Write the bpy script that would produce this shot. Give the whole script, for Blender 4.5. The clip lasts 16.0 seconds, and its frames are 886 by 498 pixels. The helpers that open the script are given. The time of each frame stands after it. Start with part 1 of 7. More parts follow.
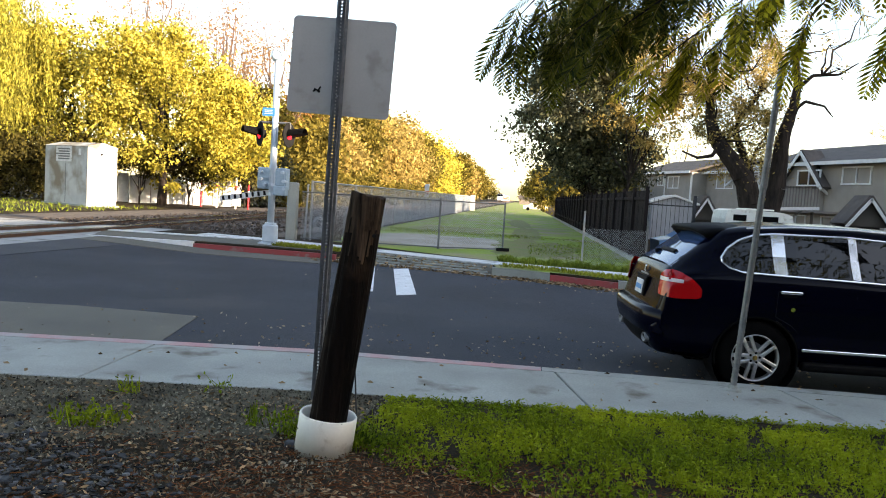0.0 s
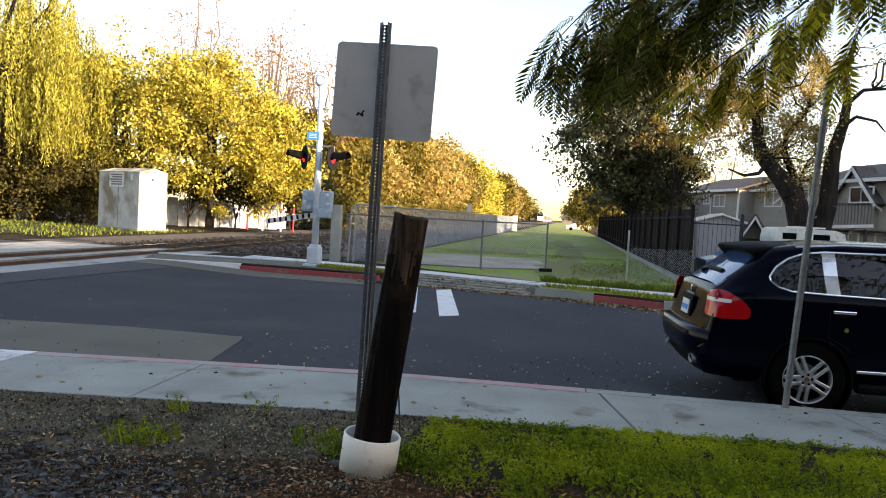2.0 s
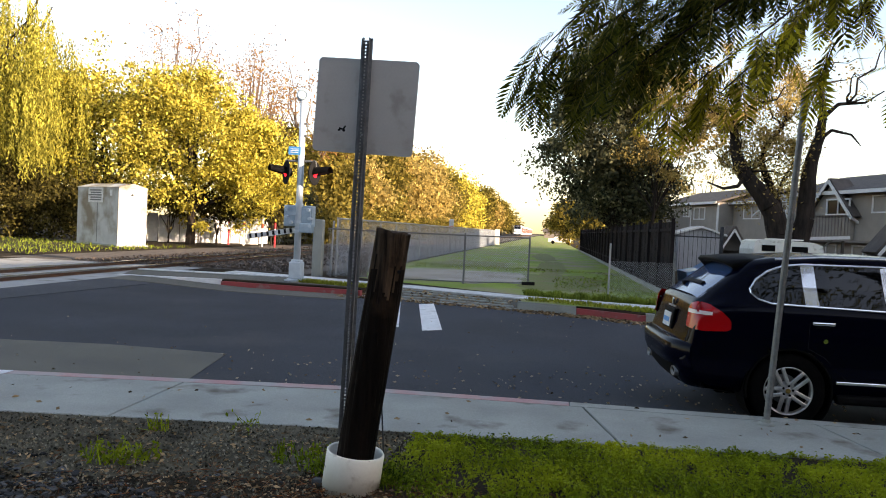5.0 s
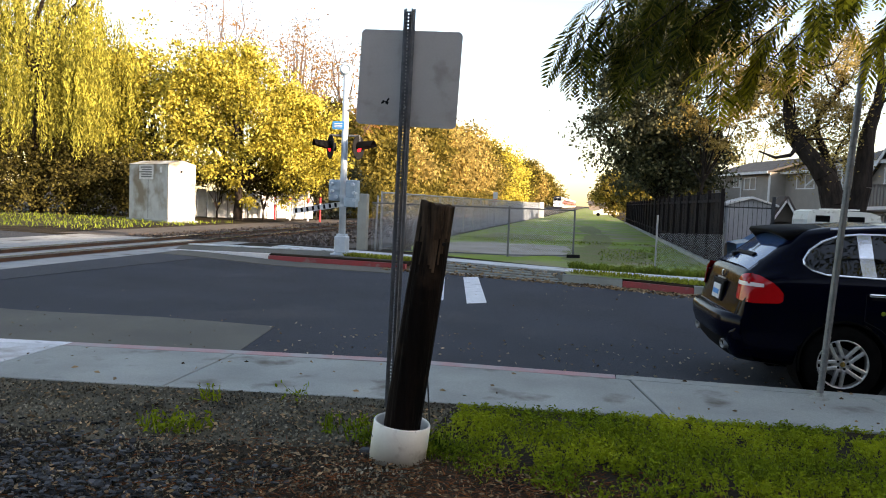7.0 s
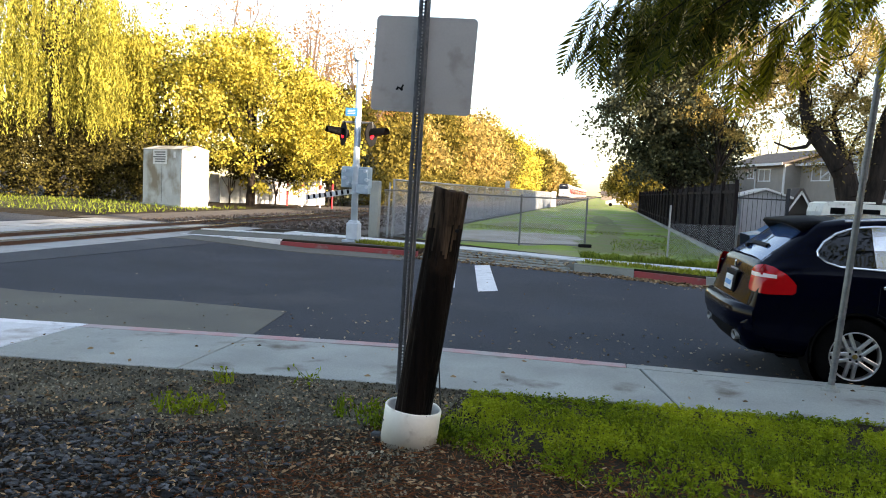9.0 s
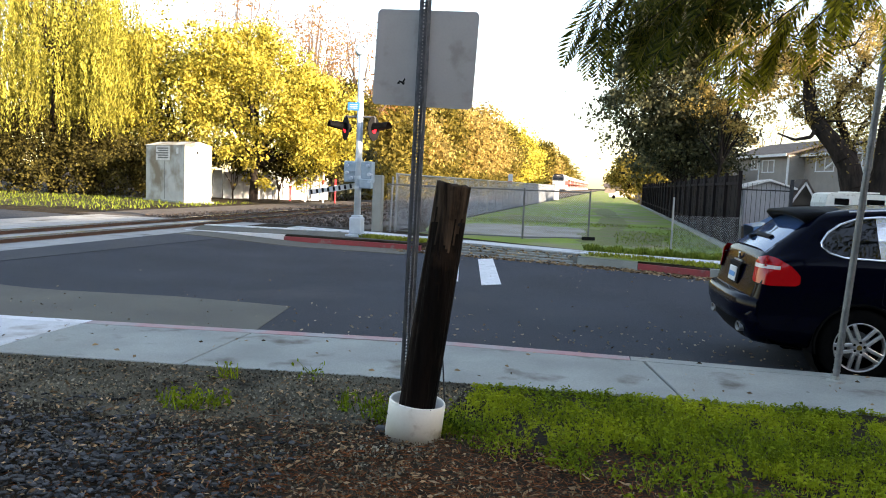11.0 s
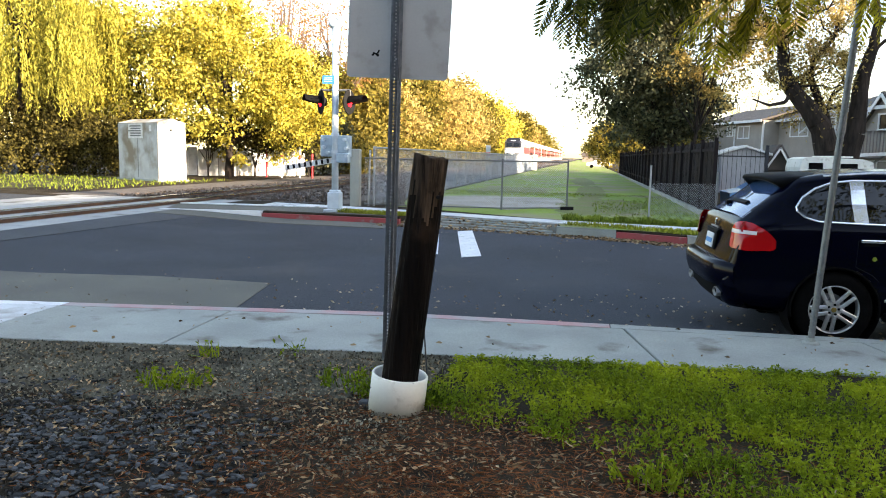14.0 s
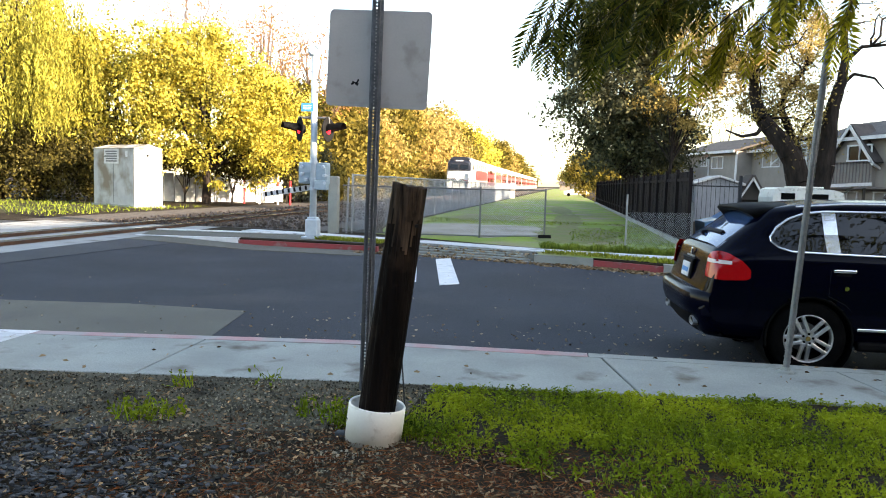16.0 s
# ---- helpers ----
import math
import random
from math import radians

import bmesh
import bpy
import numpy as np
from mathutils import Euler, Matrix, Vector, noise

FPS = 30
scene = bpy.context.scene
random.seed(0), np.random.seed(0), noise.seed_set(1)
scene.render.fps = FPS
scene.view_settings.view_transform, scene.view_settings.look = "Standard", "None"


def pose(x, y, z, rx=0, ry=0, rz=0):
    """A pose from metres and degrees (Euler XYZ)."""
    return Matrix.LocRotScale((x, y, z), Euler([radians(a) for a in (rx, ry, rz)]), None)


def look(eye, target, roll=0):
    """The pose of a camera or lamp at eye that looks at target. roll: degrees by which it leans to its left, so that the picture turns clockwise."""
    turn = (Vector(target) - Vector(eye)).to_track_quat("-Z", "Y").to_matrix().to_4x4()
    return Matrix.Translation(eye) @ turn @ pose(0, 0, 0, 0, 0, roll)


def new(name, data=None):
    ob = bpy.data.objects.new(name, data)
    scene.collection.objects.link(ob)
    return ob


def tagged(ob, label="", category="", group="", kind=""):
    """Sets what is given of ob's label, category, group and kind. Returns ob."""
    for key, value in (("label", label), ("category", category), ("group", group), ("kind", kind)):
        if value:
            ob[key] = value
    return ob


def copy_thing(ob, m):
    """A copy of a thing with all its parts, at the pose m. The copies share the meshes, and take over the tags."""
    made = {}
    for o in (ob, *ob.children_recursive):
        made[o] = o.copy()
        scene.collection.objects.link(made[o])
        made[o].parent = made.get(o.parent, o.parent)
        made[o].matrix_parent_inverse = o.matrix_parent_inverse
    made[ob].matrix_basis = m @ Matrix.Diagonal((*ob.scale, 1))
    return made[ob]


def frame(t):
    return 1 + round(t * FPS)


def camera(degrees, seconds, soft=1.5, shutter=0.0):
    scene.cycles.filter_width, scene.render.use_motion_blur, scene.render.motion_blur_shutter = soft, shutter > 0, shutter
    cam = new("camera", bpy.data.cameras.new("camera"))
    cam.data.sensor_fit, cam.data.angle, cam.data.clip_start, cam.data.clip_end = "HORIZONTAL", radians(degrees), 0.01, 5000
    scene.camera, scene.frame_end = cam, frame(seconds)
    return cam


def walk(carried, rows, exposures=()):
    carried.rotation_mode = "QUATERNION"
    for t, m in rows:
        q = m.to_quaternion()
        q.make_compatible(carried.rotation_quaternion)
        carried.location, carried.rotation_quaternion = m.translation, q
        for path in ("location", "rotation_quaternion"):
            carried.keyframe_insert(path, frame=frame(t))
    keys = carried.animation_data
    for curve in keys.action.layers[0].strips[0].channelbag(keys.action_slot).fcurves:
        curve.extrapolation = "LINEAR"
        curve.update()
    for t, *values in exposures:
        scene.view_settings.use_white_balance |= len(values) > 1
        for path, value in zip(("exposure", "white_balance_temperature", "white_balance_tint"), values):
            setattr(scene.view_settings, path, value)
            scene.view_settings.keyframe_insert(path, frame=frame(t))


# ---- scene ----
cam = camera(61.5, 16.0, soft=1.0)
PATH = [
    (0.0, 0.003, 0.007, 1.604, 5.84, -4.08, 3.61),
    (0.5, 0.008, 0.007, 1.612, 8.61, -3.32, 1.62),
    (1.0, 0.005, 0.003, 1.607, 8.66, -2.97, 4.17),
    (1.5, 0.006, -0.012, 1.604, 8.60, -2.90, 3.19),
    (2.0, 0.007, -0.016, 1.603, 9.20, -2.66, 3.05),
    (2.5, 0.007, -0.014, 1.605, 8.07, -1.81, 3.44),
    (3.0, 0.006, -0.015, 1.610, 8.05, -0.41, 3.67),
    (5.5, 0.006, -0.011, 1.608, 8.21, -1.81, 2.31),
    (6.0, 0.004, -0.005, 1.606, 10.31, -2.27, 1.64),
    (6.5, 0.011, -0.023, 1.608, 12.52, -3.29, 0.29),
    (7.0, 0.000, 0.000, 1.600, 11.20, -3.70, 2.20),
    (7.5, -0.000, -0.021, 1.597, 9.76, -4.52, 2.80),
    (8.0, -0.007, -0.001, 1.591, 10.37, -4.72, 3.13),
    (8.5, -0.009, -0.015, 1.586, 12.23, -5.17, 3.39),
    (9.0, -0.006, -0.022, 1.590, 12.02, -4.64, 2.84),
    (11.5, -0.002, -0.017, 1.591, 12.24, -5.45, 2.25),
    (12.0, 0.000, -0.014, 1.588, 11.81, -5.72, 1.79),
    (12.5, 0.001, -0.023, 1.591, 11.90, -5.92, 1.62),
    (13.0, 0.000, -0.005, 1.585, 13.30, -7.94, -0.45),
    (13.5, -0.001, 0.003, 1.592, 11.09, -7.16, 0.81),
    (14.0, -0.002, -0.007, 1.590, 10.63, -7.17, 1.21),
    (14.5, -0.003, -0.007, 1.594, 9.68, -6.44, 1.39),
    (15.0, 0.000, -0.013, 1.587, 10.12, -6.33, 1.33),
    (15.5, 0.001, -0.007, 1.594, 9.39, -5.69, 1.19),
    (16.0, -0.007, 0.004, 1.599, 8.98, -5.03, 1.61),
]
# stops, kelvin and tint of the clip's own camera along the way
EXPOSURES = [(0.0, 1.9, 7200, 15), (3.0, 1.5, 7350, 19), (6.5, 1.5, 7200, 18), (8.0, 1.85, 7100, 16), (9.0, 1.95, 7050, 15), (12.5, 2.05, 7000, 15), (14.5, 2.26, 7000, 13), (16.0, 2.22, 7000, 13)]
walk(cam, [(t, pose(x, y, z, 90 + pitch, 0, yaw) @ pose(0, 0, 0, 0, 0, roll))
           for t, x, y, z, yaw, pitch, roll in PATH], EXPOSURES)

# ---- light: low late-afternoon sun from the right and a little behind, clear sky ----
SUN_DIR = Vector((0.9, -0.38, 0.25)).normalized()
world = bpy.data.worlds.new("world")
scene.world = world
world.use_nodes = True
sky = world.node_tree.nodes.new("ShaderNodeTexSky")
sky.sky_type, sky.sun_disc = "NISHITA", False
sky.sun_elevation = math.asin(SUN_DIR.z)
sky.sun_rotation = math.atan2(SUN_DIR.x, SUN_DIR.y)
sky.dust_density, sky.air_density, sky.ozone_density = 0.9, 1.0, 0.5
world.node_tree.links.new(sky.outputs[0], world.node_tree.nodes["Background"].inputs[0])
world.node_tree.nodes["Background"].inputs[1].default_value = 0.15
sun = new("sun", bpy.data.lights.new("sun", "SUN"))
sun.data.energy, sun.data.angle, sun.data.color = 5.0, radians(0.6), (1.0, 0.86, 0.66)
sun.matrix_world = look((0, 0, 40), Vector((0, 0, 40)) - SUN_DIR)


# ---- materials ----
def mat(name, a, b=None, scale=6.0, rough=0.8, metal=0.0, bump=0.2, fine=60.0, spec=0.5, coat=0.0, piece=0.0, stretch=(1, 1, 1), stain=None, grain_by=0.28):
    """Two-scale noise between colours a and b with fine relief; piece: brightness spread from piece to piece."""
    m = bpy.data.materials.new(name)
    m.use_nodes = True
    nt = m.node_tree
    n, l = nt.nodes, nt.links
    p = n["Principled BSDF"]
    p.inputs["Roughness"].default_value, p.inputs["Metallic"].default_value = rough, metal
    p.inputs["Specular IOR Level"].default_value, p.inputs["Coat Weight"].default_value = spec, coat
    b = b or tuple(c * 0.75 for c in a)
    tc, mp = n.new("ShaderNodeTexCoord"), n.new("ShaderNodeMapping")
    mp.inputs["Scale"].default_value = stretch
    l.new(tc.outputs["Object"], mp.inputs["Vector"])
    big, small = n.new("ShaderNodeTexNoise"), n.new("ShaderNodeTexNoise")
    big.inputs["Scale"].default_value, small.inputs["Scale"].default_value = scale, fine
    big.inputs["Detail"].default_value = 5.0
    l.new(mp.outputs[0], big.inputs["Vector"]), l.new(mp.outputs[0], small.inputs["Vector"])
    ramp = n.new("ShaderNodeMapRange")
    ramp.inputs["From Min"].default_value, ramp.inputs["From Max"].default_value = 0.32, 0.68
    l.new(big.outputs["Fac"], ramp.inputs["Value"])
    mix = n.new("ShaderNodeMix")
    mix.data_type = "RGBA"
    mix.inputs["A"].default_value, mix.inputs["B"].default_value = (*a, 1), (*b, 1)
    l.new(ramp.outputs[0], mix.inputs["Factor"])
    out = mix.outputs["Result"]
    grain = n.new("ShaderNodeMapRange")
    grain.inputs["To Min"].default_value, grain.inputs["To Max"].default_value = 1 - grain_by, 1 + grain_by
    l.new(small.outputs["Fac"], grain.inputs["Value"])
    hsv = n.new("ShaderNodeHueSaturation")
    l.new(out, hsv.inputs["Color"])
    value = grain.outputs[0]
    if piece:
        info, spread, mul = n.new("ShaderNodeNewGeometry"), n.new("ShaderNodeMapRange"), n.new("ShaderNodeMath")
        spread.inputs["To Min"].default_value, spread.inputs["To Max"].default_value = 1 - piece, 1 + piece
        mul.operation = "MULTIPLY"
        l.new(info.outputs["Random Per Island"], spread.inputs["Value"])
        l.new(spread.outputs[0], mul.inputs[0]), l.new(value, mul.inputs[1])
        value = mul.outputs[0]
    l.new(value, hsv.inputs["Value"])
    out = hsv.outputs[0]
    if stain:
        colour, amount, size = stain
        sn, sr, sm = n.new("ShaderNodeTexNoise"), n.new("ShaderNodeMapRange"), n.new("ShaderNodeMix")
        sn.inputs["Scale"].default_value, sn.inputs["Detail"].default_value = size, 6.0
        l.new(tc.outputs["Object"], sn.inputs["Vector"])
        sr.inputs["From Min"].default_value, sr.inputs["From Max"].default_value = 0.62 - amount * 0.3, 0.75 - amount * 0.2
        l.new(sn.outputs["Fac"], sr.inputs["Value"])
        sm.data_type = "RGBA"
        sm.inputs["B"].default_value = (*colour, 1)
        l.new(sr.outputs[0], sm.inputs["Factor"]), l.new(out, sm.inputs["A"])
        out = sm.outputs["Result"]
    l.new(out, p.inputs["Base Color"])
    if bump:
        bp = n.new("ShaderNodeBump")
        bp.inputs["Strength"].default_value, bp.inputs["Distance"].default_value = bump, 0.02
        l.new(small.outputs["Fac"], bp.inputs["Height"])
        l.new(bp.outputs[0], p.inputs["Normal"])
    return m


def leaf_mat(name, a, b, translucent=0.45, third=None, size=0.5, spec=0.1):
    """Leaves that let light through, each with a tone of its own between a and b."""
    m = bpy.data.materials.new(name)
    m.use_nodes = True
    n, l = m.node_tree.nodes, m.node_tree.links
    p = n["Principled BSDF"]
    p.inputs["Roughness"].default_value = 0.7
    p.inputs["Specular IOR Level"].default_value = spec
    g, mix = n.new("ShaderNodeNewGeometry"), n.new("ShaderNodeMix")
    mix.data_type = "RGBA"
    mix.inputs["A"].default_value, mix.inputs["B"].default_value = (*a, 1), (*b, 1)
    l.new(g.outputs["Random Per Island"], mix.inputs["Factor"])
    tc, no, rg, hs = n.new("ShaderNodeTexCoord"), n.new("ShaderNodeTexNoise"), n.new("ShaderNodeMapRange"), n.new("ShaderNodeHueSaturation")
    no.inputs["Scale"].default_value = size
    l.new(tc.outputs["Object"], no.inputs["Vector"]), l.new(no.outputs["Fac"], rg.inputs["Value"])
    rg.inputs["From Min"].default_value, rg.inputs["From Max"].default_value = 0.3, 0.7
    last = mix.outputs["Result"]
    if third:
        mt = n.new("ShaderNodeMix")
        mt.data_type = "RGBA"
        mt.inputs["B"].default_value = (*third, 1)
        l.new(last, mt.inputs["A"]), l.new(rg.outputs[0], mt.inputs["Factor"])
        last = mt.outputs["Result"]
    vr = n.new("ShaderNodeMapRange")
    vr.inputs["From Min"].default_value, vr.inputs["From Max"].default_value = 0.3, 0.7
    vr.inputs["To Min"].default_value, vr.inputs["To Max"].default_value = 0.65, 1.25
    l.new(no.outputs["Fac"], vr.inputs["Value"]), l.new(vr.outputs[0], hs.inputs["Value"]), l.new(last, hs.inputs["Color"])
    mix = hs
    l.new(mix.outputs[0], p.inputs["Base Color"])
    tr, ms = n.new("ShaderNodeBsdfTranslucent"), n.new("ShaderNodeMixShader")
    l.new(mix.outputs[0], tr.inputs["Color"])
    ms.inputs[0].default_value = translucent
    l.new(p.outputs[0], ms.inputs[1]), l.new(tr.outputs[0], ms.inputs[2])
    l.new(ms.outputs[0], n["Material Output"].inputs["Surface"])
    return m


def glow_mat(name, colour, strength):
    m = bpy.data.materials.new(name)
    m.use_nodes = True
    p = m.node_tree.nodes["Principled BSDF"]
    p.inputs["Base Color"].default_value = (*colour, 1)
    p.inputs["Emission Color"].default_value = (*colour, 1)
    p.inputs["Emission Strength"].default_value = strength
    return m


def glass_mat(name, colour, rough=0.03, spec=0.5):
    m = bpy.data.materials.new(name)
    m.use_nodes = True
    p = m.node_tree.nodes["Principled BSDF"]
    p.inputs["Base Color"].default_value = (*colour, 1)
    p.inputs["Roughness"].default_value = rough
    p.inputs["Specular IOR Level"].default_value = spec
    return m


M = {}
M["asphalt"] = mat("asphalt", (0.038, 0.043, 0.055), (0.026, 0.029, 0.038), 0.5, 0.85, bump=0.5, fine=140, stain=((0.055, 0.056, 0.06), 0.25, 0.35), spec=0.3)
M["grey_asphalt"] = mat("grey_asphalt", (0.066, 0.070, 0.078), (0.048, 0.051, 0.058), 0.8, 0.88, bump=0.5, fine=120, spec=0.3)
M["old_asphalt"] = mat("old_asphalt", (0.13, 0.122, 0.098), (0.095, 0.09, 0.076), 0.8, 0.9, bump=0.5, fine=120)
M["concrete"] = mat("concrete", (0.33, 0.348, 0.322), (0.25, 0.264, 0.245), 1.4, 0.9, bump=0.4, fine=90, stain=((0.13, 0.115, 0.095), 0.14, 2.2), spec=0.3)
M["pale_concrete"] = mat("pale_concrete", (0.60, 0.62, 0.63), (0.50, 0.52, 0.53), 1.3, 0.88, bump=0.25, fine=80, stain=((0.2, 0.17, 0.13), 0.1, 1.2))
M["deck_concrete"] = mat("deck_concrete", (0.40, 0.40, 0.385), (0.29, 0.29, 0.28), 1.0, 0.9, bump=0.4, fine=60, stain=((0.14, 0.125, 0.10), 0.25, 1.2), spec=0.3)
M["red_paint"] = mat("red_paint", (0.34, 0.045, 0.05), (0.24, 0.05, 0.05), 3.0, 0.7, bump=0.2, fine=70, stain=((0.25, 0.22, 0.2), 0.2, 3.0))
M["pink_paint"] = mat("pink_paint", (0.42, 0.22, 0.22), (0.36, 0.29, 0.28), 2.5, 0.8, bump=0.2, fine=70, stain=((0.33, 0.31, 0.3), 0.45, 2.5))
M["white_paint"] = mat("white_paint", (0.72, 0.73, 0.74), (0.6, 0.61, 0.62), 5.0, 0.75, bump=0.2, fine=90, stain=((0.2, 0.2, 0.2), 0.08, 4.0))
M["dirt"] = mat("dirt", (0.052, 0.040, 0.025), (0.016, 0.012, 0.008), 1.6, 0.95, bump=1.0, fine=45, stain=((0.045, 0.035, 0.024), 0.25, 0.7), spec=0.1)
M["turf"] = mat("turf", (0.22, 0.31, 0.03), (0.13, 0.20, 0.02), 0.5, 0.95, bump=0.8, fine=30, stain=((0.24, 0.20, 0.13), 0.5, 0.35))
M["trodden"] = mat("trodden", (0.165, 0.145, 0.065), (0.14, 0.165, 0.035), 1.2, 0.95, bump=0.6, fine=30, stain=((0.12, 0.16, 0.035), 0.45, 1.0))
M["grit"] = mat("grit", (0.21, 0.195, 0.145), (0.045, 0.040, 0.028), 2.0, 0.95, bump=0.5, fine=30, piece=0.8, spec=0.2)
M["fine_bed"] = mat("fine_bed", (0.125, 0.113, 0.080), (0.062, 0.055, 0.039), 3.0, 0.95, bump=0.8, fine=70, spec=0.1, stain=((0.03, 0.025, 0.018), 0.2, 4.0))
M["rough_verge"] = mat("rough_verge", (0.05, 0.052, 0.018), (0.028, 0.026, 0.011), 0.8, 0.95, bump=0.9, fine=30, stain=((0.12, 0.095, 0.06), 0.3, 0.4), spec=0.2)
M["dust"] = mat("dust", (0.36, 0.33, 0.29), (0.22, 0.20, 0.165), 0.7, 0.95, bump=0.5, fine=30)
M["ballast"] = mat("ballast", (0.115, 0.090, 0.074), (0.05, 0.041, 0.036), 3.0, 0.95, bump=1.0, fine=12)
M["rust"] = mat("rust", (0.16, 0.075, 0.035), (0.09, 0.045, 0.03), 4.0, 0.6, metal=0.4, bump=0.3)
M["rail_top"] = mat("rail_top", (0.6, 0.56, 0.5), (0.5, 0.46, 0.42), 2.0, 0.25, metal=1.0, bump=0.05)
M["sleeper"] = mat("sleeper", (0.10, 0.075, 0.055), (0.06, 0.045, 0.035), 5.0, 0.9)
M["galv"] = mat("galv", (0.42, 0.43, 0.44), (0.32, 0.33, 0.34), 14.0, 0.5, metal=0.7, bump=0.08, grain_by=0.05)
M["dull_galv"] = mat("dull_galv", (0.21, 0.215, 0.22), (0.14, 0.145, 0.15), 14.0, 0.55, metal=0.6, bump=0.12)
M["sign_back"] = mat("sign_back", (0.43, 0.41, 0.385), (0.36, 0.345, 0.325), 2.5, 0.5, metal=0.35, bump=0.03, stain=((0.3, 0.28, 0.25), 0.12, 5.0), grain_by=0.05)
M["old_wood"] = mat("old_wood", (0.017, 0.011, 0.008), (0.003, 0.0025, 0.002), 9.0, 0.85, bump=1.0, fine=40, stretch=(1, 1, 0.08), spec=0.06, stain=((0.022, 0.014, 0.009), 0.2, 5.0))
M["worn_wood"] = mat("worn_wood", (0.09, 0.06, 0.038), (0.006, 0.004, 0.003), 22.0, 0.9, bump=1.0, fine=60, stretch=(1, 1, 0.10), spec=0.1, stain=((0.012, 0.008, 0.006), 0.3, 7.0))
M["pvc"] = mat("pvc", (0.86, 0.84, 0.75), (0.78, 0.75, 0.65), 5.0, 0.45, bump=0.03, stain=((0.45, 0.4, 0.3), 0.05, 8.0), grain_by=0.05)
M["silver"] = mat("silver", (0.56, 0.63, 0.69), (0.46, 0.53, 0.60), 6.0, 0.4, metal=0.15, bump=0.05, grain_by=0.05)
M["grey_box"] = mat("grey_box", (0.38, 0.48, 0.56), (0.29, 0.38, 0.45), 6.0, 0.5, metal=0.2, bump=0.05, grain_by=0.05)
M["blue_sign"] = mat("blue_sign", (0.05, 0.27, 0.62), (0.04, 0.22, 0.5), 6.0, 0.4, bump=0.0, grain_by=0.05)
M["black"] = mat("black", (0.010, 0.010, 0.011), (0.016, 0.016, 0.016), 8.0, 0.9, bump=0.1, spec=0.08)
M["black_iron"] = mat("black_iron", (0.02, 0.021, 0.024), (0.03, 0.03, 0.032), 5.0, 0.55, bump=0.1)
M["dark_board"] = mat("dark_board", (0.022, 0.017, 0.017), (0.012, 0.010, 0.011), 3.0, 0.9, bump=0.3, fine=30, stretch=(1, 1, 0.2), piece=0.35, spec=0.08)
M["cabinet"] = mat("cabinet", (0.52, 0.53, 0.52), (0.42, 0.43, 0.43), 1.5, 0.6, bump=0.05, stain=((0.22, 0.18, 0.13), 0.45, 0.9), grain_by=0.05)
M["red_lens"] = glow_mat("red_lens", (0.9, 0.01, 0.02), 1.1)
M["white_refl"] = mat("white_refl", (0.75, 0.75, 0.75), None, 5.0, 0.5, bump=0.0, grain_by=0.05)
M["red_refl"] = mat("red_refl", (0.45, 0.02, 0.03), None, 5.0, 0.5, bump=0.0, grain_by=0.05)
M["stucco"] = mat("stucco", (0.33, 0.29, 0.25), (0.28, 0.245, 0.215), 1.2, 0.95, bump=0.3, fine=40)
M["stucco_dark"] = mat("stucco_dark", (0.24, 0.20, 0.175), (0.2, 0.17, 0.15), 1.2, 0.95, bump=0.3, fine=40)
M["shingle"] = mat("shingle", (0.11, 0.09, 0.08), (0.075, 0.062, 0.055), 2.0, 0.95, bump=0.6, fine=18)
M["trim"] = mat("trim", (0.75, 0.74, 0.72), (0.66, 0.65, 0.63), 3.0, 0.7, bump=0.05, grain_by=0.05)
M["shed_board"] = mat("shed_board", (0.36, 0.36, 0.37), (0.30, 0.30, 0.31), 2.0, 0.8, bump=0.1, fine=20, stretch=(1, 1, 0.2))
M["house_glass"] = glass_mat("house_glass", (0.012, 0.014, 0.017), 0.08, 0.15)
M["bark"] = mat("bark", (0.042, 0.032, 0.026), (0.016, 0.012, 0.010), 6.0, 0.95, bump=1.0, fine=20, stretch=(1, 1, 0.25), spec=0.2)
M["pale_bark"] = mat("pale_bark", (0.18, 0.13, 0.10), (0.10, 0.075, 0.06), 6.0, 0.95, bump=0.8, fine=20, stretch=(1, 1, 0.3))
M["leaf_yellow"] = leaf_mat("leaf_yellow", (0.13, 0.115, 0.015), (0.90, 0.76, 0.14), 0.4, size=0.8)
M["leaf_willow"] = leaf_mat("leaf_willow", (0.085, 0.09, 0.012), (0.60, 0.54, 0.10), 0.4, size=0.8)
# leaf tone lowered to stand for the shade under the trees
M["leaf_shaded"] = leaf_mat("leaf_shaded", (0.013, 0.012, 0.004), (0.14, 0.118, 0.03), 0.3)
M["leaf_verge"] = leaf_mat("leaf_verge", (0.16, 0.19, 0.02), (0.40, 0.40, 0.05), 0.4)
M["leaf_olive"] = leaf_mat("leaf_olive", (0.07, 0.062, 0.014), (0.34, 0.265, 0.055), 0.4)
M["leaf_gold"] = leaf_mat("leaf_gold", (0.15, 0.11, 0.03), (0.66, 0.49, 0.16), 0.45)
M["leaf_rust"] = leaf_mat("leaf_rust", (0.20, 0.09, 0.045), (0.42, 0.24, 0.07), 0.4)
M["leaf_dark"] = leaf_mat("leaf_dark", (0.018, 0.025, 0.011), (0.15, 0.145, 0.065), 0.3, spec=0.45)
# one leaf in two tones: dark for shaded fronds, bright for sunlit ones
M["leaf_near"] = leaf_mat("leaf_near", (0.020, 0.030, 0.006), (0.14, 0.14, 0.012), 0.5, size=1.8)
M["leaf_near_lit"] = leaf_mat("leaf_near_lit", (0.05, 0.06, 0.005), (0.66, 0.56, 0.03), 0.6, size=1.8)
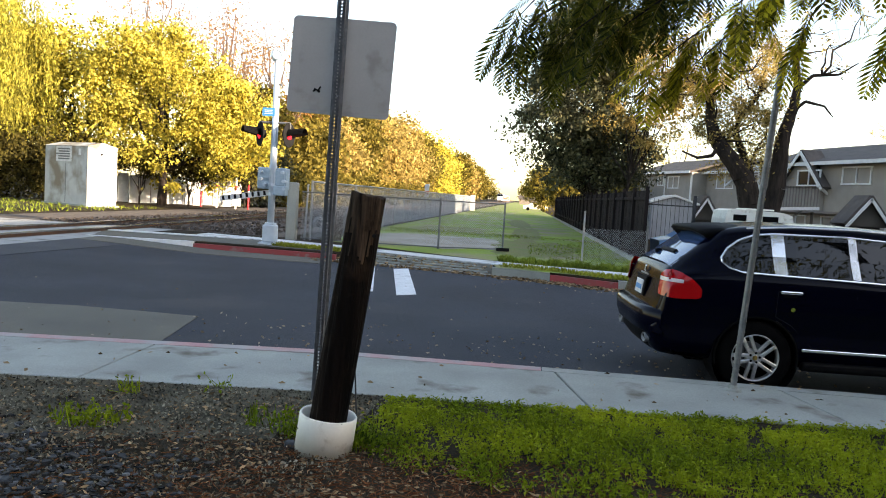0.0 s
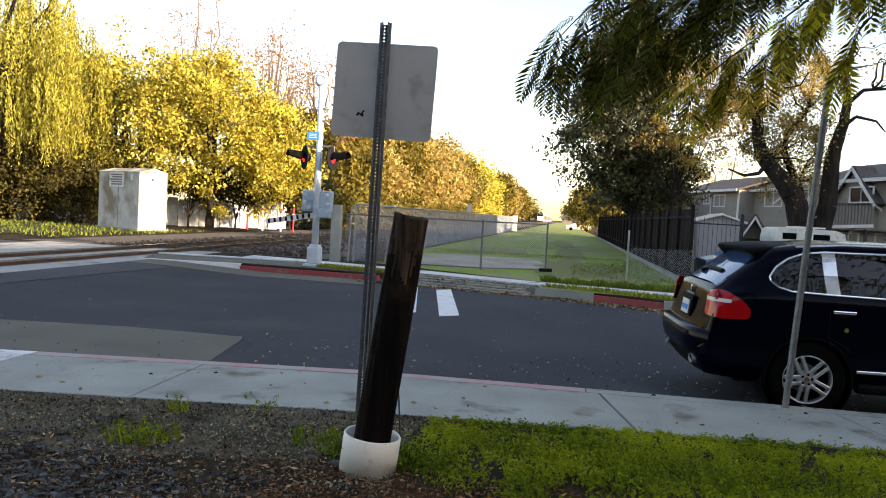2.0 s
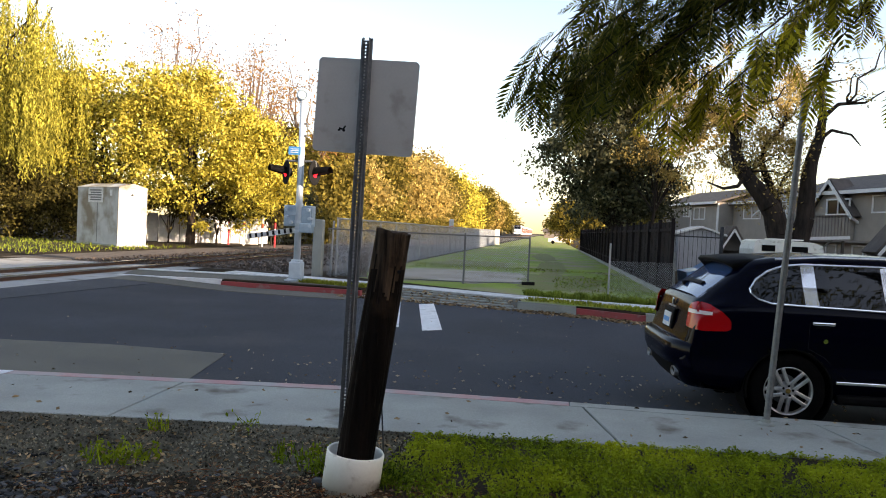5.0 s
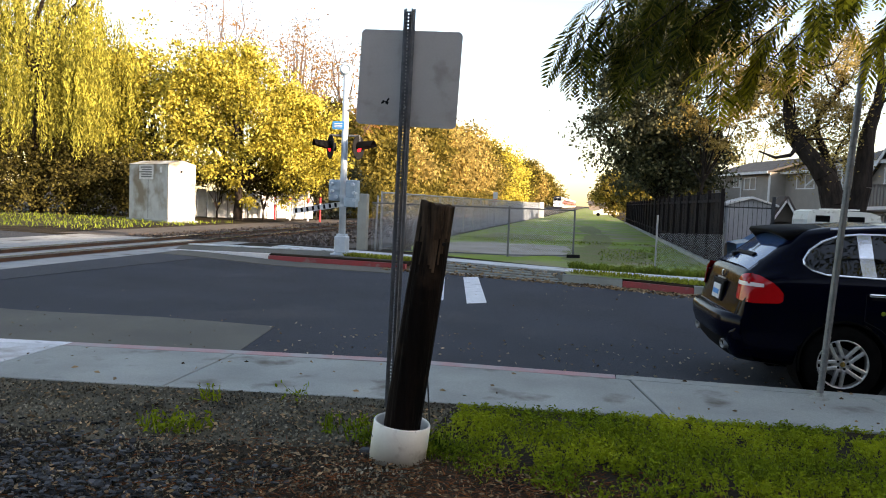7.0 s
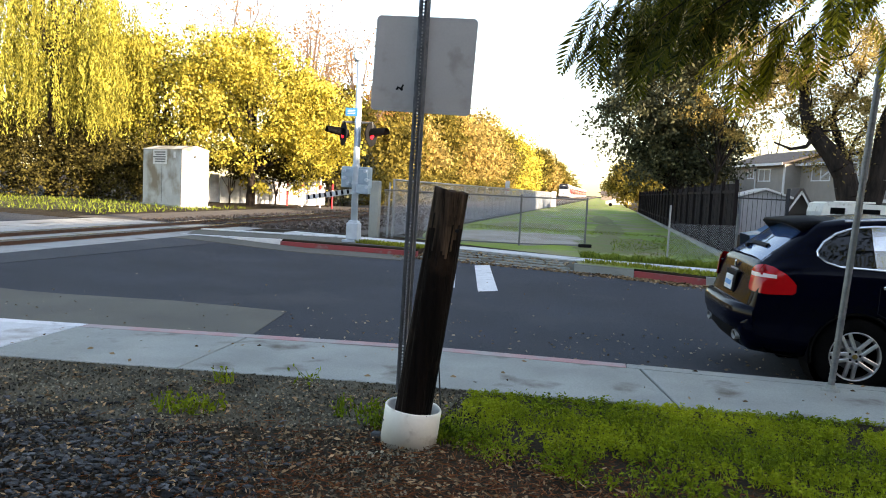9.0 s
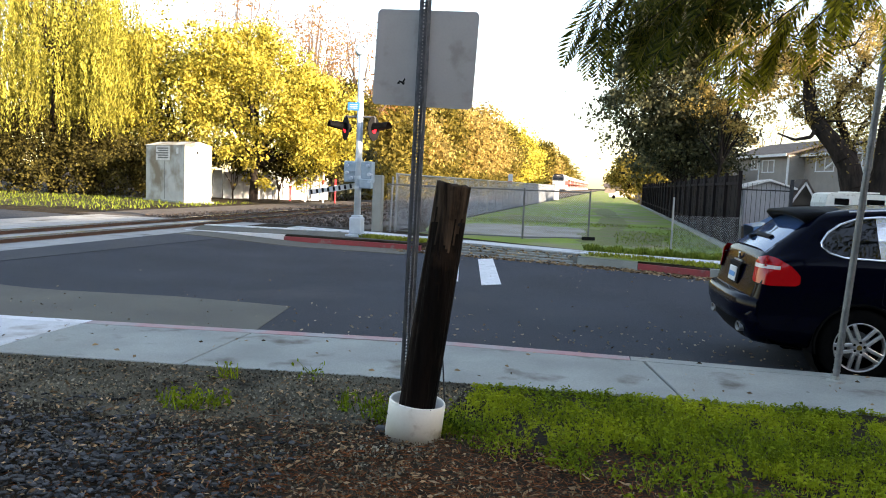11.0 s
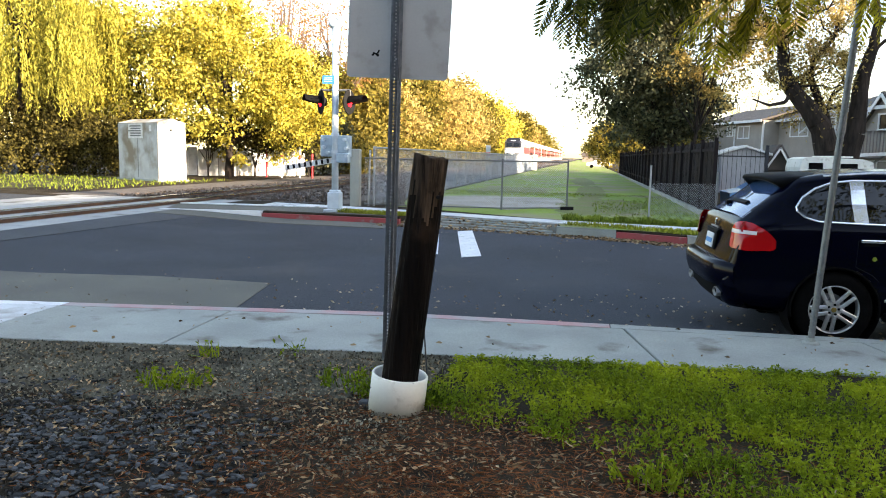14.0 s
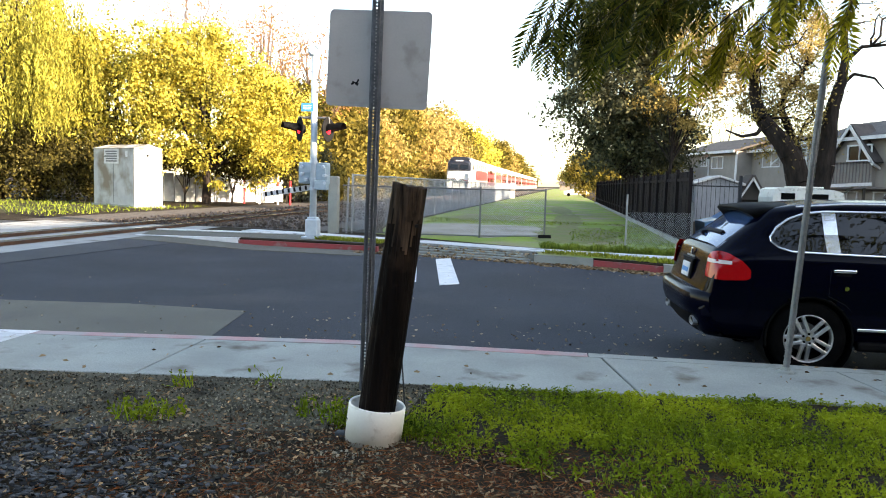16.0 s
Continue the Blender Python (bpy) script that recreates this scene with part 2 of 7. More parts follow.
M["leaf_grass"] = leaf_mat("leaf_grass", (0.020, 0.050, 0.003), (0.27, 0.385, 0.018), 0.35, third=(0.31, 0.34, 0.014), size=1.0)
M["leaf_field"] = leaf_mat("leaf_field", (0.09, 0.13, 0.015), (0.28, 0.33, 0.05), 0.35)
M["leaf_dry"] = leaf_mat("leaf_dry", (0.035, 0.02, 0.010), (0.46, 0.32, 0.18), 0.1, size=1.5)
M["leaf_pale"] = leaf_mat("leaf_pale", (0.16, 0.11, 0.07), (0.5, 0.42, 0.3), 0.1)
M["needles"] = leaf_mat("needles", (0.10, 0.03, 0.010), (0.30, 0.115, 0.04), 0.1)
M["brown_wall"] = mat("brown_wall", (0.10, 0.085, 0.07), (0.06, 0.05, 0.042), 0.6, 0.9, bump=0.3)
M["wire"] = mat("wire", (0.48, 0.52, 0.57), (0.38, 0.41, 0.45), 5.0, 0.5, bump=0.0)
M["slate"] = mat("slate", (0.080, 0.083, 0.086), (0.020, 0.021, 0.022), 5.0, 0.85, bump=0.5, fine=40, piece=0.95, spec=0.2)
M["slate_piece"] = mat("slate_piece", (0.080, 0.083, 0.086), (0.022, 0.023, 0.024), 30.0, 0.85, bump=0.3, fine=120, spec=0.2)
nodes, links = M["slate_piece"].node_tree.nodes, M["slate_piece"].node_tree.links
tone, spread, shade = nodes.new("ShaderNodeObjectInfo"), nodes.new("ShaderNodeMapRange"), nodes.new("ShaderNodeHueSaturation")
spread.inputs["To Min"].default_value, spread.inputs["To Max"].default_value = 0.3, 1.7
paint_in = nodes["Principled BSDF"].inputs["Base Color"]
links.new(tone.outputs["Random"], spread.inputs["Value"]), links.new(spread.outputs[0], shade.inputs["Value"])
links.new(paint_in.links[0].from_socket, shade.inputs["Color"]), links.new(shade.outputs[0], paint_in)


# ---- mesh helpers ----
def part(name, bm, material, parent=None, label="", smooth=False):
    me = bpy.data.meshes.new(name)
    bm.to_mesh(me)
    bm.free()
    if smooth:
        me.shade_smooth()
    me.materials.append(material)
    ob = new(name, me)
    ob.parent = parent
    if label:
        ob["label"] = label
    return ob


def raw(name, verts, faces, material, parent=None, label=""):
    me = bpy.data.meshes.new(name)
    me.from_pydata([tuple(v) for v in verts], [], [tuple(q) for q in faces])
    me.materials.append(material)
    ob = new(name, me)
    ob.parent = parent
    if label:
        ob["label"] = label
    return ob


def empty(name, m=None):
    ob = new(name)
    ob.empty_display_size = 0.1
    if m is not None:
        ob.matrix_basis = m
    return ob


def box(bm, c, s, m=None, bevel=0.0):
    r = bmesh.ops.create_cube(bm, size=1.0)
    vs = r["verts"]
    bmesh.ops.transform(bm, matrix=Matrix.Translation(c) @ (m or Matrix()) @ Matrix.Diagonal((*s, 1)), verts=vs)
    if bevel:
        es = list({e for v in vs for e in v.link_edges})
        bmesh.ops.bevel(bm, geom=es, offset=bevel, segments=2, affect="EDGES", profile=0.5)
    return bm


def rod(bm, a, b, ra, rb=None, seg=10, caps=True):
    a, b = Vector(a), Vector(b)
    d = b - a
    r = bmesh.ops.create_cone(bm, cap_ends=caps, segments=seg, radius1=ra, radius2=ra if rb is None else rb, depth=d.length)
    bmesh.ops.transform(bm, matrix=Matrix.Translation((a + b) / 2) @ d.to_track_quat("Z", "Y").to_matrix().to_4x4(), verts=r["verts"])
    return bm


def B(c, s, m=None, bevel=0.0):
    return box(bmesh.new(), c, s, m, bevel)


def R(a, b, ra, rb=None, seg=10):
    return rod(bmesh.new(), a, b, ra, rb, seg)


def prism(bm, outline, depth, m=None):
    """A closed outline in x, z, pulled along y by depth about 0."""
    front = [bm.verts.new((x, -depth / 2, z)) for x, z in outline]
    back = [bm.verts.new((x, depth / 2, z)) for x, z in outline]
    k = len(outline)
    bm.faces.new(front), bm.faces.new(back[::-1])
    for i in range(k):
        bm.faces.new((front[i], back[i], back[(i + 1) % k], front[(i + 1) % k]))
    bmesh.ops.recalc_face_normals(bm, faces=bm.faces)
    if m is not None:
        bmesh.ops.transform(bm, matrix=m, verts=bm.verts)
    return bm


def quads(name, pts, material, parent=None, label=""):
    """pts: an (n, 4, 3) array of four-cornered pieces."""
    n = len(pts)
    me = bpy.data.meshes.new(name)
    me.vertices.add(n * 4)
    me.vertices.foreach_set("co", pts.reshape(-1).astype(np.float32))
    me.loops.add(n * 4)
    me.loops.foreach_set("vertex_index", np.arange(n * 4, dtype=np.int32))
    me.polygons.add(n)
    me.polygons.foreach_set("loop_start", np.arange(0, n * 4, 4, dtype=np.int32))
    me.update()
    me.validate()
    me.materials.append(material)
    ob = new(name, me)
    ob.parent = parent
    if label:
        ob["label"] = label
    return ob


rng = np.random.default_rng(7)


def unit(a):
    return a / np.maximum(np.linalg.norm(a, axis=-1, keepdims=True), 1e-9)


def leaf_quads(c, size, droop=0.0, aspect=0.5, along=None):
    """Diamond leaves at c, turned at random; along: their lengthwise direction."""
    n = len(c)
    u = unit(rng.normal(size=(n, 3)) - np.array([0, 0, droop])) if along is None else unit(along)
    v = unit(np.cross(u, rng.normal(size=(n, 3))))
    s = (np.asarray(size) * rng.uniform(0.6, 1.3, n))[:, None]
    return np.stack([c - u * s * 0.5, c + v * s * aspect * 0.5 - u * s * 0.05, c + u * s * 0.5, c - v * s * aspect * 0.5 - u * s * 0.05], 1)


def lerp(poly, x):
    return float(np.interp(x, [p[0] for p in poly], [p[1] for p in poly]))


# ---- the large structure ----
NEAR_KERB = [(-400, -40), (-40, 3.2), (-5.9, 6.58), (-1.9, 7.15), (0.5, 7.22), (40, 7.7), (400, 8)]
WALK_EDGE = [(-400, -42), (-40, 2.0), (-4.74, 5.26), (-1.74, 5.66), (0.68, 5.89), (2.24, 6.03), (40, 6.4), (400, 6.6)]
FAR_KERB = [(-400, 90), (-60, 30), (-20, 22.4), (-13.6, 21.4), (-11.3, 18.35), (-8.4, 18.72), (-5, 18.45), (-2.5, 18.0), (0.73, 17.1), (2.1, 16.4), (6, 15.9), (400, 15)]
FAR_WALK = [(-9.5, 21.5), (-6.5, 20.8), (-3.66, 19.8), (-0.6, 18.6), (2.3, 17.95), (40, 17.4)]
ROAD_Z = -0.19
APRON = (-4.6, -0.6)                                 # driveway opening in the far kerb


def road_z(x):
    """The street climbs to the level of the rails."""
    f = min(1.0, max(0.0, (-7.5 - x) / 3.5))
    return ROAD_Z + (0.17) * f * f * (3 - 2 * f)


XS = sorted({x for line in (NEAR_KERB, FAR_KERB, WALK_EDGE) for x, _ in line} | set(range(-40, 41, 4)) | {-4.62, -4.6, -0.6, -0.58, -7.5, -8.0, -9.0, -9.5, -10.0, -10.5, -11.0, -11.6})


def build_ground():
    verts, faces = [], []
    for x in XS:
        a, b = lerp(NEAR_KERB, x), lerp(FAR_KERB, x)
        c = lerp(FAR_WALK, x) - 0.3 if APRON[0] <= x <= APRON[1] else b + 0.1
        for y, z in ((-500, 0), (a - 0.1, 0), (a - 0.1, -0.3), (c, -0.3), (c, 0), (b + 60, 0), (3000, 0)):
            verts.append((x * (6 if abs(x) > 300 else 1), y, z - 0.01))
    for i in range(len(XS) - 1):
        for j in range(6):
            p = i * 7 + j
            faces.append((p, p + 7, p + 8, p + 1))
    tagged(raw("ground", verts, faces, M["dirt"]), "brown bare earth reaching to the horizon", "ground", kind="structure")
    verts, faces = [], []
    for x in XS:
        a, b = lerp(NEAR_KERB, x), lerp(FAR_KERB, x)
        for y, z in ((a, road_z(x)), ((a + b) / 2, road_z(x)), (b, road_z(x)), (b, -0.28), (a, -0.28)):
            verts.append((x, y, z))
    for i in range(len(XS) - 1):
        for j in range(5):
            p, q = i * 5 + j, i * 5 + (j + 1) % 5
            faces.append((p, p + 5, q + 5, q))
    tagged(raw("road", verts, faces, M["asphalt"]), "dark grey asphalt street strewn with dry leaves", "road", kind="structure")


def ribbon(name, line, x0, x1, w0, w1, z0, z1, material, parent=None, label="", step=0.5, joint=0.0):
    """A strip that follows a line in plan, from offset w0 to w1 across it and z0 to z1 high."""
    xs = sorted({x0, x1} | {x for x, _ in line if x0 < x < x1})
    verts, faces = [], []
    for x in xs:
        y = lerp(line, x)
        verts += [(x, y + w0, z0), (x, y + w0, z1), (x, y + w1, z1), (x, y + w1, z0)]
    for i in range(len(xs) - 1):
        for j in range(4):
            p, q = i * 4 + j, i * 4 + (j + 1) % 4
            faces.append((p, q, q + 4, p + 4))
    k = len(verts)
    faces += [(0, 3, 2, 1), (k - 4, k - 3, k - 2, k - 1)]
    ob = raw(name, verts, faces, material, parent, label)
    bm = bmesh.new()
    bm.from_mesh(ob.data)
    bmesh.ops.recalc_face_normals(bm, faces=bm.faces)
    bm.to_mesh(ob.data)
    bm.free()
    return ob


def slab(name, x0, x1, lo, hi, z0, z1, material, parent, skew0=0.0, skew1=0.0):
    """A paving slab between two plan lines."""
    verts = []
    for z in (z0, z1):
        verts += [(x0 + skew0, lerp(lo, x0), z), (x1 + skew1, lerp(lo, x1), z), (x1, lerp(hi, x1), z), (x0, lerp(hi, x0), z)]
    b = 0.006
    top = [(v[0] + (b if i in (0, 3) else -b), v[1] + (b if i < 2 else -b), z1 + 0.006) for i, v in enumerate(verts[4:])]
    verts += top
    faces = [(3, 2, 1, 0)] + [(i, (i + 1) % 4, 4 + (i + 1) % 4, 4 + i) for i in range(4)]
    faces += [(4 + i, 4 + (i + 1) % 4, 8 + (i + 1) % 4, 8 + i) for i in range(4)] + [(8, 9, 10, 11)]
    return raw(name, verts, faces, material, parent)


def build_pavements():
    pave = tagged(empty("pavement"), "pale grey concrete sidewalk slabs beside the kerb", "pavement", kind="structure")
    def skew(x):
        return 0.0 if x < -6 else (0.24 if x > 0 else (0.1 if x > -2 else 0.05))
    kerb_in = [(x, y - 0.16) for x, y in NEAR_KERB]
    cuts = [-40, -30, -22, -16, -12.4, -9.6, -7.5, -5.17, -3.42, -1.52, 0.42, 2.5, 4.6, 6.8, 10, 16, 24, 40]
    for a, b in zip(cuts, cuts[1:]):
        m = M["pale_concrete"] if b < -5 else M["concrete"]
        slab("paving_slab", a + 0.009, b - 0.009, WALK_EDGE, kerb_in, -0.1, 0.0, m, pave, skew(a), skew(b))
    kerb = tagged(empty("kerb_near"), "worn concrete kerb with faded red paint", "kerb", kind="structure")
    for a, b, m in ((-40, -5.15, "white_paint"), (-5.15, -1.8, "pink_paint"), (-1.8, 0.3, "pink_paint"), (0.3, 8, "concrete"), (8, 40, "concrete")):
        ribbon("kerb_stone", NEAR_KERB, a, b - 0.01, -0.16, 0.0, -0.25, 0.008, M[m], kerb)
    kerb = tagged(empty("kerb_far"), "concrete kerb painted red beyond the street", "kerb", kind="structure")
    for a, b, m, h in ((-11.3, -8.5, "white_paint", 0.0), (-8.5, -4.6, "red_paint", -0.05), (-4.6, -0.6, "concrete", ROAD_Z + 0.012), (-0.6, 0.75, "concrete", 0.0), (0.75, 2.2, "red_paint", -0.04), (2.2, 40, "concrete", 0.0)):
        ribbon("kerb_stone", FAR_KERB, a, b - 0.01, 0.0, 0.18, -0.25, h, M[m], kerb)
    pave = tagged(empty("pavement_far"), "narrow pale concrete sidewalk by the fence", "pavement", kind="structure")
    lo, hi = [(x, y - 0.35) for x, y in FAR_WALK], [(x, y + 0.45) for x, y in FAR_WALK]
    cuts = [-9.5, -8, -6.5, -5, -3.6, -2.1, -0.6, 0.9, 2.4, 4, 6, 9, 14, 22, 40]
    for a, b in zip(cuts, cuts[1:]):
        slab("paving_slab", a + 0.004, b - 0.004, lo, hi, -0.1, 0.015, M["pale_concrete"], pave)
    tagged(ribbon("kerb_ramp", [(-12.06, 20.6), (-7.2, 20.95), (-5.4, 20.0)], -11.9, -5.5, -0.25, 0.0, -0.1, 0.03, M["white_paint"]), "white painted kerb edge at the track crossing", "kerb", kind="structure")
    verts = [(-11.2, 18.55, 0.004), (-8.4, 18.95, 0.004), (-5.0, 18.68, 0.004), (-4.9, 19.8, 0.004), (-7.2, 20.68, 0.004), (-11.9, 20.33, 0.004)]
    tagged(raw("corner_paving", verts, [(0, 1, 2, 3, 4, 5)], M["old_asphalt"]), "dull grey worn paving between white kerbs", "pavement", kind="structure")
    # leaf-strewn driveway apron rising from the street to the sidewalk
    verts, faces = [], []
    for k in range(9):
        x = -4.6 + 0.5 * k
        lo, hi = lerp(FAR_KERB, x) + 0.18, lerp(FAR_WALK, x) - 0.34
        for q in range(5):
            verts.append((x, lo + (hi - lo) * q / 4, ROAD_Z + 0.01 + (0.19 - 0.01) * (q / 4) ** 0.8 + 0.004 * math.sin(7 * k + 3 * q)))
    for k in range(8):
        for q in range(4):
            faces.append((k * 5 + q, k * 5 + 5 + q, k * 5 + 6 + q, k * 5 + 1 + q))
    tagged(raw("driveway_apron", verts, faces, M["old_asphalt"]), "dusty concrete driveway apron covered with leaves", "driveway", kind="structure")
    for k, f in enumerate((0.12, 0.36, 0.6, 0.84)):
        line = [(x, lerp(FAR_KERB, x) + 0.18 + (lerp(FAR_WALK, x) - 0.52 - lerp(FAR_KERB, x)) * f) for x in (-4.6, -3.6, -2.6, -1.6, -0.62)]
        z = ROAD_Z + 0.012 + 0.18 * f ** 0.8
        tagged(ribbon("worn_strip", line, -4.5 + 0.2 * k, -0.7 - 0.1 * k, -0.05, 0.06, z - 0.05, z + 0.012, M["concrete"]), "broken grey concrete strip in the driveway", "driveway", "worn strips of the driveway", kind="structure")
    # worn strip of old paving and the white bars on the street
    far = [(-40, 5.8), (-8.2, 9.1), (-5.77, 9.45), (-4.14, 9.38), (-3.7, 6.95)]
    verts, faces = [], []
    xs = [x for x in XS if -40 <= x < -4.2] + [-4.14, -3.72]
    for x in xs:
        verts += [(x, lerp(NEAR_KERB, x) + 0.004, road_z(x) + 0.007), (x, lerp(far, x), road_z(x) + 0.007), (x, lerp(far, x), road_z(x) - 0.03)]
    for k in range(len(xs) - 1):
        for q in range(2):
            faces.append((k * 3 + q, k * 3 + 3 + q, k * 3 + 4 + q, k * 3 + 1 + q))
    tagged(raw("road_patch", verts, faces, M["old_asphalt"]), "lighter tan strip of old worn paving", "road patch", kind="structure")
    # greyer, older surfacing beside the rails and a pale gutter along the far kerb
    def street_sheet(name, low, high, x0, x1, lift, material, label):
        xs = [x0 + (x1 - x0) * k / 16 for k in range(17)]
        verts = [(x, line(x), road_z(x) + lift) for line in (low, high) for x in xs] + [(x, low(x) - 0.01, road_z(x) - 0.02) for x in xs]
        faces = [(k, k + 1, k + 18, k + 17) for k in range(16)] + [(k + 34, k + 35, k + 1, k) for k in range(16)]
        tagged(raw(name, verts, faces, M[material]), label, "road patch", kind="structure")
    edge = [(-10.9, 8.9), (-10.1, 9.1), (-9.9, 12.0), (-9.75, 15.0), (-9.6, 17.0)]
    street_sheet("road_patch", lambda x: lerp(edge, x), lambda x: max(lerp(edge, x) + 0.02, 17.2), -10.88, -9.6, 0.010, "grey_asphalt", "greyer older asphalt beside the rails")
    street_sheet("gutter", lambda x: lerp(FAR_KERB, x) - 1.2, lambda x: lerp(FAR_KERB, x) - 0.005, -10.88, -4.7, 0.016, "old_asphalt", "pale worn gutter along the far kerb")
    for pts in (((-2.91, 17.3), (-2.6, 17.6), (-1.77, 13.15), (-2.08, 12.85)), ((-3.72, 17.3), (-3.41, 17.6), (-2.56, 13.15), (-2.87, 12.85))):
        verts = [(x, y, ROAD_Z + h) for h in (-0.02, 0.006) for x, y in pts]
        tagged(raw("road_marking", verts, [(3, 2, 1, 0), (4, 5, 6, 7), (0, 1, 5, 4), (1, 2, 6, 5), (2, 3, 7, 6), (3, 0, 4, 7)], M["white_paint"]),
               "white painted bar on the asphalt", "road marking", "white bars on the street", kind="structure")


TRACK_X = -12.6


def build_track():
    verts, faces = [], []
    ys = [22.6, 40, 80, 160, 400, 900]
    for y in ys:
        verts += [(TRACK_X - 5.5, y, -0.005), (TRACK_X - 1.6, y, 0.0), (TRACK_X + 1.6, y, 0.0), (TRACK_X + 5.2, y, -0.005)]
    for i in range(len(ys) - 1):
        for j in range(3):
            faces.append((i * 4 + j, i * 4 + j + 1, i * 4 + j + 5, i * 4 + j + 4))
    tagged(raw("track_bed", verts, faces, M["ballast"]), "brown stone ballast under the rails", "ballast", kind="stuff")
    # loose stones on the bed near the street
    n = 5000
    c = np.stack([rng.uniform(TRACK_X - 3, TRACK_X + 4.5, n), 22.8 + rng.power(0.6, n) * 40, np.full(n, 0.02)], 1)
    tagged(quads("ballast_stones", leaf_quads(c, 0.13, aspect=0.8), M["ballast"]), "loose brown crushed stones beside the rails", "stones", kind="stuff")
    track = tagged(empty("railway_track"), "rusty railway track with worn sleepers", "railway track", kind="structure")
    for s in (-0.75, 0.75):
        x = TRACK_X + s
        bm = bmesh.new()
        box(bm, (x, 460, -0.03), (0.14, 900, 0.04))
        box(bm, (x, 460, 0.03), (0.025, 900, 0.1))
        part("rail", bm, M["rust"], track, "rusty steel rail")
        part("rail_head", B((x, 460, 0.095), (0.07, 900, 0.035)), M["rail_top"], track, "shiny worn rail top")
    tie = B((0, 0, 0), (2.6, 0.23, 0.1), bevel=0.01)
    first = part("sleeper", tie, M["sleeper"], track)
    first.location = (TRACK_X, 23.5, -0.03)
    for i in range(1, 120):
        o = new("sleeper", first.data)
        o.parent, o.location = track, (TRACK_X + 0.03 * math.sin(i * 5.1), 23.5 + 0.6 * i, -0.03)
    # concrete panels of the level crossing
    deck = tagged(empty("crossing_deck"), "grey concrete panels of the level crossing", "level crossing", kind="structure")
    for x0, x1 in ((-17.2, -15.6), (-15.55, -13.40), (-13.30, -11.90), (-11.80, -10.9)):
        y = 6.0
        while y < 20.5:
            part("deck_panel", B(((x0 + x1) / 2, y + 1.2, -0.065), (x1 - x0, 2.37, 0.12), bevel=0.012), M["deck_concrete"], deck)
            y += 2.4
    for s in (-0.75, 0.75):
        part("deck_rail", B((TRACK_X + s, 14, -0.05), (0.085, 17, 0.1)), M["dull_galv"], deck)


def build_turf():
    """Grass field between the fences, the verge strip and the lawn."""
    def patch(name, corners, z, label, material="turf"):
        bm = bmesh.new()
        f = bm.faces.new([bm.verts.new((x, y, z)) for x, y in corners])
        tagged(part(name, bm, M[material]), label, "grass", kind="structure")
    patch("field", [(-6.2, 22.5), (-0.8, 19.4), (3.6, 18.6), (3.6, 600), (-6.2, 600)], 0.004, "patchy green field with bare dusty ground")
    patch("track_verge", [(-48, 25), (-21.5, 24.6), (-19.5, 33), (-22, 38), (-48, 42)], 0.004, "rough brownish grass beside the tracks", "rough_verge")
    patch("verge", [(-0.5, 17.45), (2.2, 16.75), (9, 16.2), (9, 17.3), (2.3, 17.55), (-0.6, 18.2)], 0.012, "green grass verge along the kerb")
    patch("verge_corner", [(-6.6, 19.3), (-4.8, 18.85), (-4.4, 19.6), (-5.4, 19.7), (-6.4, 20.1)], 0.012, "green grass verge beside the signal")
    bm = bmesh.new()
    outline = []
    for a in np.linspace(0, 2 * math.pi, 90)[:-1]:
        q = 1 + 0.28 * noise.noise((2 * math.cos(a), 2 * math.sin(a), 1.5)) + 0.12 * noise.noise((7 * math.cos(a), 7 * math.sin(a), 2.5))
        outline.append(bm.verts.new((-2.6 + 3.1 * q * math.cos(a), 26.3 + 3.6 * q * math.sin(a), 0.009)))
    bm.faces.new(outline)
    tagged(part("bare_patch", bm, M["dust"]), "pale bare dusty ground inside the fence", "bare ground", kind="structure")
    # trodden path up the field and a second bare patch
    for cx, cy, rx, ry, k, z in ((0.5, 26.0, 1.5, 4.6, 11.0, 0.014), (0.3, 37, 0.7, 6.5, 13.0, 0.019), (-3.4, 36, 1.8, 3.0, 17.0, 0.014), (-0.2, 52, 0.8, 8.0, 19.0, 0.024)):
        bm = bmesh.new()
        outline = []
        for a in np.linspace(0, 2 * math.pi, 70)[:-1]:
            q = 1 + 0.4 * noise.noise((2 * math.cos(a), 2 * math.sin(a), k)) + 0.25 * noise.noise((6 * math.cos(a), 6 * math.sin(a), k))
            outline.append(bm.verts.new((cx + rx * q * math.cos(a), cy + ry * q * math.sin(a), z)))
        bm.faces.new(outline)
        tagged(part("bare_patch", bm, M["trodden"]), "brown trodden earth in the grass", "bare ground", kind="structure")
    # rough tufts along the near edge of the field and on the verge
    n = 26000
    x, y = rng.uniform(-6, 3.4, n), 18.7 + rng.power(0.8, n) * 34
    keep = (y > np.interp(x, [p[0] for p in FAR_WALK], [p[1] for p in FAR_WALK]) + 0.6) & (np.array([noise.noise((a * 0.35, b * 0.22, 5.0)) for a, b in zip(x, y)]) * 1.1 + 0.45 > rng.random(n)) & ~((y < 30) & (x < 0.3)) & (y < 34)
    x, y = x[keep], y[keep]
    xv = rng.uniform(-0.4, 9, 3500)
    yv = np.interp(xv, [p[0] for p in FAR_KERB], [p[1] for p in FAR_KERB]) + 0.25 + rng.random(3500) * 0.75
    xc = rng.uniform(-6.5, -4.6, 1500)
    yc = 19.15 - 0.22 * (xc + 6.5) + rng.uniform(0.0, 0.6, 1500)
    m = 5000
    sv = np.stack([np.concatenate([xv, xc]), np.concatenate([yv, yc]), np.zeros(m)], 1)
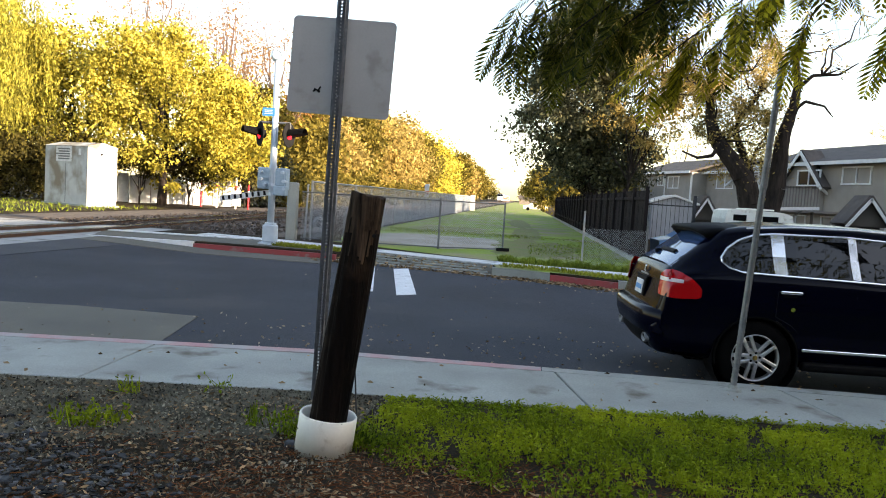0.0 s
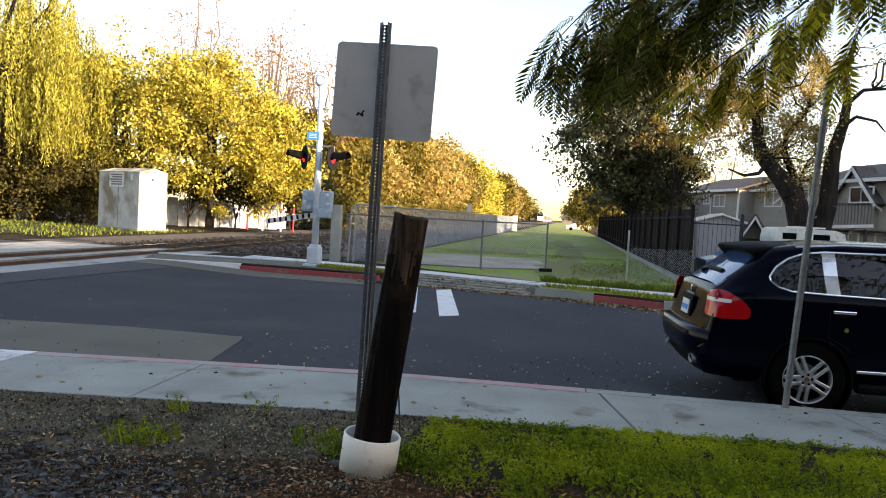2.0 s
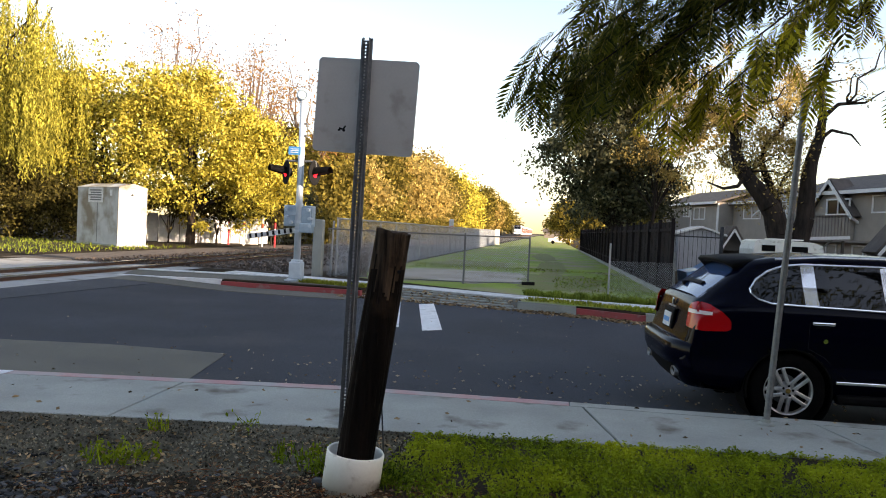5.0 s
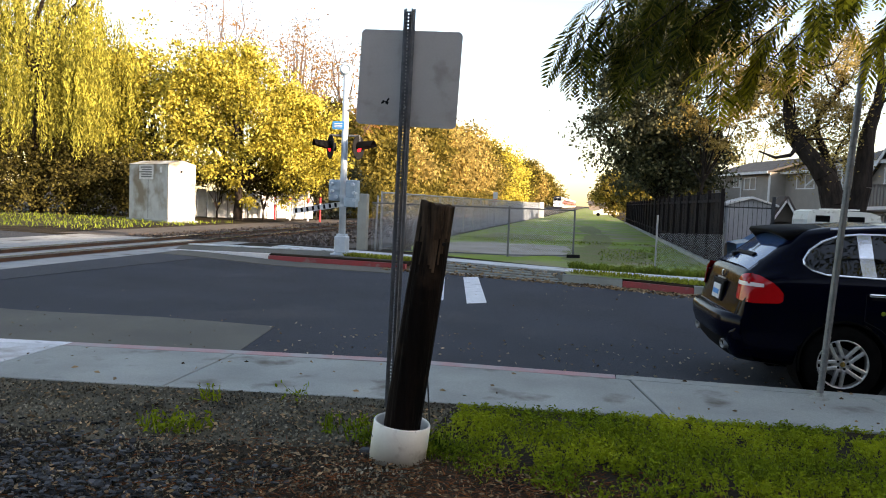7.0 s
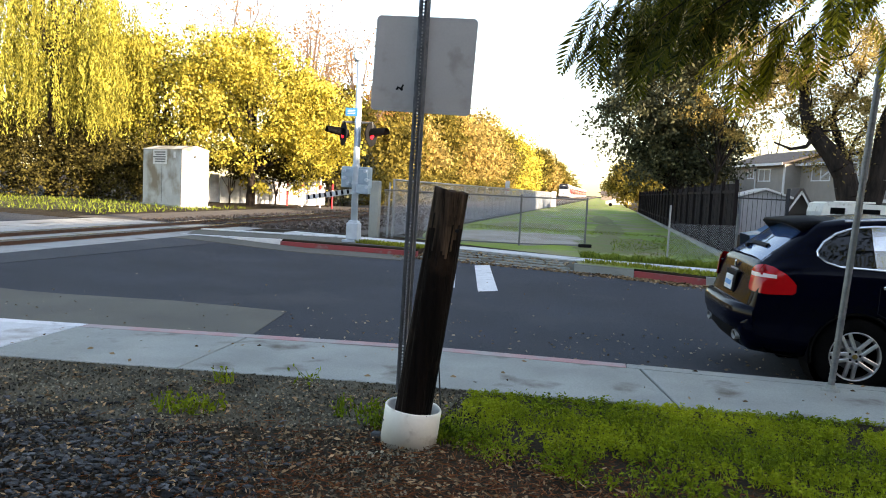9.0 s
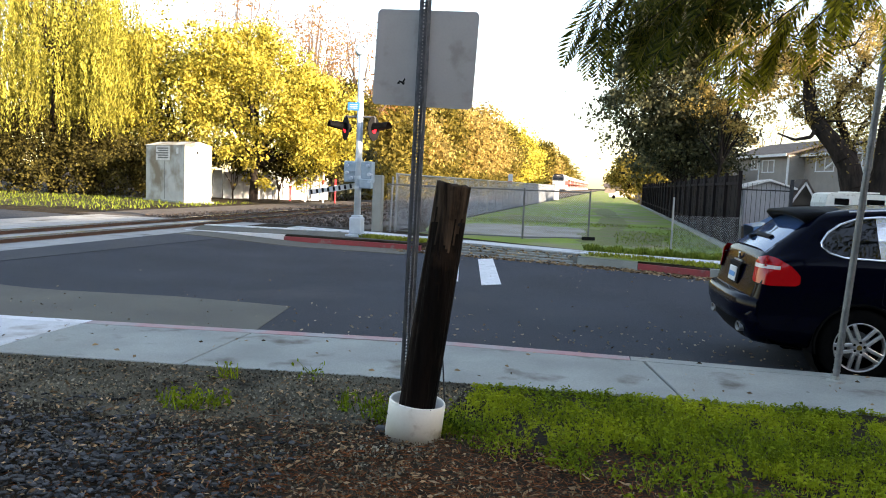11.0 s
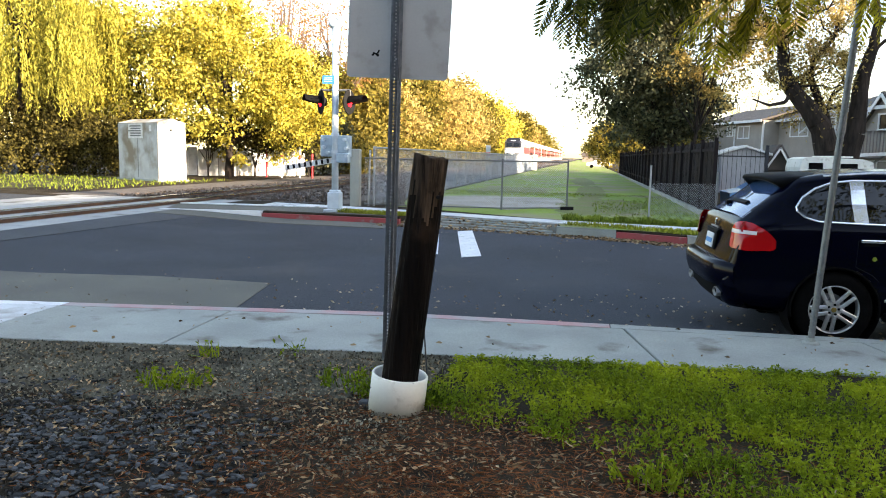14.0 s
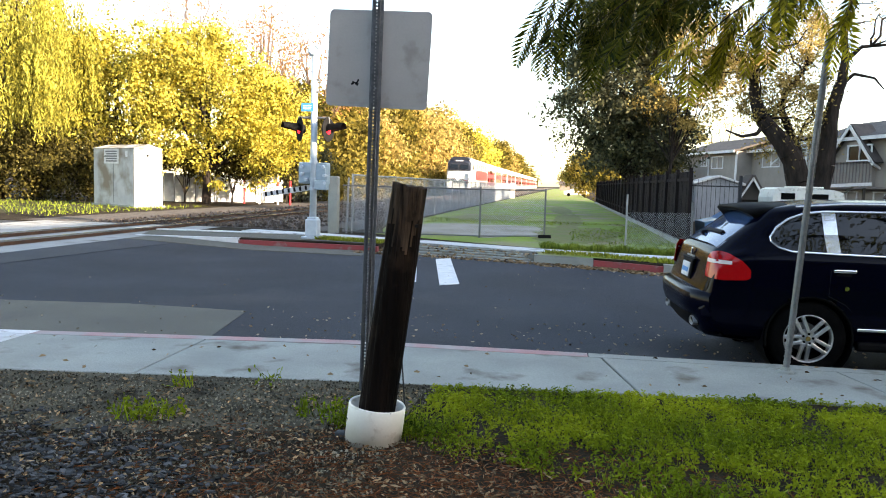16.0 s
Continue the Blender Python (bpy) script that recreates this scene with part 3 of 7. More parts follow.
    ev = sv + np.stack([rng.normal(0, 0.05, m), rng.normal(0, 0.05, m), rng.uniform(0.03, 0.10, m)], 1)
    wv = unit(rng.normal(size=(m, 3)) * np.array([1, 1, 0])) * 0.02
    tagged(quads("verge_grass", np.stack([sv - wv, sv + wv, ev + wv * 0.4, ev - wv * 0.4], 1), M["leaf_verge"]), "yellow-green grass of the narrow verge", "grass", kind="stuff")
    s = np.stack([x, y, np.zeros_like(x)], 1)
    e = s + np.stack([rng.normal(0, 0.04, len(x)), rng.normal(0, 0.04, len(x)), rng.uniform(0.02, 0.07, len(x))], 1)
    w = unit(rng.normal(size=(len(x), 3)) * np.array([1, 1, 0])) * 0.02
    tagged(quads("field_grass", np.stack([s - w, s + w, e + w * 0.4, e - w * 0.4], 1), M["leaf_field"]), "short green grass of the field", "grass", kind="stuff")

    m = 3200
    s = np.stack([rng.uniform(-40, -18.5, m), rng.uniform(24.5, 37, m), np.zeros(m)], 1)
    e = s + np.stack([rng.normal(0, 0.06, m), rng.normal(0, 0.06, m), rng.uniform(0.04, 0.16, m)], 1)
    w = unit(rng.normal(size=(m, 3)) * np.array([1, 1, 0])) * 0.025
    tagged(quads("verge_tufts", np.stack([s - w, s + w, e + w * 0.3, e - w * 0.3], 1), M["leaf_field"]), "short green tufts of grass beside the tracks", "grass", kind="stuff")
    # longer unmown grass where the field meets the sidewalk, and leaves on the apron
    m = 4200
    x = rng.uniform(-0.5, 3.4, m)
    y = np.interp(x, [p[0] for p in FAR_WALK], [p[1] for p in FAR_WALK]) + 0.55 + 0.5 * rng.random(m)
    s = np.stack([x, y, np.zeros(m)], 1)
    e = s + np.stack([rng.normal(0, 0.06, m), rng.normal(0, 0.09, m), rng.uniform(0.04, 0.17, m) * (0.7 + 0.5 * np.sin(x * 5) ** 2)], 1)
    w = unit(rng.normal(size=(m, 3)) * np.array([1, 1, 0])) * 0.015
    tagged(quads("long_grass", np.stack([s - w, s + w, e + w * 0.3, e - w * 0.3], 1), M["leaf_field"]), "longer unmown green grass along the sidewalk", "grass", kind="stuff")
    m = 1500
    x = rng.uniform(-5.2, 3.0, m)
    f = rng.random(m) ** 1.5
    lo, hi = np.interp(x, [p[0] for p in FAR_KERB], [p[1] for p in FAR_KERB]), np.interp(x, [p[0] for p in FAR_WALK], [p[1] for p in FAR_WALK])
    on = (x > -4.6) & (x < -0.6)
    y = np.where(on, lo - 0.5 + (hi - lo) * f, lo - 0.7 * f)
    z = np.where(on & (y > lo + 0.18), ROAD_Z + 0.03 + 0.18 * np.clip((y - lo - 0.18) / np.maximum(hi - lo - 0.5, 0.1), 0, 1) ** 0.8, ROAD_Z + 0.012)
    tagged(quads("apron_leaves", leaf_quads(np.stack([x, y, z], 1), 0.09, aspect=0.6, along=rng.normal(size=(m, 3)) * np.array([1, 1, 0.15])), M["leaf_dry"]), "brown leaf litter along the far kerb", "leaf litter", kind="stuff")


build_ground()
build_pavements()
build_track()
build_turf()


# ---- grass, chips and stones of the foreground ----
LAWN = [(-1.0, 4.5), (-0.6, 4.35), (-0.2, 4.2), (0.2, 4.0), (0.5, 3.65), (0.8, 3.45), (1.4, 3.1), (2.2, 2.6), (3.2, 2.0), (9, 1.0)]


def build_foreground():
    # lawn of soft weeds in tufts: stalks with small broad leaves, thin where it meets the mulch
    n = 90000
    x, y = rng.uniform(-1.1, 8, n), rng.uniform(1.2, 6.1, n)
    edge = np.interp(x, [p[0] for p in LAWN], [p[1] for p in LAWN])
    top = np.interp(x, [p[0] for p in WALK_EDGE], [p[1] for p in WALK_EDGE]) - 0.03
    dens = np.array([noise.noise((a * 1.3, b * 1.3, 3.0)) for a, b in zip(x, y)])
    fine = np.array([noise.noise((a * 4.2, b * 4.2, 9.0)) for a, b in zip(x, y)])
    tuft = np.array([noise.noise((a * 11, b * 11, 21.0)) for a, b in zip(x, y)])
    thin = np.clip((edge + 0.9 - y) / 0.9, 0, 1) * (x > 0.0)
    keep = (y > edge + 0.3 * fine - 0.2 * rng.random(n) ** 2) & (y < top + 0.05 * tuft) & (x > -0.92 + 0.12 * fine)
    keep &= dens * 0.7 + fine * 0.9 + tuft * 0.9 - 0.5 * thin > rng.uniform(-0.75, 0.1, n)
    x, y, d, q = x[keep], y[keep], dens[keep], tuft[keep]
    h = rng.uniform(0.025, 0.075, len(x)) * (1.0 + 0.5 * d + 1.1 * q)
    h *= np.clip((top[keep] - y) / 0.5, 0.45, 1.0)
    lean = rng.normal(0, 0.45, (len(x), 2))
    pts = []
    for k in range(3):
        f = (k + 1) / 3.0
        c = np.stack([x + lean[:, 0] * h * f, y + lean[:, 1] * h * f, h * f * 0.95], 1) + rng.normal(0, 0.008, (len(x), 3))
        flat = rng.normal(size=(len(x), 3)) * np.array([1, 1, 0.5])
        pts.append(leaf_quads(c, 0.032 if k == 2 else 0.028, aspect=0.42, along=flat))
    s = np.stack([x, y, np.zeros_like(x)], 1)
    e = s + np.stack([lean[:, 0] * h, lean[:, 1] * h, h], 1)
    w = unit(rng.normal(size=(len(x), 3)) * np.array([1, 1, 0])) * 0.0032
    pts.append(np.stack([s - w, s + w, e + w * 0.3, e - w * 0.3], 1))
    tagged(quads("lawn_grass", np.concatenate(pts), M["leaf_grass"]), "bright green weedy grass behind the sidewalk", "grass", kind="stuff")
    # small weeds in the bare earth
    for k, (cx, cy, r, m) in enumerate(((-2.68, 4.5, 0.25, 80), (-1.5, 4.8, 0.28, 60), (-2.8, 5.2, 0.09, 20), (-1.3, 4.6, 0.16, 70), (-2.2, 5.45, 0.3, 10), (-0.95, 4.55, 0.14, 90), (0.35, 3.62, 0.18, 60))):
        a, q = rng.uniform(0, 6.28, m), r * np.sqrt(rng.random(m))
        s = np.stack([cx + q * np.cos(a), cy + 0.6 * q * np.sin(a), np.zeros(m)], 1)
        hh = rng.uniform(0.03, 0.12, m)
        e = s + np.stack([rng.normal(0, 0.03, m), rng.normal(0, 0.03, m), hh], 1)
        w = unit(rng.normal(size=(m, 3)) * np.array([1, 1, 0])) * 0.006
        tagged(quads("weed_tuft", np.concatenate([np.stack([s - w, s + w, e + w * 0.3, e - w * 0.3], 1), leaf_quads((s + e) / 2 + rng.normal(0, 0.012, (m, 3)), 0.045), leaf_quads(e, 0.04)]), M["leaf_grass"]),
               "small green weed tuft in bare earth", "weed", "weeds by the post", kind="stuff")
    # dry leaves and bark chips
    n = 38000
    x, y = rng.uniform(-6, 4, n), -1.2 + rng.random(n) ** 0.6 * 6.9
    edge = np.interp(x, [p[0] for p in LAWN], [p[1] for p in LAWN])
    keep = ((y < edge + 0.1) | (x < -1.0)) & (y < 5.2 + 0.1 * x + 0.4) & (rng.random(n) < np.clip(1.15 - np.abs(x + 0.6) * 0.2, 0.25, 1))
    keep &= ~((x < -1.9) & (rng.random(n) < 0.3))
    c = np.stack([x, y, rng.uniform(0.004, 0.02, n) + 0.012 * (x < -1.9)], 1)[keep]
    al = rng.normal(size=(len(c), 3)) * np.array([1, 1, 0.22])
    tagged(quads("dry_leaves", leaf_quads(c, rng.uniform(0.012, 0.045, len(c)), aspect=0.42, along=al), M["leaf_dry"]), "brown dry leaves and bark chips on the earth", "leaf litter", kind="stuff")
    n = 15000
    c = np.stack([rng.normal(-0.4, 1.1, n), rng.normal(3.2, 0.8, n), rng.uniform(0.003, 0.018, n)], 1)
    al = rng.normal(size=(n, 3)) * np.array([1, 1, 0.15])
    tagged(quads("pine_needles", leaf_quads(c[c[:, 1] < 4.6], 0.08, aspect=0.06, along=al[c[:, 1] < 4.6]), M["needles"]), "reddish brown needles and shreds of bark", "mulch", kind="stuff")
    # pale splinters of bark over the mulch
    n = 1700
    c = np.stack([rng.normal(-0.3, 1.1, n), rng.normal(3.3, 0.7, n), rng.uniform(0.012, 0.03, n)], 1)
    c = c[c[:, 1] < 4.4]
    al = rng.normal(size=(len(c), 3)) * np.array([1, 1, 0.3])
    tagged(quads("bark_splinters", leaf_quads(c, rng.uniform(0.02, 0.06, len(c)), aspect=0.2, along=al), M["leaf_dry"]), "pale tan splinters of bark on dark soil", "mulch", kind="stuff")
    # compacted fine gravel strip along the sidewalk
    xs = np.linspace(-9, -1.0, 60)
    low = [4.55 + 0.25 * noise.noise((a * 1.1, 0, 4.0)) + 0.12 * noise.noise((a * 4, 0, 8.0)) + 0.5 * max(0, a + 2.2) for a in xs]
    verts = [(a, min(b, lerp(WALK_EDGE, a) - 0.3) - 0.4, -0.012) for a, b in zip(xs, low)] + [(a, min(b, lerp(WALK_EDGE, a) - 0.1), 0.0) for a, b in zip(xs, low)] + [(a, lerp(WALK_EDGE, a) - 0.015, 0.0) for a in xs]
    tagged(raw("gravel_strip", verts, [(i + k, i + k + 1, 61 + i + k, 60 + i + k) for k in (0, 60) for i in range(59)], M["fine_bed"]), "compacted grey-brown fine gravel beside the sidewalk", "gravel", kind="structure")
    # slate chippings
    bed = tagged(empty("slate_bed"), "bed of flat blue-grey slate chippings by the post", "stones", kind="structure")
    shapes, chips = [], 0
    for kind in range(8):
        me = bpy.data.meshes.new("slate_chip")
        turn = [6.283 * q / 5 + rng.normal(0, 0.22) for q in range(5)]
        far = [rng.uniform(0.7, 1.2) for q in range(5)]
        lay = [(far[q] * f * math.cos(turn[q]), 0.75 * far[q] * f * math.sin(turn[q]), z) for f, z in ((1.0, 0.0), (0.9, 1.0)) for q in range(5)]
        me.from_pydata(lay, [], [tuple(range(5, 10))] + [(q, (q + 1) % 5, 5 + (q + 1) % 5, 5 + q) for q in range(5)])
        me.materials.append(M["slate_piece"])
        shapes.append(me)
    verts, faces = [], []
    for i in range(4600):
        cx, cy = rng.normal(-3.0, 0.9), rng.normal(3.2, 0.65)
        if cy > 4.4 + 0.5 * noise.noise((2 * cx, cy, 7)) or cx > -1.5 + 0.35 * noise.noise((cx, cy, 4)) or (cy > 4.0 and rng.random() < 0.5):
            continue
        r, a0, k = 0.006 + 0.028 * rng.random() ** 1.6, rng.uniform(0, 6.28), 5
        tx, ty, h = rng.normal(0, 0.22), rng.normal(0, 0.22), rng.uniform(0.004, 0.011)
        z0 = rng.uniform(0.0, 0.02)
        if r > 0.019 and -3.6 < cx < -1.7 and 2.9 < cy < 4.4 and chips < 300:
            chips += 1
            chip = new("slate_chip", shapes[chips % 8])
            chip.parent = bed
            chip.matrix_basis = Matrix.Translation((cx, cy, z0 + 0.004)) @ Matrix(((1, 0, 0, 0), (0, 1, 0, 0), (tx, ty, 1, 0), (0, 0, 0, 1))) @ Matrix.Rotation(a0, 4, "Z") @ Matrix.Diagonal((r, r, h, 1))
            continue
        base = len(verts)
        for top in (0, 1):
            for j in range(k):
                a = a0 + j * 6.283 / k + rng.normal(0, 0.2)
                q = r * rng.uniform(0.7, 1.2) * (0.9 if top else 1)
                dx, dy = q * math.cos(a), 0.75 * q * math.sin(a)
                verts.append((cx + dx, cy + dy, z0 + top * h + dx * tx + dy * ty + 0.004))
        faces.append(tuple(base + k + j for j in range(k)))
        faces += [(base + j, base + (j + 1) % k, base + k + (j + 1) % k, base + k + j) for j in range(k)]
    raw("loose_chippings", verts, faces, M["slate"], bed)["kind"] = "stuff"
    # fine gravel by the walk
    n = 26000
    x = rng.uniform(-8, -0.9, n)
    c = np.stack([x, rng.uniform(3.4, 5.75, n), np.full(n, 0.006)], 1)
    c = c[c[:, 1] < np.interp(x, [p[0] for p in WALK_EDGE], [p[1] for p in WALK_EDGE]) - 0.03]
    tagged(quads("fine_gravel", leaf_quads(c, 0.022, aspect=0.8), M["grit"]), "fine grey-brown gravel beside the sidewalk", "gravel", kind="stuff")
    # fallen leaves on the street and walk
    n = 850
    x = np.where(rng.random(n) < 0.6, rng.normal(1.0, 2.5, n), rng.uniform(-9, 9, n))
    u = rng.random(n)
    y = np.where(rng.random(n) < 0.75, 7.3 + 2.6 * u ** 1.3, np.where(rng.random(n) < 0.4, 9.5 + 8 * u, np.interp(x, [p[0] for p in FAR_KERB], [p[1] for p in FAR_KERB]) - 1.6 * u ** 2))
    c = np.stack([x, y, np.full(n, ROAD_Z + 0.012)], 1)
    al = rng.normal(size=(n, 3)) * np.array([1, 1, 0.25])
    tagged(quads("street_leaves", leaf_quads(c, 0.045, aspect=0.55, along=al), M["leaf_pale"]), "dry fallen leaves on the asphalt", "leaf litter", kind="stuff")
    n = 110
    x = rng.uniform(-7, 7, n)
    y = np.array([lerp(WALK_EDGE, a) for a in x]) + rng.random(n) * 1.2 + 0.05
    c = np.stack([x, y, np.full(n, 0.012)], 1)
    tagged(quads("walk_leaves", leaf_quads(c, 0.05, aspect=0.5, along=rng.normal(size=(n, 3)) * np.array([1, 1, 0.1])), M["leaf_dry"]), "a few dry leaves on the sidewalk", "leaf litter", kind="stuff")


build_foreground()


# ---- trees ----
def limb(bm, a, b, ra, rb, bend=0.1, steps=4, seg=7):
    """A tapered, crooked limb."""
    a, b = Vector(a), Vector(b)
    last, lr = a, ra
    for i in range(1, steps + 1):
        f = i / steps
        p = a.lerp(b, f)
        if i < steps:
            p += Vector(rng.normal(0, bend * (b - a).length / steps, 3))
        r = ra + (rb - ra) * f
        rod(bm, last, p, lr, r, seg, caps=False)
        last, lr = p, r


def tree(base, trunk_h, trunk_r, lobes, leaf, bark, clumps, per, size, label, name="tree", group="", spread=0.5, shell=0.55, limbs=10, squash=0.8, lean=(0, 0)):
    """Tapered trunk, limbs into the crown and a crown of clumped leaves in lobes (x, y, z, rx, ry, rz about the base)."""
    t = tagged(empty(name, pose(*base)), label, "tree", group)
    bm = bmesh.new()
    fork = (lean[0], lean[1], trunk_h)
    limb(bm, (0, 0, -0.1), fork, trunk_r, trunk_r * 0.7, 0.06, 4, 10)
    vol = np.array([l[3] * l[4] * l[5] for l in lobes]) ** 0.7
    pick = rng.choice(len(lobes), clumps, p=vol / vol.sum())
    L = np.array(lobes)[pick]
    d = unit(rng.normal(size=(clumps, 3)))
    q = (shell + (1 - shell) * rng.random(clumps))[:, None]
    q *= 1 + 0.16 * rng.normal(size=(clumps, 1))
    c = L[:, :3] + d * q * L[:, 3:]
    for i in range(limbs):
        limb(bm, fork, c[i], trunk_r * 0.5, trunk_r * 0.08, 0.12, 4, 6)
    part("trunk", bm, bark, t)
    rep = np.repeat(c, per, 0)
    sp = spread * rng.uniform(0.5, 1.4, (clumps, 1)).repeat(per, 0)
    pos = rep + rng.normal(size=rep.shape) * sp * np.array([1, 1, squash])
    quads("crown", leaf_quads(pos, size, droop=0.5, aspect=0.6), leaf, t)
    return t


def willow(base, height, radius, strands, label):
    t = tagged(empty("willow_tree", pose(*base)), label, "tree")
    bm = bmesh.new()
    limb(bm, (0, 0, -0.1), (0.3, 0, height * 0.5), 0.4, 0.28, 0.05, 4, 10)
    for i in range(9):
        a = i * 0.7
        limb(bm, (0.3, 0, height * 0.5), (radius * 0.6 * math.cos(a), radius * 0.6 * math.sin(a), height * 0.88), 0.2, 0.04, 0.1, 4, 6)
    part("trunk", bm, M["bark"], t)
    bunch, depth = rng.uniform(0, 6.28, 190), rng.random(190)
    out = []
    for i in range(strands):
        a, q = bunch[i % len(bunch)] + rng.normal(0, 0.05), radius * math.sqrt(depth[i % len(bunch)]) * rng.uniform(0.94, 1.05)
        top = height * (1 - 0.35 * (q / radius) ** 2) * rng.uniform(0.8, 1.0)
        length = min(top - rng.uniform(3.0, 5.0), rng.uniform(0.35, 0.75) * height)
        m = int(length / 0.085)
        s = np.arange(m) / m
        x = q * math.cos(a) + 0.12 * np.sin(s * 5 + i) + 0.4 * s * math.cos(a)
        y = q * math.sin(a) + 0.12 * np.cos(s * 4 + i) + 0.4 * s * math.sin(a)
        out.append(np.stack([x, y, top - s * length], 1) + rng.normal(0, 0.05, (m, 3)))
    c = np.concatenate(out)
    al = rng.normal(0, 0.45, c.shape) + np.array([0, 0, -1.0])
    quads("crown", leaf_quads(c, 0.24, aspect=0.28, along=al), M["leaf_willow"], t, "long hanging yellow-green strands")
    return t


def build_trees():
    willow((-32.2, 38.5, 0), 15.5, 5.6, 1000, "weeping willow with long hanging yellow-green strands")
    tree((-37, 48, 0), 3, 0.4, [(0, 0, 7, 5, 5, 6)], M["leaf_olive"], M["bark"], 240, 70, 0.34, "tall olive green tree behind the willow", spread=0.6)
    # undergrowth below the willow and beside the cabinet, shade put into its leaf colour
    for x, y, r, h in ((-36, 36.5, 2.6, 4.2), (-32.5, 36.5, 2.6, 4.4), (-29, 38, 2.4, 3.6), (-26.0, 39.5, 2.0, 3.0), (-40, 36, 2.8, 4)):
        tree((x, y, 0), 0.6, 0.08, [(0, 0, h * 0.6, r, r * 0.8, h * 0.6)], M["leaf_shaded"], M["bark"], 130, 75, 0.2, "dense shrub in shade-darkened leaves at the edge of the tracks", name="shrub", group="shrubs by the tracks", spread=0.4, limbs=5)
    tree((-27.3, 43.5, 0), 2.5, 0.3, [(0, 0, 6.2, 3.2, 3.0, 4.4), (-1.6, -1, 8.2, 1.8, 2.2, 2.0), (0.3, -1.5, 3.6, 2.4, 2.0, 1.8)], M["leaf_yellow"], M["bark"], 190, 80, 0.24, "tall olive-gold tree beside the willow", spread=0.5)
    # the golden tree behind the cabinet
    tree((-21.0, 41.8, 0), 2.0, 0.3, [(0, 0, 5.6, 5.2, 3.6, 3.8), (-2.4, 0, 7.4, 2.8, 2.6, 2.8), (3.6, 0, 4.6, 3.4, 2.8, 2.8), (-0.6, 0, 8.6, 2.2, 2, 2.0), (2.4, 0, 6.6, 2.4, 2, 2)], M["leaf_yellow"], M["bark"], 330, 165, 0.20,
         "bright golden-yellow autumn tree behind the cabinet", spread=0.42)
    # dark scrub standing in for the shadow beneath the golden crown
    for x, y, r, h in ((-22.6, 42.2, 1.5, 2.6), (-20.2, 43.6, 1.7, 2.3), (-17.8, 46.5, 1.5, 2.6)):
        tree((x, y, 0), 0.5, 0.07, [(0, 0, h, r, r * 0.7, h * 0.3)], M["leaf_shaded"], M["bark"], 60, 50, 0.22, "scrub whose dark leaves stand in for shade below the golden tree", name="shrub", group="shrubs by the tracks", spread=0.32, limbs=6)
    # thin rust-leaved trees against the sky
    for x, y, h in ((-31.5, 60, 19), (-24.8, 58, 15.5), (-27.5, 66, 18), (-20.8, 61, 15)):
        tree((x, y, 0), 5, 0.26, [(0, 0, h * 0.66, 4.2, 4.2, h * 0.34)], M["leaf_rust"], M["pale_bark"], 150, 24, 0.2, "tall thin tree with sparse rust-coloured leaves", group="sparse autumn trees", spread=0.55, limbs=46)
    # hedge row of trees along the far side of the track
    rows = [(-21, 55, 8.5, "leaf_olive"), (-19.5, 63, 9.0, "leaf_olive"), (-19.5, 74, 10.5, "leaf_gold"), (-20, 86, 11.5, "leaf_olive"), (-19.5, 99, 13, "leaf_gold"), (-20, 114, 14.5, "leaf_gold"),
            (-20, 132, 15.5, "leaf_gold"), (-20, 152, 14, "leaf_olive"), (-20, 176, 16.5, "leaf_yellow"), (-20, 206, 16.5, "leaf_yellow"), (-20, 244, 16, "leaf_olive"), (-20, 300, 18, "leaf_gold"), (-20, 380, 18, "leaf_olive")]
    for i, (x, y, h, m) in enumerate(rows):
        k = h / 12
        x -= 0.4 * max(0, h - 9)
        tree((x, y, 0), h * 0.18, 0.28, [(0, 0, h * 0.5, 3.6 * k + 0.6, 4.2 * k + 0.8, h * 0.38), (1.4 * math.sin(i * 2.4), -2, h * 0.32, 2.6 * k, 3.2 * k, h * 0.26), (1.5 * math.cos(i * 1.9), 1.5 * math.sin(i), h * 0.8, 2.0 * k, 2.4 * k, h * 0.2)], M[m], M["bark"], 190, 60, 0.36 + 0.0016 * y,
             "golden olive tree in the row along the tracks", group="trees along the tracks", spread=0.55 * k + 0.15)
    # low brush in front of them
    for x, y in ((-17.5, 58), (-17, 66), (-17, 80), (-17, 98), (-17, 120)):
        tree((x, y, 0), 0.5, 0.07, [(0, 0, 1.6, 2.2, 4.0, 1.6)], M["leaf_olive"], M["bark"], 60, 50, 0.32, "low olive brush beside the tracks", name="shrub", group="shrubs by the tracks", spread=0.4, limbs=4)
    tree((-18.2, 50.5, 0), 0.6, 0.1, [(0, 0, 2.6, 1.8, 1.8, 2.4)], M["leaf_dark"], M["bark"], 90, 60, 0.26, "dark shrub beyond the rails", name="shrub", group="shrubs by the tracks", spread=0.4, limbs=5)
    b = tagged(empty("bare_bush", pose(-5.7, 22.7, 0)), "brown leafless bush by the fence post", "bush")
    bm = bmesh.new()
    for k in range(34):
        e = Vector((rng.normal(0, 0.4), rng.normal(0, 0.25), rng.uniform(0.5, 1.35)))
        limb(bm, (rng.normal(0, 0.12), rng.normal(0, 0.1), -0.02), e, 0.014, 0.004, 0.14, 4, 5)
        limb(bm, e * 0.6, e + Vector(rng.normal(0, 0.22, 3)), 0.007, 0.003, 0.14, 3, 4)
    part("stem", bm, M["pale_bark"], b)
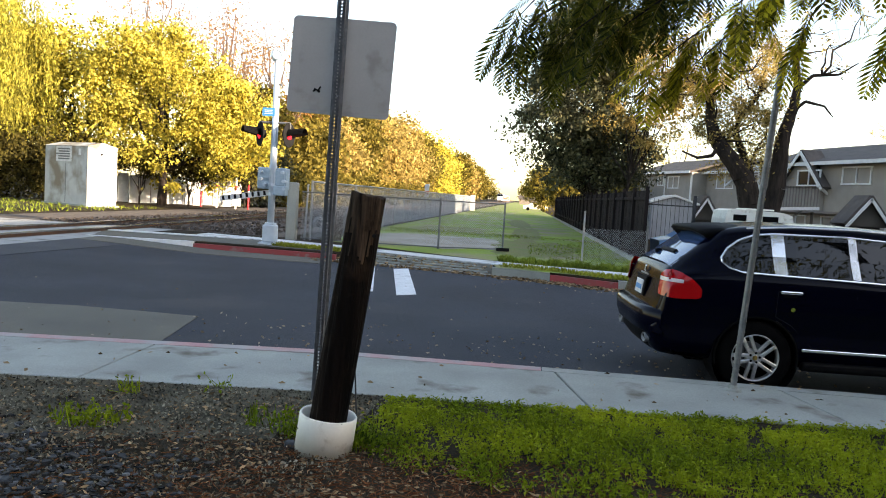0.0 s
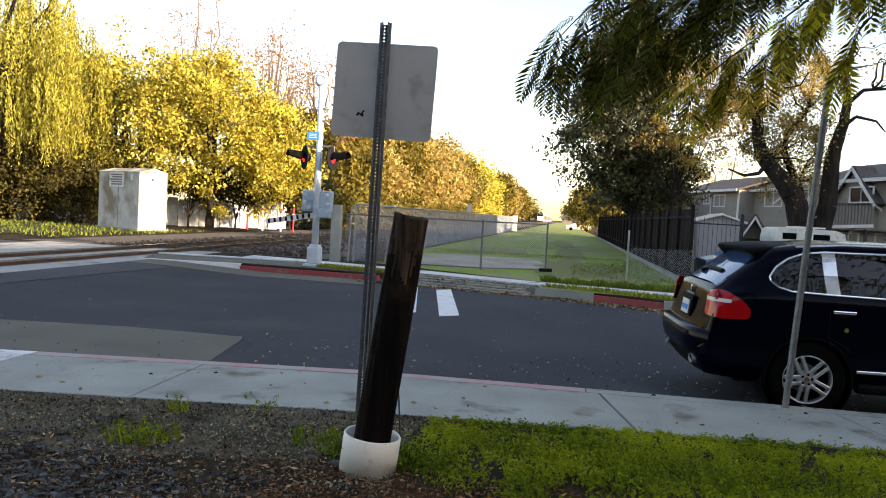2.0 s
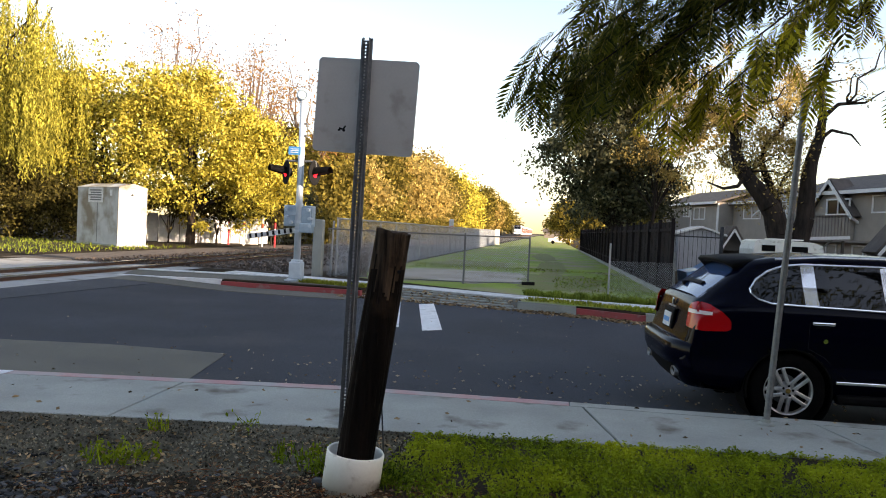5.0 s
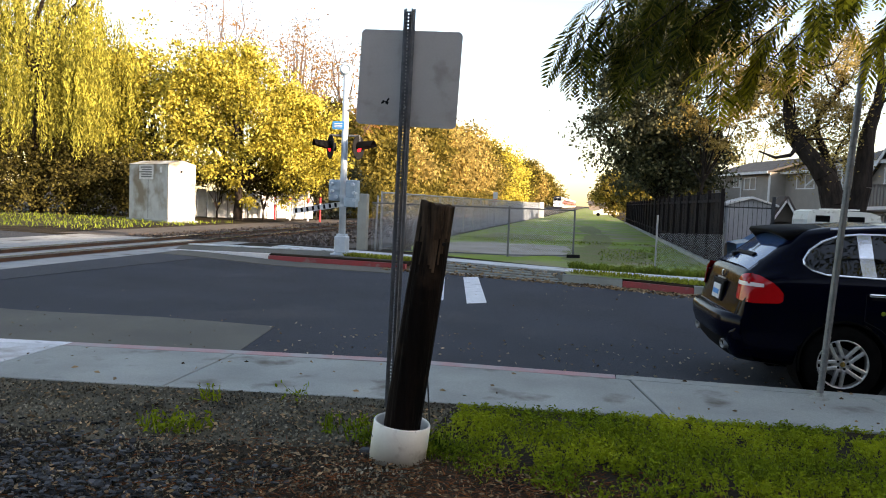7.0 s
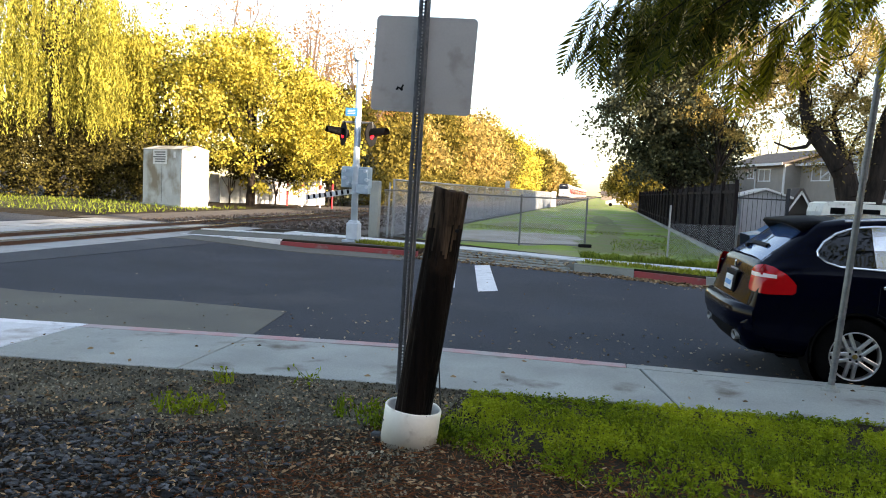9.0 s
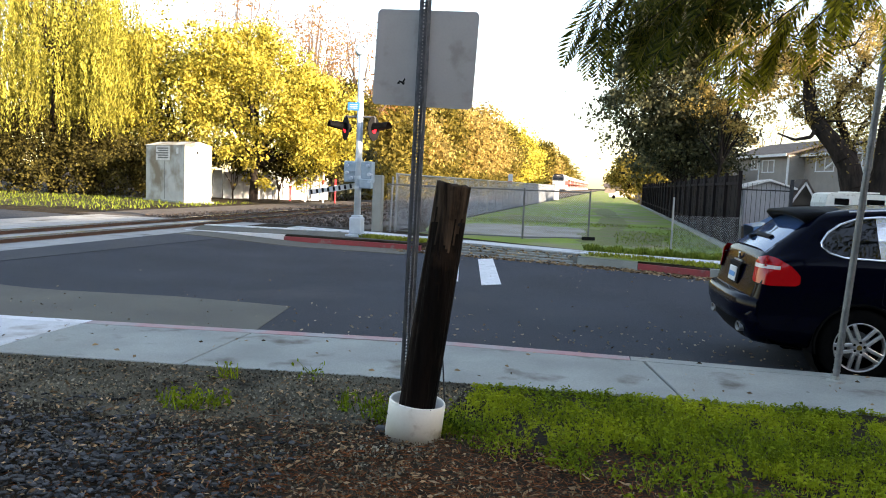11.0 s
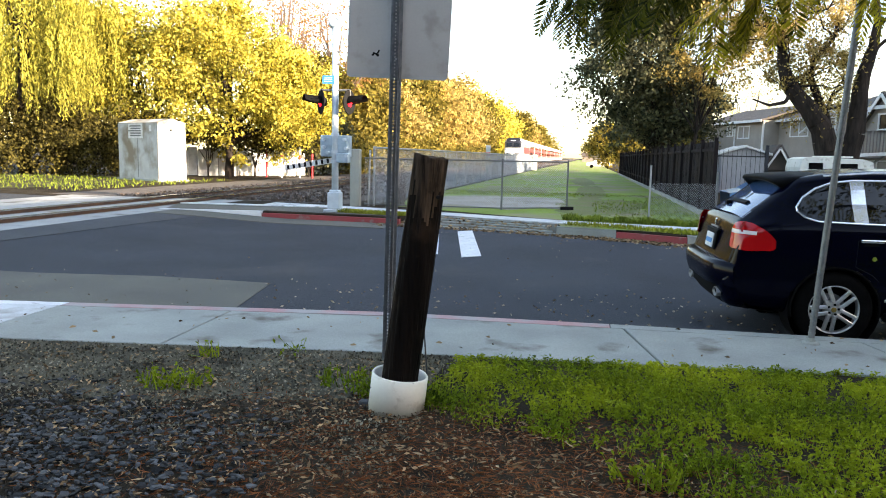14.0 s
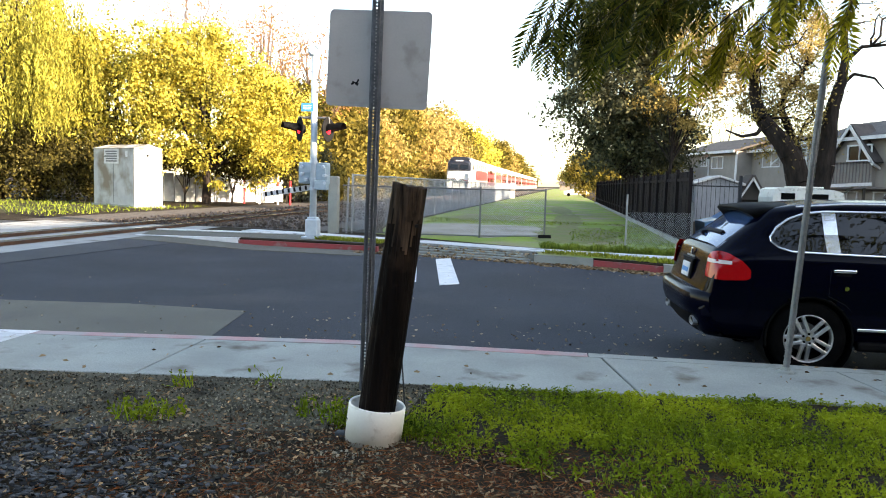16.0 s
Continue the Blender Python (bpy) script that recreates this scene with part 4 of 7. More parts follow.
    # the dark evergreen beyond the board fence
    tree((4.0, 44, 0), 2.0, 0.4, [(-1.3, 0, 7.4, 3.2, 3.6, 5.0), (0.8, 0, 4.7, 2.5, 2.6, 2.2), (-0.7, 0, 10.6, 2.9, 3, 2.8)], M["leaf_dark"], M["bark"], 450, 130, 0.22,
         "dense dark evergreen tree behind the board fence", spread=0.42)
    tree((5.6, 41.2, 0), 3.0, 0.11, [(-0.5, 0, 10.4, 1.5, 1.0, 1.3), (1.0, 0, 9.2, 1.5, 1.0, 1.5), (-1.0, 0, 6.3, 1.1, 0.8, 1.1), (1.1, 0, 6.0, 1.6, 1.1, 1.9), (2.6, 0, 7.6, 1.4, 1.0, 1.6)], M["leaf_gold"], M["bark"], 110, 70, 0.17,
         "golden tree lit beside the dark evergreen", spread=0.3, limbs=12)
    for x, y, h in ((5.5, 95, 6), (3.5, 120, 7.5), (7, 150, 8), (4, 190, 9), (9, 75, 5)):
        tree((x, y, 0), 1.2, 0.2, [(0, 0, h * 0.55, h * 0.42, h * 0.42, h * 0.42)], M["leaf_olive"], M["bark"], 110, 50, 0.4, "small olive tree far along the fence", group="far trees by the fence", spread=0.5)
    # woods that close the far end of the line
    for k in range(12):
        x = -75 + 13 * k + 4 * math.sin(k * 3.3)
        tree((x * 1.5 + (0 if abs(x * 1.5 + 12.6) > 16 else 30), 650 + 15 * math.sin(k * 1.7), 0), 3, 0.5, [(0, 0, 9.0, 12, 8, 7.5 + 1.8 * math.sin(k * 2.1))], M["leaf_olive"], M["bark"], 80, 40, 1.5, "far olive tree at the end of the line", group="far trees at the end of the line", spread=1.8, limbs=4)
    # the crooked oak in front of the apartments: two stems from one broad foot
    o = tagged(empty("oak_tree", pose(9.0, 30, 0)), "crooked dark two-stemmed oak with thin golden foliage", "tree")
    bm = bmesh.new()
    def stem(points, r0, r1, seg=10):
        last = Vector(points[0])
        k = len(points) - 1
        for i, p in enumerate(points[1:]):
            limb(bm, last, p, r0 + (r1 - r0) * i / k, r0 + (r1 - r0) * (i + 1) / k, 0.03, 3, seg)
            last = Vector(p)
    stem([(0, 0, -0.1), (-0.15, 0, 1.6), (-0.45, 0, 2.8), (-1.0, 0, 3.6), (-1.7, 0, 4.35), (-1.95, 0.2, 5.2), (-2.05, 0.3, 6.3), (-1.85, 0.4, 7.6)], 0.52, 0.08, 12)
    stem([(0.25, 0.1, -0.1), (0.5, 0.1, 1.6), (0.72, 0.1, 2.7), (0.74, 0.1, 4.2), (0.85, 0.1, 5.0), (1.07, 0.1, 5.8), (1.14, 0.1, 6.7), (0.97, 0.1, 7.8), (1.2, 0.1, 8.8)], 0.42, 0.05, 11)
    stem([(-0.2, 0, 2.2), (-0.3, 0.3, 3.3), (-0.9, 0.4, 4.7), (-0.85, 0.4, 5.3), (-0.25, 0.4, 6.1), (0.0, 0.5, 7.2)], 0.2, 0.03, 7)
    stem([(-1.6, 0, 4.2), (-1.85, -0.1, 3.8), (-2.4, -0.2, 3.68), (-3.0, -0.2, 3.9)], 0.1, 0.03, 6)
    stem([(1.12, 0.1, 6.5), (1.66, 0.1, 7.05), (2.65, 0.2, 7.15), (3.3, 0.2, 7.6)], 0.09, 0.02, 6)
    stem([(1.0, 0.1, 5.6), (1.44, 0, 6.05), (2.15, 0, 5.9), (2.5, 0, 5.5)], 0.08, 0.02, 6)
    ends = []
    for st, n_, sp in (((-1.7, 0, 4.35), 9, 2.0), ((-2.05, 0.3, 6.3), 12, 2.4), ((-0.25, 0.4, 6.1), 6, 1.6), ((-0.3, 0.2, 3.6), 5, 1.2), ((2.0, 0.1, 7.1), 3, 1.0), ((0.97, 0.1, 7.8), 4, 1.2)):
        for i in range(n_):
            e = Vector(st) + Vector((rng.normal(0, sp * 0.5), rng.normal(0, sp * 0.4), rng.uniform(-0.3, 2.0)))
            limb(bm, st, e, 0.05, 0.014, 0.16, 5, 6)
            ends.append(e)
            for j in range(2):
                e2 = e + Vector(rng.normal(0, 0.6, 3))
                limb(bm, e, e2, 0.018, 0.006, 0.15, 3, 5)
                if e2.x < 0.7:
                    ends.append(e2)
    part("trunk", bm, M["bark"], o)
    ends = np.array([tuple(e) for e in ends])
    per = np.where(ends[:, 0] > 0.6, 40, 200)
    pos = np.repeat(ends, per, 0) + rng.normal(0, 0.27, (per.sum(), 3)) * np.repeat(rng.uniform(0.4, 1.5, (len(ends), 1)), per, 0)
    quads("crown", leaf_quads(pos, 0.11, aspect=0.6), M["leaf_gold"], o, "thin golden-olive leaves")
    # bare limbed trees beyond the roofs
    for x, y, h in ((13.0, 92, 13), (40, 84, 15), (19, 96, 12), (52, 96, 16)):
        tree((x, y, 0), 3.5, 0.22, [(0, 0, h * 0.7, 3.4, 3, h * 0.28)], M["leaf_gold"], M["bark"], 60, 40, 0.16, "thinly leaved tree beyond the roofs", group="trees beyond the roofs", spread=0.3, limbs=11)


build_trees()


# ---- street furniture ----
def lathe(bm, profile, seg=24, m=None):
    """Turns a (radius, height) profile about z."""
    rings = []
    for r, z in profile:
        rings.append([bm.verts.new((r * math.cos(a), r * math.sin(a), z)) for a in np.linspace(0, 2 * math.pi, seg, endpoint=False)])
    for a, b in zip(rings, rings[1:]):
        for i in range(seg):
            bm.faces.new((a[i], a[(i + 1) % seg], b[(i + 1) % seg], b[i]))
    if m is not None:
        bmesh.ops.transform(bm, matrix=m, verts=[v for r in rings for v in r])
    return bm


def rounded_plate(bm, w, h, r, t, m):
    """A thin plate with round corners in x, z, facing y."""
    pts = []
    for cx, cz, a0 in ((w / 2 - r, h / 2 - r, 0), (-w / 2 + r, h / 2 - r, 90), (-w / 2 + r, -h / 2 + r, 180), (w / 2 - r, -h / 2 + r, 270)):
        for k in range(6):
            a = radians(a0 + k * 18)
            pts.append((cx + r * math.cos(a), cz + r * math.sin(a)))
    return prism(bm, pts, t, m)


def sign_post():
    t = tagged(empty("street_sign", pose(-1.44, 5.4, 0)), "square sign seen from its bare back on a perforated post", "sign")
    bm = bmesh.new()
    lean = Matrix.Shear("XY", 4, (0.016, 0.0))
    for x in (-0.022, 0.022):                       # U-channel with a flange each side
        box(bm, (x, 0.012, 1.45), (0.005, 0.03, 3.1))
        box(bm, (x * 1.55, 0.028, 1.45), (0.02, 0.004, 3.1))
    z = 0.05
    while z < 2.98:                                 # web with a row of punched holes
        box(bm, (-0.0138, -0.003, z), (0.0168, 0.004, 0.0255))
        box(bm, (0.0138, -0.003, z), (0.0168, 0.004, 0.0255))
        box(bm, (0, -0.003, z + 0.0128), (0.044, 0.004, 0.014))
        z += 0.0255
    bmesh.ops.transform(bm, matrix=lean, verts=bm.verts)
    part("post", bm, M["dull_galv"], t, "perforated steel channel post")
    part("plate", rounded_plate(bmesh.new(), 0.772, 0.705, 0.035, 0.004, pose(0.05, 0.05, 2.497, 0, 0.0, 0) @ pose(0, 0, 0, 0, 2.2, 0)), M["sign_back"], t, "bare aluminium back of the sign")
    bm = bmesh.new()                                # torn sticker remains
    for x, z, w, h, a in ((0, 0, 0.05, 0.012, 20), (0.018, 0.012, 0.012, 0.034, 30), (-0.022, -0.006, 0.02, 0.014, -15), (0.012, -0.012, 0.02, 0.012, 35)):
        box(bm, (-0.122 + x, 0.046, 2.325 + z), (w, 0.002, h), Matrix.Rotation(radians(a), 4, "Y"))
    part("sticker", bm, M["black"], t, "torn black sticker")
    for z in (2.28, 2.72):
        part("bolt", R((0.045, -0.012, z), (0.045, 0.05, z), 0.008, seg=6), M["galv"], t)


def wooden_post():
    t = tagged(empty("wooden_post", pose(-1.118, 4.43, 0)), "leaning weathered dark wooden post in a white collar", "post")
    lean = Vector((0.127, 0.0, 1.0))
    bm = bmesh.new()
    seg, levels = 44, 70
    rings = []
    for j in range(levels + 1):
        z = -0.02 + 1.60 * j / levels
        ring = []
        for i in range(seg):
            a = 2 * math.pi * i / seg
            d = Vector((math.cos(a), math.sin(a), 0))
            r = 0.115 - 0.008 * j / levels
            r += 0.006 * noise.noise((d.x * 5, d.y * 5, z * 0.5)) + 0.004 * noise.noise((d.x * 14, d.y * 14, z * 1.2))
            if z > 1.05:                             # splits and gouges near the head
                r -= 0.022 * max(0, noise.noise((d.x * 11, d.y * 11, z * 2.5))) * min(1, (z - 1.05) * 4)
            top = 0.018 * noise.noise((d.x * 3, d.y * 3, 7.3)) - 0.02 * d.x if j == levels else 0
            ring.append(bm.verts.new((lean.x * z + d.x * r, d.y * r, z + top)))
        rings.append(ring)
    for a, b in zip(rings, rings[1:]):
        for i in range(seg):
            bm.faces.new((a[i], a[(i + 1) % seg], b[(i + 1) % seg], b[i]))
    c = bm.verts.new((lean.x * 1.57, 0, 1.57))
    for i in range(seg):
        bm.faces.new((rings[-1][i], rings[-1][(i + 1) % seg], c))
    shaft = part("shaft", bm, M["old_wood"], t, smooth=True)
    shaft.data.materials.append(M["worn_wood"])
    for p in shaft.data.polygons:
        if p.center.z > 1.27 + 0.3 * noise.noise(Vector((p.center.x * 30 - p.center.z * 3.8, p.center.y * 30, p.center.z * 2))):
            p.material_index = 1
    bm = lathe(bmesh.new(), [(0.165, 0.0), (0.178, 0.0), (0.178, 0.235), (0.172, 0.245), (0.162, 0.235), (0.160, 0.02)], 40, pose(0, 0, -0.02, 0, 6, 0))
    part("collar", bm, M["pvc"], t, "white plastic pipe collar", smooth=True)
    part("fill", lathe(bmesh.new(), [(0.0, 0.15), (0.165, 0.14), (0.165, 0.12)], 24), M["black"], t)
    part("stay_wire", R((0.145, 0.32, -0.02), (0.12, 0.2, 0.6), 0.005, seg=6), M["black_iron"], t, "thin dark stay wire")
    part("knot", R((0.25, -0.045, 1.34), (0.262, -0.068, 1.34), 0.015, 0.011, seg=9), M["black"], t, "dark knot hole")
    part("scratch", B((0.135, -0.128, 0.185), (0.004, 0.01, 0.045), Matrix.Rotation(radians(15), 4, "Y")), M["black"], t)
    part("stone", B((-0.2, -0.02, 0.01), (0.07, 0.06, 0.05), bevel=0.015), M["slate"], t)


def leaning_pole():
    t = tagged(empty("steel_pole", pose(2.02, 6.93, 0)), "leaning grey steel sign pole set in the sidewalk", "pole")
    bm = bmesh.new()
    a, b = Vector((0, 0, -0.02)), Vector((0.165, 0.0, 2.95))
    rod(bm, a, b, 0.028, 0.028, 12)
    for k in range(60):
        p = a.lerp(b, (k + 0.5) / 60)
        rod(bm, p - Vector((0, 0, 0.004)), p + Vector((0, 0, 0.004)), 0.031, 0.031, 10)
    part("shaft", bm, M["dull_galv"], t)
    part("foot", lathe(bmesh.new(), [(0.085, 0.0), (0.07, 0.02), (0.045, 0.03), (0.036, 0.06)], 14), M["concrete"], t)


def crossing_signal():
    t = tagged(empty("crossing_signal", pose(-6.72, 19.55, 0)), "silver railway crossing signal with red lamps", "crossing signal")
    part("mast", R((0, 0, 0), (0.0, 0, 4.9), 0.095, 0.085, 16), M["silver"], t, smooth=True)
    bm = B((0, 0, 0.3), (0.34, 0.34, 0.46), bevel=0.03)
    box(bm, (0, 0, 0.03), (0.5, 0.5, 0.06), bevel=0.01)
    box(bm, (0, 0, 0.55), (0.26, 0.26, 0.08), bevel=0.02)
    part("base", bm, M["silver"], t, "silver cast mast base")
    bm = lathe(bmesh.new(), [(0.0, -0.07), (0.13, -0.06), (0.19, -0.01), (0.19, 0.03), (0.14, 0.08), (0.0, 0.09)], 24, pose(0, 0, 5.05, 90, 0, 20))
    part("bell", bm, M["silver"], t, "round silver bell", smooth=True)
    part("bell_rim", lathe(bmesh.new(), [(0.1, 0.0), (0.12, 0.02), (0.14, 0.0)], 20, pose(0, -0.1, 5.05, 90, 0, 20)), M["grey_box"], t)
    for z in (4.28, 3.95):
        part("bracket", B((0.09, 0, z), (0.1, 0.12, 0.05)), M["dull_galv"], t)
    plate = part("name_plate", rounded_plate(bmesh.new(), 0.34, 0.22, 0.02, 0.01, pose(-0.16, -0.1, 3.54)), M["blue_sign"], t, "small blue sign")
    for dz in (0.045, 0.0, -0.045):
        part("text_bar", B((-0.16, -0.109, 3.54 + dz), (0.22, 0.004, 0.018)), M["white_refl"], plate)
    part("crossarm", R((-0.44, 0, 3.27), (0.42, 0, 3.27), 0.03), M["dull_galv"], t)
    for s, yaw in ((-1, -54), (1, 80)):
        m = pose(s * 0.41, -0.02, 2.96, 0, 0, yaw)
        lamp = part("lamp", lathe(bmesh.new(), [(0.0, 0.16), (0.11, 0.15), (0.15, 0.03), (0.33, 0.02), (0.33, 0.0), (0.13, 0.0)], 28, m @ pose(0, 0, 0, -90, 0, 0)), M["black"], t, "black round signal head")
        bm = bmesh.new()                             # hood over the upper half
        n, rows = 14, []
        for k, (y, r) in enumerate(((0.0, 0.16), (-0.2, 0.17), (-0.46, 0.18))):
            rows.append([bm.verts.new((r * math.cos(a), y, r * math.sin(a))) for a in np.linspace(radians(-25 + 18 * k), radians(205 - 18 * k), n)])
        for a, b in zip(rows, rows[1:]):
            for i in range(n - 1):
                bm.faces.new((a[i], a[i + 1], b[i + 1], b[i]))
        bmesh.ops.solidify(bm, geom=list(bm.faces), thickness=0.008)
        bmesh.ops.transform(bm, matrix=m, verts=bm.verts)
        part("hood", bm, M["black"], lamp)
        part("lens", lathe(bmesh.new(), [(0.0, 0.05), (0.07, 0.04), (0.13, 0.008)], 22, m @ pose(0, 0, 0, 90, 0, 0)), M["red_lens"], lamp, "lit red lens", smooth=True)
        part("lamp_arm", R((s * 0.41, 0.02, 3.27), (s * 0.41, 0.05, 2.98), 0.02), M["dull_galv"], lamp)
    # gate mechanism boxes and short striped arm
    bm = B((-0.02, 0.14, 1.78), (0.80, 0.34, 0.58), bevel=0.03)
    box(bm, (0.24, -0.02, 1.46), (0.34, 0.26, 0.26), bevel=0.03)
    box(bm, (-0.2, -0.045, 1.9), (0.28, 0.05, 0.24), bevel=0.012)
    box(bm, (0.22, -0.045, 1.8), (0.26, 0.05, 0.4), bevel=0.012)
    part("gate_box", bm, M["grey_box"], t, "pale blue-grey gate mechanism box")
    for x, z in ((-0.3, 1.95), (-0.3, 1.75), (0.34, 1.72), (0.3, 1.95), (-0.18, 1.6), (0.36, 1.52)):
        part("bolt_cap", R((x, -0.16, z), (x, 0.1, z), 0.045), M["silver"], t)
    for z in (2.08, 1.62, 1.36):
        part("clamp", R((0, 0, z - 0.04), (0, 0, z + 0.04), 0.11, seg=14), M["silver"], t)
    arm = part("gate_arm", B((-0.82, 0.16, 1.27), (1.42, 0.03, 0.15), Matrix.Rotation(radians(-10), 4, "Y")), M["white_refl"], t, "white gate arm with dark bands")
    for k in range(8):
        x = -0.26 - 0.165 * k
        part("band", B((x, 0.143, 1.275 + 0.176 * (x + 0.82)), (0.06, 0.012, 0.12), Matrix.Rotation(radians(-10), 4, "Y") @ Matrix.Shear("XZ", 4, (0.5, 0))), M["black"], arm)


def relay_cabinet():
    a, b, c = Vector((-24.0, 35.4, 0)), Vector((-20.69, 33.7, 0)), Vector((-20.02, 35.1, 0))
    u, v = (b - a), (c - b)
    t = tagged(empty("relay_cabinet"), "weathered white metal relay cabinet beside the tracks", "cabinet")

    def quad_prism(z0, z1, grow=0.0):
        bm = bmesh.new()
        un, vn = u.normalized() * grow, v.normalized() * grow
        base = [a - un - vn, b + un - vn, c + un + vn, a + v - un + vn]
        lo, hi = [bm.verts.new(p + Vector((0, 0, z0))) for p in base], [bm.verts.new(p + Vector((0, 0, z1))) for p in base]
        bm.faces.new(lo[::-1]), bm.faces.new(hi)
        for i in range(4):
            bm.faces.new((lo[i], lo[(i + 1) % 4], hi[(i + 1) % 4], hi[i]))
        return bm
    part("body", quad_prism(0.08, 2.9), M["cabinet"], t)
    part("plinth", quad_prism(-0.05, 0.08, 0.1), M["concrete"], t)
    bm = bmesh.new()                                 # shallow gable roof along the long side
    un = u.normalized() * 0.05
    ends = []
    for p in (a - un, b + un):
        ends.append([bm.verts.new(p - v.normalized() * 0.06 + Vector((0, 0, 2.9))), bm.verts.new(p + v * 0.5 + Vector((0, 0, 3.12))), bm.verts.new(p + v * 1.04 + Vector((0, 0, 2.9)))])
    bm.faces.new(ends[0][::-1]), bm.faces.new(ends[1])
    for i in range(3):
        bm.faces.new((ends[0][i], ends[0][(i + 1) % 3], ends[1][(i + 1) % 3], ends[1][i]))
    bmesh.ops.recalc_face_normals(bm, faces=bm.faces)
    part("roof", bm, M["cabinet"], t)
    yaw = math.degrees(math.atan2(u.y, u.x))
    nrm = Vector((u.y, -u.x, 0)).normalized()
    p = a + u * 0.45 + nrm * 0.012
    n = part("notice", rounded_plate(bmesh.new(), 1.35, 0.74, 0.02, 0.01, pose(p.x, p.y, 2.5, 0, 0, yaw)), M["white_refl"], t, "white notice with rows of dark writing")
    for k in range(5):
        q = a + u * (0.45 + 0.015 * math.sin(k * 2.3)) + nrm * 0.02
        part("text_bar", B((q.x, q.y, 2.74 - 0.12 * k), (1.05 + 0.14 * math.sin(k * 4), 0.006, 0.07), Matrix.Rotation(radians(yaw), 4, "Z")), M["dull_galv"], n)
    q = a + u * 0.82 + nrm * 0.012
    part("small_notice", B((q.x, q.y, 2.62), (0.18, 0.008, 0.3), Matrix.Rotation(radians(yaw), 4, "Z")), M["white_refl"], t)
    for f in (0.5, 0.985):
        q = a + u * f + nrm * 0.008
        part("seam", B((q.x, q.y, 1.45), (0.03, 0.01, 2.6), Matrix.Rotation(radians(yaw), 4, "Z")), M["dull_galv"], t)
    q = b + v * 0.45 + Vector((v.y, -v.x, 0)).normalized() * 0.02
    part("vent", R(q + Vector((0, 0, 2.55)), q + Vector((0.05, -0.02, 2.55)), 0.05), M["black"], t)


def chain_link(t, p0, p1, h, pitch, wire, name="mesh"):
    """Woven wire between two ground points, as thin crossed strips with thickness given by two planes."""
    p0, p1 = np.array(p0, float), np.array(p1, float)
    L = np.linalg.norm(p1 - p0)
    d = (p1 - p0) / L
    nrm = np.array([d[1], -d[0], 0])
    out = []
    for sgn in (1, -1):
        s = np.arange(-h, L + h, pitch)
        a, b = s, s + sgn * h
        za, zb = np.full_like(s, 0.04), np.full_like(s, h)
        lo, hi = np.clip(a, 0, L), np.clip(b, 0, L)
        fa, fb = (lo - a) / (b - a), (hi - a) / (b - a)
        ok = np.abs(lo - hi) > 0.02
        z0, z1 = za + fa * (zb - za), za + fb * (zb - za)
        A = p0 + d * lo[:, None] + np.stack([0 * z0, 0 * z0, z0], 1)
        Bp = p0 + d * hi[:, None] + np.stack([0 * z1, 0 * z1, z1], 1)
        A, Bp = A[ok], Bp[ok]
        side = unit(np.cross(Bp - A, nrm)) * wire
        out.append(np.stack([A - side, A + side, Bp + side, Bp - side], 1))
        out.append(np.stack([A - nrm * wire, A + nrm * wire, Bp + nrm * wire, Bp - nrm * wire], 1))
    ob = quads(name, np.concatenate(out), M["wire"], t, "woven galvanised wire")
    ob["kind"] = "stuff"


